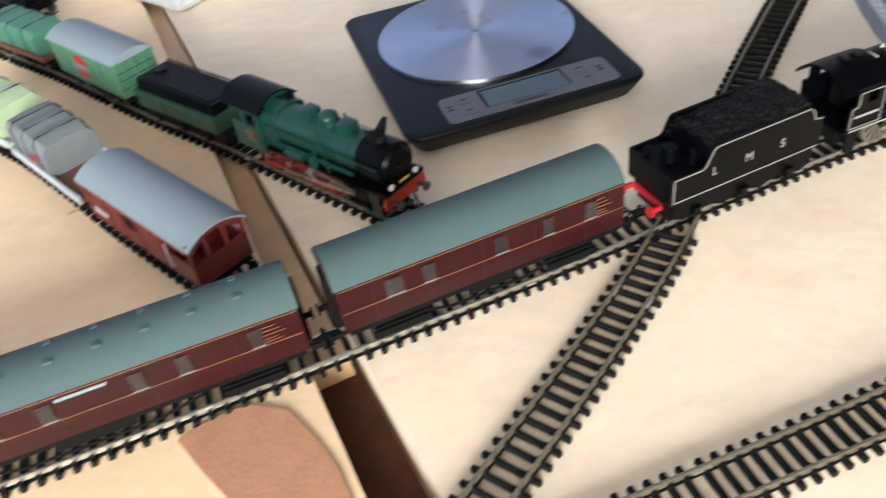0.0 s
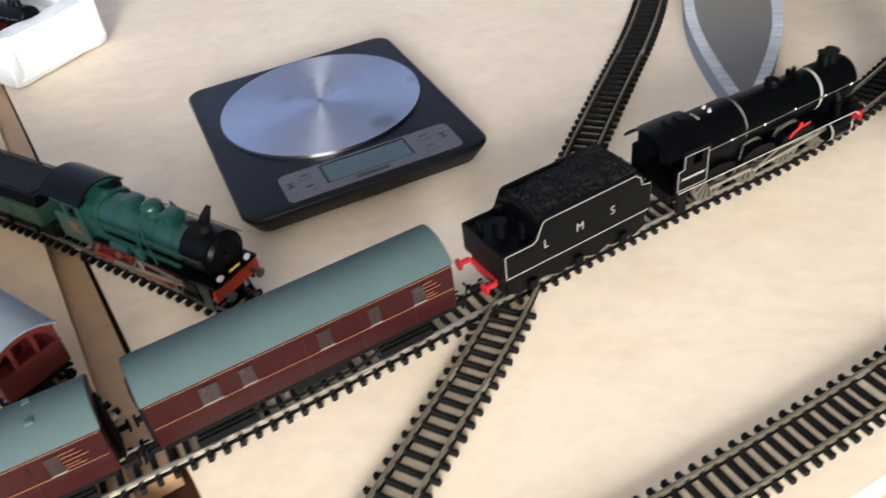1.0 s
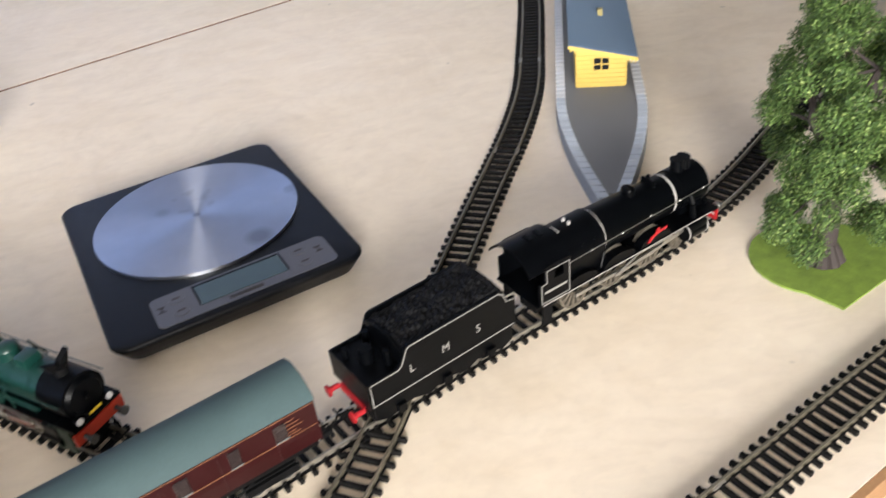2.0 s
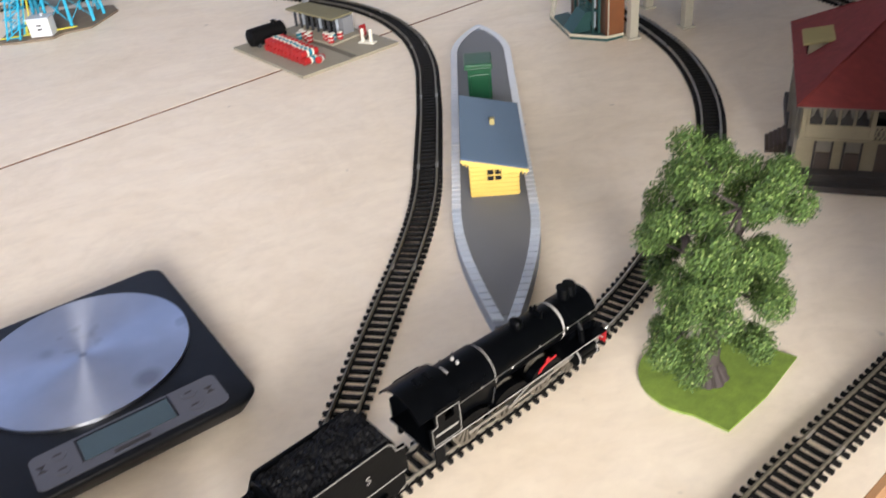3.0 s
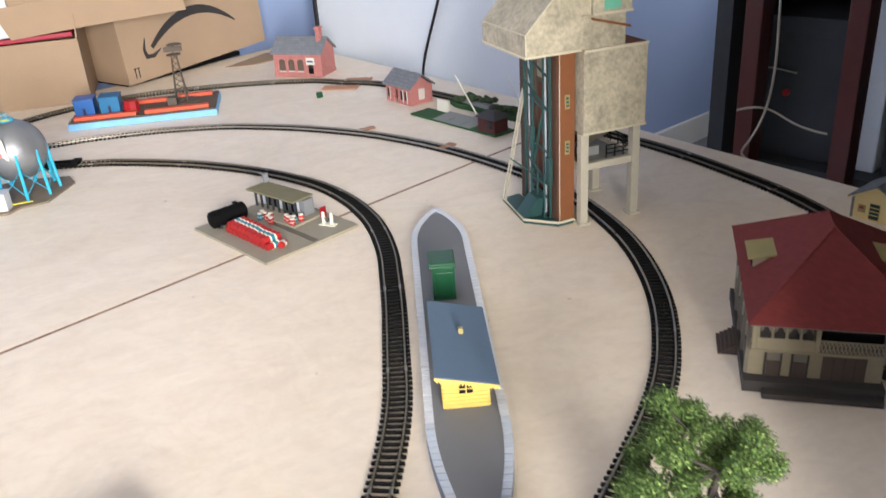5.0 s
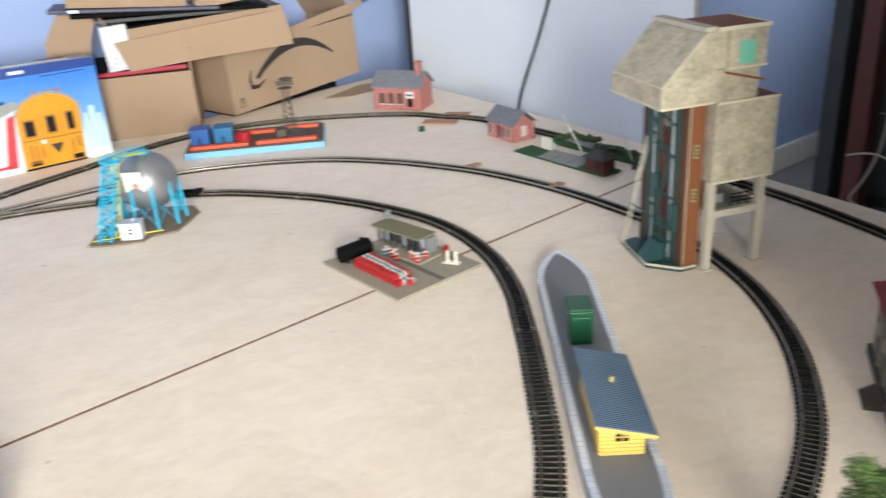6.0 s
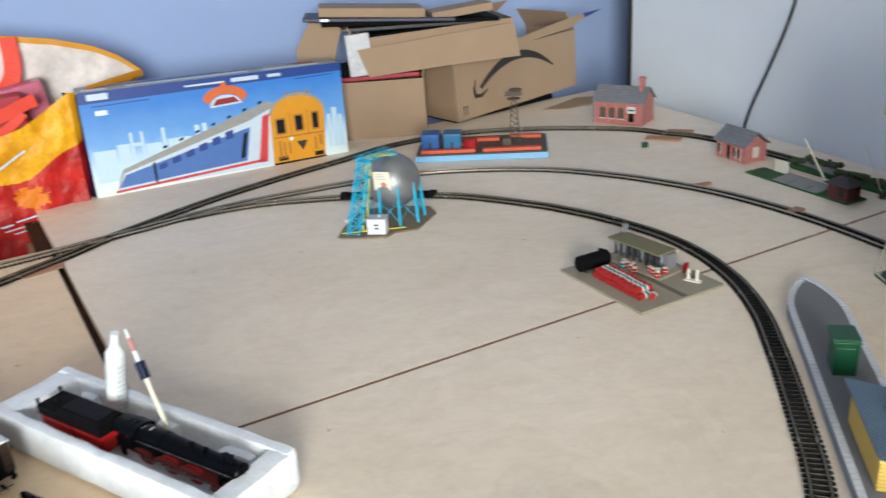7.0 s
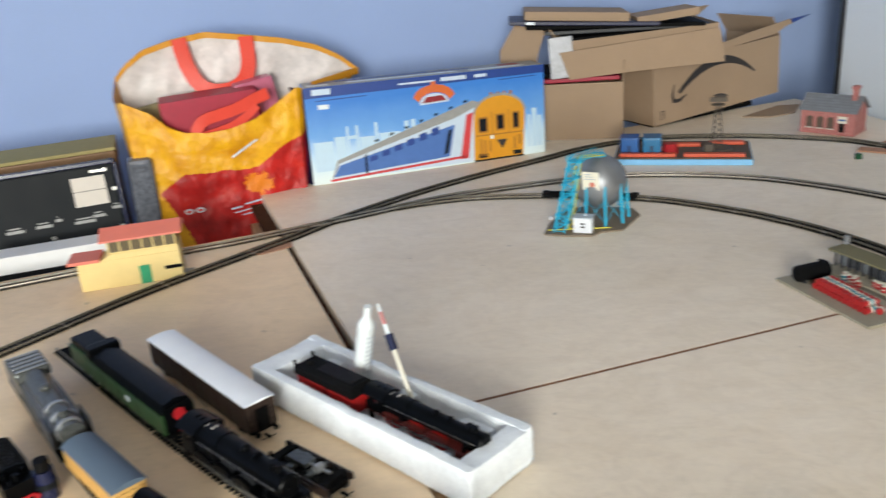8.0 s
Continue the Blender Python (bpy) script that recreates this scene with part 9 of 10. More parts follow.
solo("folded_paper", box(B(), 0.0, 0.15, 0.0, 0.03, 0, 0.15, 0.003), "khaki_paper", "folded khaki printed paper inside the bag", "paper", BM @ pose(-0.015, 0.112, 0.176, 0, -9, 0))
solo("pink_packet", box(B(), 0.0, 0.090, 0.0, 0.05, 0, 0.16, 0.006), "pink_film", "pink plastic packet inside the bag", "packet", BM @ pose(0.205, 0.085, 0.196, 0, -8, 4))
solo("bag_stand", box(B(), -0.40, 0.75, -0.06, 0.30, FLOOR, -0.1205, 0.004), "card_in", "low chest behind the table that carries the bag", "chest", pose(-0.965, 1.735, 0, 0, 0, 24))

# dark flat case with a label, left of the bag
tv = thing("instrument_case", "dark slate flat case with a paper label and dials", "case", pose(-1.43, 1.415, -0.1195, 0, 0, 25.5))
lean = Matrix.Rotation(radians(-6), 4, "X")
part("body", box(B(), 0.0, 0.43, 0.0, 0.10, 0.0, 0.252, 0.004, m=lean), "slate_case", tv)
part("rim", box(B(), -0.003, 0.434, -0.005, 0.012, 0.2525, 0.262, 0.002, m=lean), "navy_gloss", tv, "dark blue rim")
part("rim", box(B(), 0.4305, 0.438, -0.005, 0.012, 0.0, 0.2522, 0.002, m=lean), "navy_gloss", tv, "dark blue rim")
for z0, z1 in ((0.172, 0.2025), (0.2035, 0.232)):
    part("label", box(B(), 0.344, 0.409, -0.0012, -0.0002, z0, z1, m=lean), "paper_white", tv, "cream paper label")
for x, z, w in ((0.205, 0.140, 0.034), (0.262, 0.142, 0.030), (0.335, 0.138, 0.040), (0.372, 0.146, 0.024), (0.412, 0.158, 0.018), (0.300, 0.150, 0.012), (0.100, 0.135, 0.030)):
    part("dial_mark", box(B(), x, x + w, -0.0012, -0.0002, z, z + 0.006, m=lean), "print_grey", tv, "pale printed scale")
    part("dial_tick", box(B(), x + 0.004, x + w - 0.006, -0.0012, -0.0002, z + 0.009, z + 0.0115, m=lean), "print_grey", tv)
for x, z in ((0.412, 0.242), (0.424, 0.120), (0.290, 0.118), (0.424, 0.200)):
    part("screw", cyl(B(), tuple(lean @ Vector((x, -0.0025, z))), tuple(lean @ Vector((x, 0.004, z))), 0.0042, seg=12), "steel", tv)
part("corner_catch", box(B(), 0.384, 0.410, -0.004, -0.0002, 0.2385, 0.2445, 0.0008, m=lean), "steel", tv, "bright steel catch")
bx = thing("wood_grain_box", "brown wood-effect box behind the dark case", "box", pose(-1.43, 1.53, -0.1195, 0, 0, 25.5))
part("body", box(B(), 0.0, 0.385, 0.01, 0.14, 0.0, 0.222, 0.003), "wood_box", bx)
part("lid", box(B(), -0.003, 0.388, 0.007, 0.143, 0.2224, 0.258, 0.004), "wood_box", bx)
part("lid_edge", box(B(), -0.004, 0.389, 0.006, 0.144, 0.2584, 0.266, 0.002), "olive", bx, "olive lid edge")
solo("clear_packet", box(B(), 0.0, 0.052, 0.0, 0.05, 0.0, 0.245, 0.010), "clear_film", "crumpled silvery clear plastic packet beside the case", "packet", pose(-1.43, 1.415, -0.1195, 0, 0, 25.5) @ pose(0.448, 0.045, 0, 0, 2, 0))
solo("white_pad", box(B(), 0.0, 0.22, 0.0, 0.06, 0.0, 0.034, 0.002), "white_card", "white card packet at the table's back edge", "packet", pose(-1.22, 1.385, -0.018, 0, 0, 22))

# shelf unit in the dim end of the room, beyond the table
RKM = pose(1.096, 1.355, 0, 0, 0, -67.5)
rk = thing("shelf_unit", "dark shelf unit with red-brown wooden uprights and black equipment", "shelf unit", RKM)
part("back_board", box(B(), 0.045, 1.3, 0.42, 0.44, FLOOR, 1.2), "rack_black", rk)
part("side_board", box(B(), 0.045, 0.075, 0.01, 0.419, FLOOR, 1.2), "rack_black", rk)
for x in (0.102, 0.276, 0.60, 0.95):
    part("upright", box(B(), x, x + 0.032, 0.0, 0.045, FLOOR, 1.2, 0.003), "mahogany", rk, "red-brown wooden upright")
for z in (-0.35, -0.1205, 0.30, 0.62):
    part("shelf", box(B(), 0.0755, 1.3, 0.06, 0.41, z, z + 0.02), "rack_black", rk)
for x0, x1, z0, z1 in ((0.08, 0.25, -0.100, 0.160), (0.08, 0.25, 0.322, 0.50), (0.33, 0.60, -0.100, 0.20), (0.08, 0.25, -0.329, -0.14), (0.33, 0.66, -0.329, -0.14), (0.34, 0.62, 0.322, 0.52)):
    eq = part("equipment", box(B(), x0, x1, 0.10, 0.38, z0, z1, 0.004), "rack_black", rk, "black equipment box")
    part("trim_line", box(B(), x0 + 0.01, x1 - 0.03, 0.0985, 0.0998, z1 - 0.035, z1 - 0.032), "dark_grey", eq)
part("paper_sheet", box(B(), 0.084, 0.163, 0.094, 0.096, 0.190, 0.300), "paper_dim", rk, "pinned grey paper sheet")
part("cable_run", rod(B(), [(0.080, 0.093, 0.064), (0.120, 0.092, 0.067), (0.165, 0.093, 0.062)], 0.0016), "paper_dim", rk, "thin grey wire")
part("file_box", box(B(), 0.262, 0.318, 0.102, 0.30, -0.100, 0.299, 0.003), "wall_white", rk, "pale grey upright box")
part("red_knob", cyl(B(), (0.149, 0.090, 0.024), (0.149, 0.0998, 0.024), 0.006, seg=12), "red", rk)


def cable(name, pts, r, mat, label):
    cu = bpy.data.curves.new(name, "CURVE")
    cu.dimensions, cu.bevel_depth, cu.bevel_resolution, cu.resolution_u = "3D", r, 2, 8
    sp = cu.splines.new("NURBS")
    sp.points.add(len(pts) - 1)
    for q, p_ in zip(sp.points, pts):
        q.co = (*p_, 1)
    sp.use_endpoint_u, sp.order_u = True, 4
    cu.materials.append(M[mat])
    return tagged(new(name, cu), label, "cable")


rkp = lambda x, y, z: tuple(RKM @ Vector((x, y, z)))
cable("power_cable", [rkp(0.164, -0.012, 0.60), rkp(0.166, -0.012, 0.30), rkp(0.168, -0.012, 0.20), rkp(0.174, -0.012, 0.10), rkp(0.168, -0.014, 0.02), rkp(0.140, -0.014, -0.045), rkp(0.118, -0.012, -0.072), rkp(0.150, -0.012, -0.080), rkp(0.190, -0.012, -0.096), rkp(0.22, -0.010, -0.16), rkp(0.22, -0.006, -0.35)], 0.0024, "cable_white", "cream mains cable hanging in front of the shelves")
cable("power_cable", [rkp(0.110, -0.012, 0.010), rkp(0.131, -0.012, 0.019), rkp(0.166, -0.012, 0.027), rkp(0.204, -0.012, 0.006), rkp(0.240, -0.012, -0.004), rkp(0.272, -0.008, -0.006)], 0.0021, "cable_white", "cream mains cable hanging in front of the shelves")
cable("wall_cable", [(0.838, 1.81, 0.62), (0.830, 1.832, 0.34), (0.824, 1.845, 0.27), (0.812, 1.866, 0.20), (0.800, 1.898, 0.12), (0.790, 1.935, 0.05), (0.782, 1.960, -0.02), (0.779, 1.968, -0.12)], 0.0032, "cable_black", "black cable hanging down the white panel")

# ---- stock laid out on the left sheet ----
yb0 = BRANCH.near(-0.462, 0.724)
steam_loco(on_track(BRANCH, yb0 + 0.036, True, k=(1.12, 1.20, 1.18)), "weathered black model locomotive on the siding", "sidings stock", lined=False, band="", wheel="dark_grey", name_mat="", rodm="gunmetal", beam="matt_black")
ge = thing("green_diesel", "green model locomotive with a black top and red lamp", "locomotive", on_track(BRANCH, yb0 + 0.268, True, k=(1.0, 1.20, 1.34)), "sidings stock")
wagon_base(ge, 0.215, axles=(-0.40, -0.28, 0.28, 0.40))
prof = [(-0.0165, 0.0135), (-0.0168, 0.0330), (-0.0125, 0.0415), (0.0, 0.0445), (0.0125, 0.0415), (0.0168, 0.0330), (0.0165, 0.0135)]
part("body", prism(B(), [(-0.0165, 0.0135), (-0.0168, 0.0330), (0.0168, 0.0330), (0.0165, 0.0135)], "x", -0.105, 0.105), "diesel_green", ge)
part("top", prism(B(), [(-0.0169, 0.0331), (-0.0128, 0.0415), (0.0, 0.0445), (0.0128, 0.0415), (0.0169, 0.0331)], "x", -0.085, 0.1055), "black", ge, "black curved top", smooth=True)
part("cab", box(B(), -0.105, -0.0855, -0.0172, 0.0172, 0.0331, 0.0465, 0.003), "black", ge)
part("nose", box(B(), 0.1052, 0.1085, -0.0145, 0.0145, 0.0135, 0.0400, 0.003), "black", ge)
part("lamp", cyl(B(), (0.1085, 0, 0.0300), (0.1105, 0, 0.0300), 0.0060, seg=14), "red", ge, "red round lamp")
part("lamp", cyl(B(), (0.1085, 0.0, 0.0165), (0.1105, 0.0, 0.0165), 0.0040, seg=14), "red", ge, "red round lamp")
for s in (-1, 1):
    for k in range(3):
        part("side_panel_line", strip(B(), [(-0.06 + 0.05 * k, 0.0165), (-0.06 + 0.05 * k, 0.0325)], s * 0.0168, 0.0010), "black", ge)
    part("side_stripe", strip(B(), [(-0.100, 0.0300), (0.100, 0.0300)], s * 0.0168, 0.0012), "green_loco", ge)
    part("crest", strip(B(), [(0.010, 0.0240), (0.016, 0.0240)], s * 0.0169, 0.0050), "edge_grey", ge)
part("rear_bunker", box(B(), -0.166, -0.109, -0.0160, 0.0160, 0.0135, 0.0345, 0.001), "diesel_green", ge, "green rear bunker")
part("bunker_top", box(B(), -0.164, -0.111, -0.0140, 0.0140, 0.0346, 0.0420, 0.003), "black", ge, "black rear top")
part("bunker_cab", box(B(), -0.1095, -0.1052, -0.0120, 0.0120, 0.0135, 0.0320), "matt_black", ge)
for x in (-0.150, -0.124):
    for s in (-1, 1):
        part("wheel", wheel_mesh(B(), (x, s * 0.0090, 0.0062), 0.0062), "dark_grey", ge)
# white-roofed van standing on the bare sheet
v0, v1 = Vector((-0.700, 0.999)), Vector((-0.505, 0.822))
vm = pose((v0.x + v1.x) / 2, (v0.y + v1.y) / 2, 0.0003, 0, 0, math.degrees(math.atan2(v1.y - v0.y, v1.x - v0.x))) @ Matrix.Diagonal((1.02, 1.14, 1.12, 1))
wv = box_van(vm, 0.252, "long dark brown van with a white roof, standing on the plywood", "brown_van", "white_roof", "sidings stock", H=0.0450, rise=0.0026, W=0.0165, planks=False, axles=(-0.38, 0.38))
for s in (-1, 1):
    for k in range(9):
        part("side_rib", strip(B(), [(-0.112 + 0.028 * k, 0.0140), (-0.112 + 0.028 * k, 0.0440)], s * 0.0165, 0.0009, 0.0006), "brown_van", wv)
part("end_door", box(B(), 0.1268, 0.1285, -0.007, 0.007, 0.014, 0.038, 0.0006), "matt_black", wv)
# bare chassis
cm_ = pose(-0.437, 0.748, 0.0003, 0, 0, -35) @ Matrix.Diagonal((1.08, 1.15, 1.0, 1))
ch = thing("wagon_chassis", "bare dark wagon chassis with wheels, body removed", "chassis", cm_, "sidings stock")
part("frame", box(B(), -0.046, 0.046, -0.0105, 0.0105, 0.010, 0.0165, 0.0006), "matt_black", ch)
for s in (-1, 1):
    fr = [(-0.047, 0.0195), (-0.047, 0.0110), (-0.040, 0.0075), (-0.030, 0.0115), (-0.012, 0.0075), (0.006, 0.0115), (0.026, 0.0075), (0.040, 0.0085), (0.047, 0.0120), (0.047, 0.0195)]
    part("side_frame", prism(B(), fr, "y", s * 0.0140, s * 0.0160), "brown_van", ch, "brown side frame")
    part("side_step", box(B(), -0.030, 0.034, s * 0.0172 - 0.0012, s * 0.0172 + 0.0012, 0.0150, 0.0166, 0.0003), "brown_van", ch)
for x in (-0.036, -0.012, 0.012, 0.036):
    for s in (-1, 1):
        part("wheel", wheel_mesh(B(), (x, s * 0.0110, 0.0085), 0.0085), "gunmetal", ch)
    part("axle_block", box(B(), x - 0.0045, x + 0.0045, -0.0125, 0.0125, 0.0166, 0.0205, 0.0008), "gunmetal" if abs(x) < 0.02 else "matt_black", ch)
part("motor", box(B(), -0.022, 0.006, -0.0068, 0.0068, 0.0206, 0.0262, 0.001), "gunmetal", ch, "dull grey motor block")
part("gear", cyl(B(), (0.018, -0.004, 0.0230), (0.018, 0.004, 0.0230), 0.0050, seg=16), "silver", ch, "bright gear wheel")
part("worm", cyl(B(), (0.006, 0, 0.0236), (0.034, 0, 0.0236), 0.0016, seg=10), "steel", ch)
for x in (-0.042, -0.028, 0.010, 0.028, 0.042):
    for y in (-0.0105, 0.0105):
        part("post", cyl(B(), (x, y, 0.0164), (x, y, 0.0240), 0.0026, 0.0020, 8), "matt_black", ch)
hook(ch, 0.046, 1)
hook(ch, -0.046, -1)
# tan van and a silver engine on the siding
ty = SIDING.near(-0.640, 0.728)
box_van(on_track(SIDING, ty, True, k=(1.06, 1.08, 1.06)), 0.118, "tan goods van with a slate-blue roof", "tan_van", "slate_roof", "sidings stock", H=0.037, rise=0.006, planks=True)
sg_ = thing("grey_engine", "grey metal model engine with bright fittings", "locomotive", on_track(SIDING, ty + 0.064 + 0.135, True, k=(1.45, 1.30, 1.20)), "sidings stock")
wagon_base(sg_, 0.172, axles=(-0.36, -0.12, 0.12, 0.36))
part("body", box(B(), -0.084, 0.070, -0.0150, 0.0150, 0.0135, 0.0340, 0.003), "gunmetal", sg_)
part("cab", box(B(), -0.070, -0.030, -0.0165, 0.0165, 0.0342, 0.0460, 0.003), "gunmetal", sg_)
part("boiler", cyl(B(), (-0.030, 0, 0.0345), (0.084, 0, 0.0335), 0.0115, 0.0105, 22), "gunmetal", sg_, smooth=True)
for x in (0.040, 0.058, 0.074):
    part("bright_band", cyl(B(), (x, 0, 0.0340), (x + 0.0035, 0, 0.0340), 0.0119, seg=22), "silver", sg_, "bright band", smooth=True)
for k in range(5):
    part("roof_rib", box(B(), -0.066 + 0.008 * k, -0.0635 + 0.008 * k, -0.0140, 0.0140, 0.0458, 0.0474, 0.0004), "silver", sg_)
part("dome", ball(cyl(B(), (0.012, 0, 0.043), (0.012, 0, 0.0475), 0.0048, seg=16), (0.012, 0, 0.0475), 0.0047, 14, 8, (1, 1, 0.5)), "gunmetal", sg_, smooth=True)
part("chimney", cyl(B(), (0.066, 0, 0.043), (0.066, 0, 0.0505), 0.0040, 0.0046, 16), "gunmetal", sg_, smooth=True)
for s in (-1, 1):
    part("handrail", rod(B(), [(-0.028, s * 0.0118, 0.0375), (0.080, s * 0.0110, 0.0370)], 0.0005, 5), "silver", sg_)
    part("side_plate", box(B(), -0.020, 0.045, s * 0.0155 - 0.0006, s * 0.0155 + 0.0006, 0.0150, 0.0300, 0.0003), "dark_grey", sg_)
part("deflector", box(B(), 0.050, 0.080, 0.0155, 0.0170, 0.018, 0.040, 0.0006), "dark_grey", sg_)
part("deflector", box(B(), 0.050, 0.080, -0.0170, -0.0155, 0.018, 0.040, 0.0006), "dark_grey", sg_)
tank_at = on_track(SIDING, ty - 0.064 - 0.012 - 0.040, True)
bk = thing("tank_wagon", "black tank wagon coupled to the tan van", "tank wagon", tank_at, "sidings stock")
wagon_base(bk, 0.080)
bm = cyl(B(), (-0.034, 0, 0.0262), (0.034, 0, 0.0262), 0.0125, seg=26)
ball(bm, (-0.034, 0, 0.0262), 0.0123, 20, 10, (0.25, 1, 1))
ball(bm, (0.034, 0, 0.0262), 0.0123, 20, 10, (0.25, 1, 1))
part("barrel", bm, "black", bk, smooth=True)
part("hatch", cyl(B(), (0, 0, 0.0375), (0, 0, 0.0425), 0.0035, 0.003, 14), "black", bk, smooth=True)
for x in (-0.022, 0.022):
    part("saddle", box(B(), x - 0.002, x + 0.002, -0.011, 0.011, 0.0135, 0.0190), "matt_black", bk)
od = tender(pose(-0.765, 0.735, 0.0003, 0, 0, 138), "black tender standing loose on the plywood beside the bottle", "", lined=False)
bt = thing("paint_bottle", "small dark blue bottle with a black cap", "bottle", pose(-0.716, 0.724, 0.0003))
part("glass", cyl(B(), (0, 0, 0.0), (0, 0, 0.034), 0.011, 0.0105, 18), "navy_gloss", bt, smooth=True)
part("band", cyl(B(), (0, 0, 0.013), (0, 0, 0.020), 0.0112, seg=18), "slate_case", bt)
part("cap", cyl(B(), (0, 0, 0.0342), (0, 0, 0.046), 0.0085, 0.0080, 18), "matt_black", bt, smooth=True)

# polystyrene tray with an engine, a glue tube and a brush
p0, p1 = Vector((-0.260, 0.695)), Vector((-0.549, 0.918))
ex = (p1 - p0).normalized()
PM = pose(p0.x, p0.y, 0.0003, 0, 0, math.degrees(math.atan2(ex.y, ex.x)))  # x to the far end, y away to the left of that
PLn, PWd, PH = (p1 - p0).length, -0.100, 0.045
tray = thing("polystyrene_tray", "white expanded polystyrene packing tray", "packing tray", PM)


def crumbly(x0, x1, y0, y1, z0, z1, seed, amount=0.0010):
    """A foam block whose faces and edges are slightly knocked about."""
    bm = box(B(), x0, x1, y0, y1, z0, z1)
    for axis, n in ((0, max(2, int((x1 - x0) / 0.010))), (1, max(2, int(abs(y1 - y0) / 0.006))), (2, max(2, int((z1 - z0) / 0.007)))):
        es = [e for e in bm.edges if abs((e.verts[0].co - e.verts[1].co)[axis]) > 1e-5]
        bmesh.ops.subdivide_edges(bm, edges=es, cuts=n - 1, use_grid_fill=True)
    c = Vector(((x0 + x1) / 2, (y0 + y1) / 2, (z0 + z1) / 2))
    half = Vector((abs(x1 - x0) / 2, abs(y1 - y0) / 2, abs(z1 - z0) / 2))
    for v in bm.verts:
        d = v.co - c
        on = sum(abs(abs(d[k]) - half[k]) < 1e-5 for k in range(3))
        pull = 0.0018 * max(0, on - 1)
        q = v.co * 55 + Vector((seed * 7.1, seed * 3.3, 0))
        j = Vector((noise.noise(q), noise.noise(q + Vector((9, 0, 0))), noise.noise(q + Vector((0, 9, 0)))))
        v.co = v.co - d.normalized() * pull + j * amount
    return bm


part("base", crumbly(0.0, PLn, PWd, 0.0, 0.0015, 0.010, 1), "poly", tray, smooth=True)
for k, a in enumerate(((0.0, PLn, -0.011, 0.0), (0.0, PLn, PWd, PWd + 0.011))):
    part("long_wall", crumbly(a[0], a[1], a[2], a[3], 0.002, PH, 2 + k), "poly", tray, smooth=True)
for k, a in enumerate(((0.001, 0.026), (PLn - 0.036, PLn - 0.001))):
    part("end_wall", crumbly(a[0], a[1], PWd + 0.0045, -0.0045, 0.002, PH - 0.001, 4 + k), "poly", tray, smooth=True)
for k, (x, y) in enumerate(((0.055, -0.017), (0.055, PWd + 0.018), (0.30, -0.017), (0.30, PWd + 0.018), (0.17, PWd + 0.016))):
    part("rib", crumbly(x - 0.014, x + 0.014, y - 0.006, y + 0.006, 0.004, 0.034, 6 + k), "poly", tray, smooth=True)
for k, x in enumerate((0.08, 0.20, 0.30)):
    part("cradle", crumbly(x - 0.016, x + 0.016, PWd * 0.5 - 0.008, PWd * 0.5 + 0.008, 0.006, 0.0165 if x < 0.25 else 0.0220, 12 + k), "poly", tray, smooth=True)
lm = PM @ pose(0.103, -0.049, 0.0160, 0, 0, 180) @ Matrix.Diagonal((1.08, 0.92, 0.86, 1))
steam_loco(lm, "black model locomotive with red frames packed in the tray", "", boiler="black", wheel="tray_red", rodm="steel", plate="gear_red", frames="tray_red", beam="tray_red", band="", lined=False, name_mat="")
tm = PM @ pose(0.250, -0.040, 0.0180, 0, 0, 180) @ Matrix.Diagonal((1.06, 1.02, 0.92, 1))
pt = thing("tender", "black tender with red frames packed in the tray", "tender", tm)
part("frame", box(B(), -0.048, 0.000, -0.0165, 0.0165, 0.004, 0.0255, 0.001), "tray_red", pt, "red tender frame")
part("frame", box(B(), 0.004, 0.048, -0.0165, 0.0165, 0.004, 0.0255, 0.001), "tray_red", pt, "red tender frame")
part("gap_plate", box(B(), 0.0002, 0.0038, -0.0150, 0.0150, 0.004, 0.0255), "matt_black", pt)
part("tank", box(B(), -0.052, 0.048, -0.0168, 0.0168, 0.0257, 0.0370, 0.001), "matt_black", pt)
part("coal_edge", prism(B(), [(-0.0160, 0.0371), (-0.0120, 0.0420), (0.0120, 0.0420), (0.0160, 0.0371)], "x", -0.020, 0.046), "matt_black", pt, "black coal space")
part("coal_load", box(B(), -0.016, 0.042, -0.0108, 0.0108, 0.0421, 0.0432, 0.0005), "coal", pt)
part("filler", cyl(B(), (-0.040, 0.0, 0.0370), (-0.040, 0.0, 0.0420), 0.0040, 0.0036, 14), "matt_black", pt)
part("rear_lamp", box(B(), -0.0535, -0.0505, -0.0150, -0.0120, 0.0372, 0.0440, 0.0005), "matt_black", pt)
part("rear_lamp", box(B(), -0.0535, -0.0505, 0.0120, 0.0150, 0.0372, 0.0440, 0.0005), "matt_black", pt)
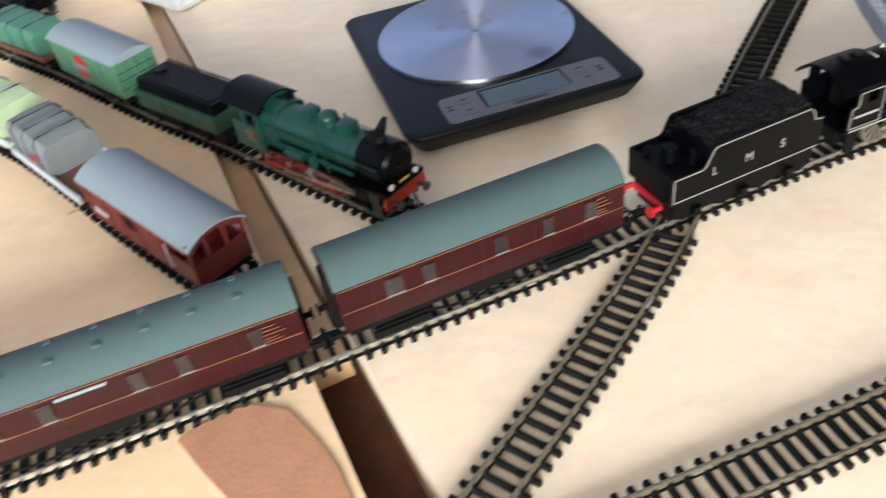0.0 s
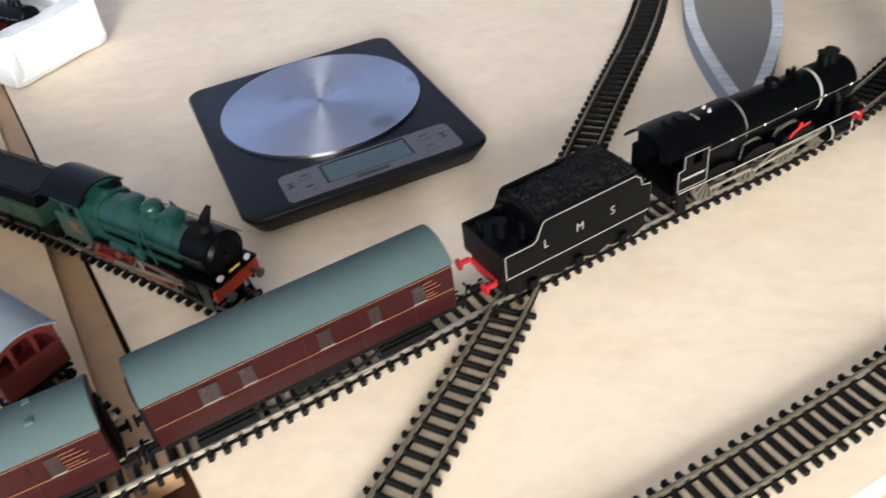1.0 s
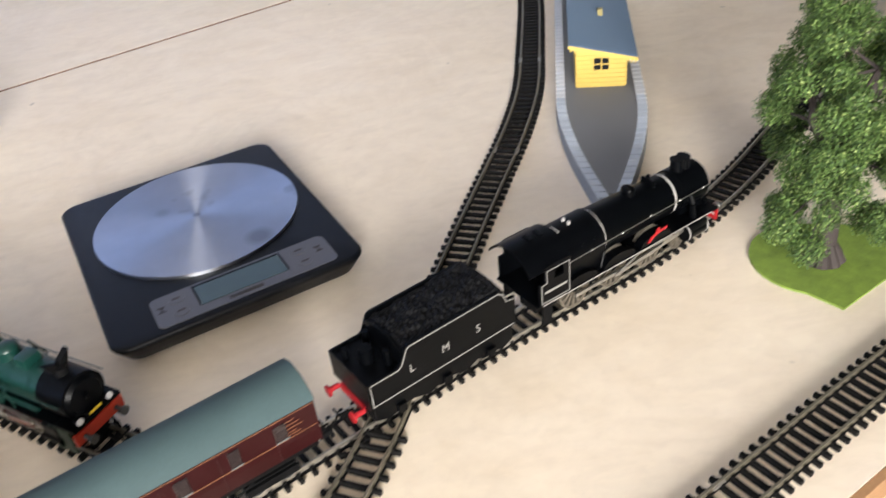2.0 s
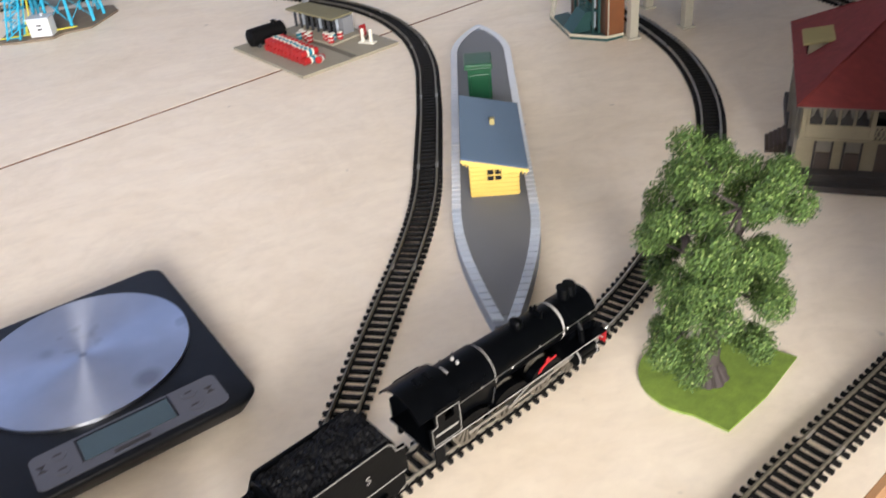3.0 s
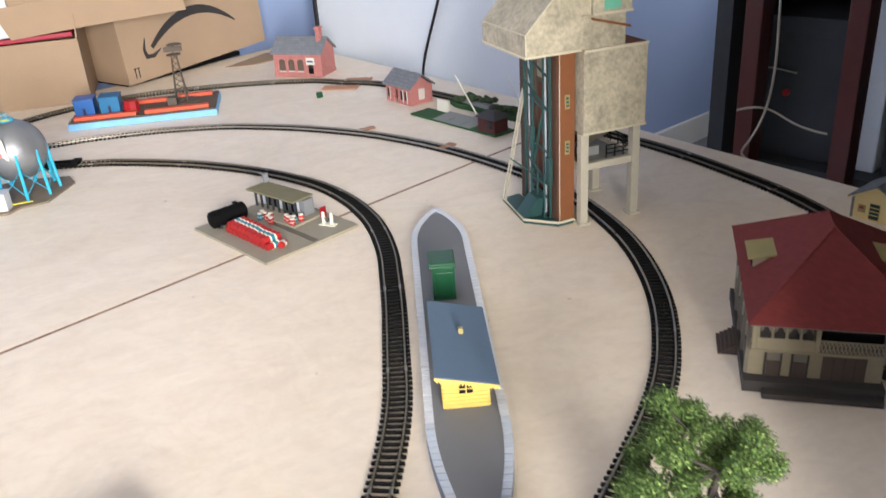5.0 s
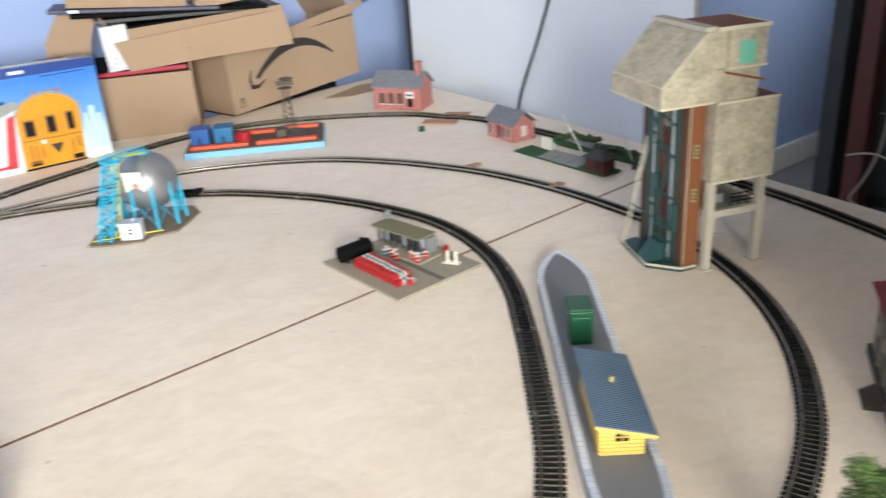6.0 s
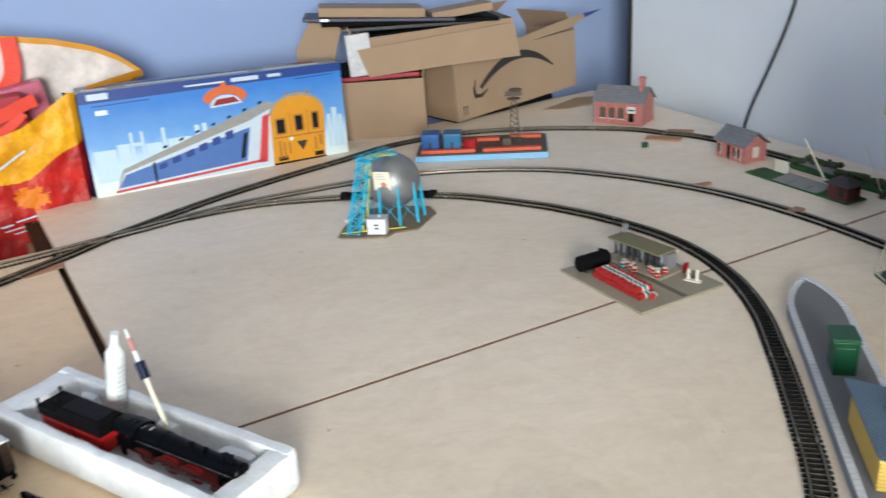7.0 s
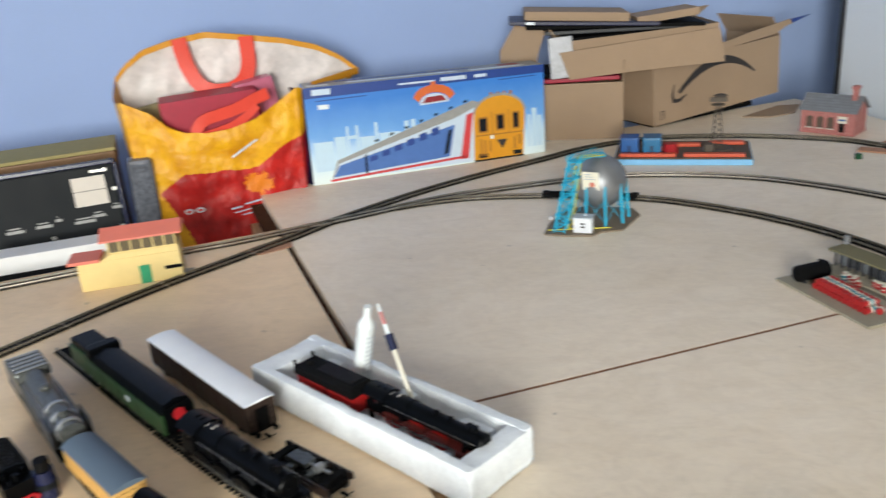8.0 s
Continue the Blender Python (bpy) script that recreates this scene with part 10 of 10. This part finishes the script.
for x in (-0.036, -0.014, 0.016, 0.038):
    for s in (-1, 1):
        part("wheel", wheel_mesh(B(), (x, s * 0.0180, 0.0080), 0.0078), "tray_red", pt)

gt_ = thing("glue_tube", "tall white tube with small print leaning in the tray", "tube", PM @ pose(0.256, PWd + 0.0190, 0.010, 0, -16, 0))
part("body", cyl(B(), (0, 0, 0.0), (0, 0, 0.100), 0.0110, 0.0106, 20), "tube_white", gt_, smooth=True)
part("shoulder", cyl(B(), (0, 0, 0.100), (0, 0, 0.112), 0.0106, 0.0046, 20), "tube_white", gt_, smooth=True)
part("cap", cyl(B(), (0, 0, 0.112), (0, 0, 0.126), 0.0050, 0.0046, 16), "tube_white", gt_, smooth=True)
for k in range(12):
    for j, (a, n) in enumerate(((-118, 0.0060), (-98, 0.0040), (-78, 0.0050))):
        part("print_bar", box(B(), -n / 9, n / 9 + 0.0003 * ((k + j) % 3), -0.0114, -0.0106, 0.012 + 0.0066 * k, 0.0160 + 0.0066 * k, m=Matrix.Rotation(radians(a), 4, "Z")), "edge_grey", gt_, "fine grey print")
bp0, bp1 = Vector((0.142, -0.066, 0.032)), Vector((0.212, PWd + 0.012, 0.134))
bs = thing("paint_brush", "white-handled brush with a blue grip leaning in the tray", "brush", PM)
bv_ = lambda t: tuple(bp0.lerp(bp1, t))
part("handle", cyl(B(), bv_(0.0), bv_(0.55), 0.0022, 0.0026, 10), "cream", bs, smooth=True)
part("grip", cyl(B(), bv_(0.55), bv_(0.70), 0.0052, 0.0052, 14), "navy_gloss", bs, "dark blue grip", smooth=True)
part("upper_handle", cyl(B(), bv_(0.70), bv_(0.93), 0.0026, 0.0022, 10), "print_white", bs, smooth=True)
part("red_band", cyl(B(), bv_(0.80), bv_(0.92), 0.0027, 0.0024, 10), "faded_red", bs, "faded red band", smooth=True)
part("tip", cyl(B(), bv_(0.93), bv_(1.0), 0.0022, 0.0014, 10), "tube_white", bs, smooth=True)
solo("tissue_scrap", ball(B(), (0, 0, 0.014), 0.015, 12, 8, (1.2, 0.8, 0.7)), "poly", "crumpled pale tissue in the tray", "tissue", PM @ pose(PLn * 0.20, PWd + 0.020, 0.009))
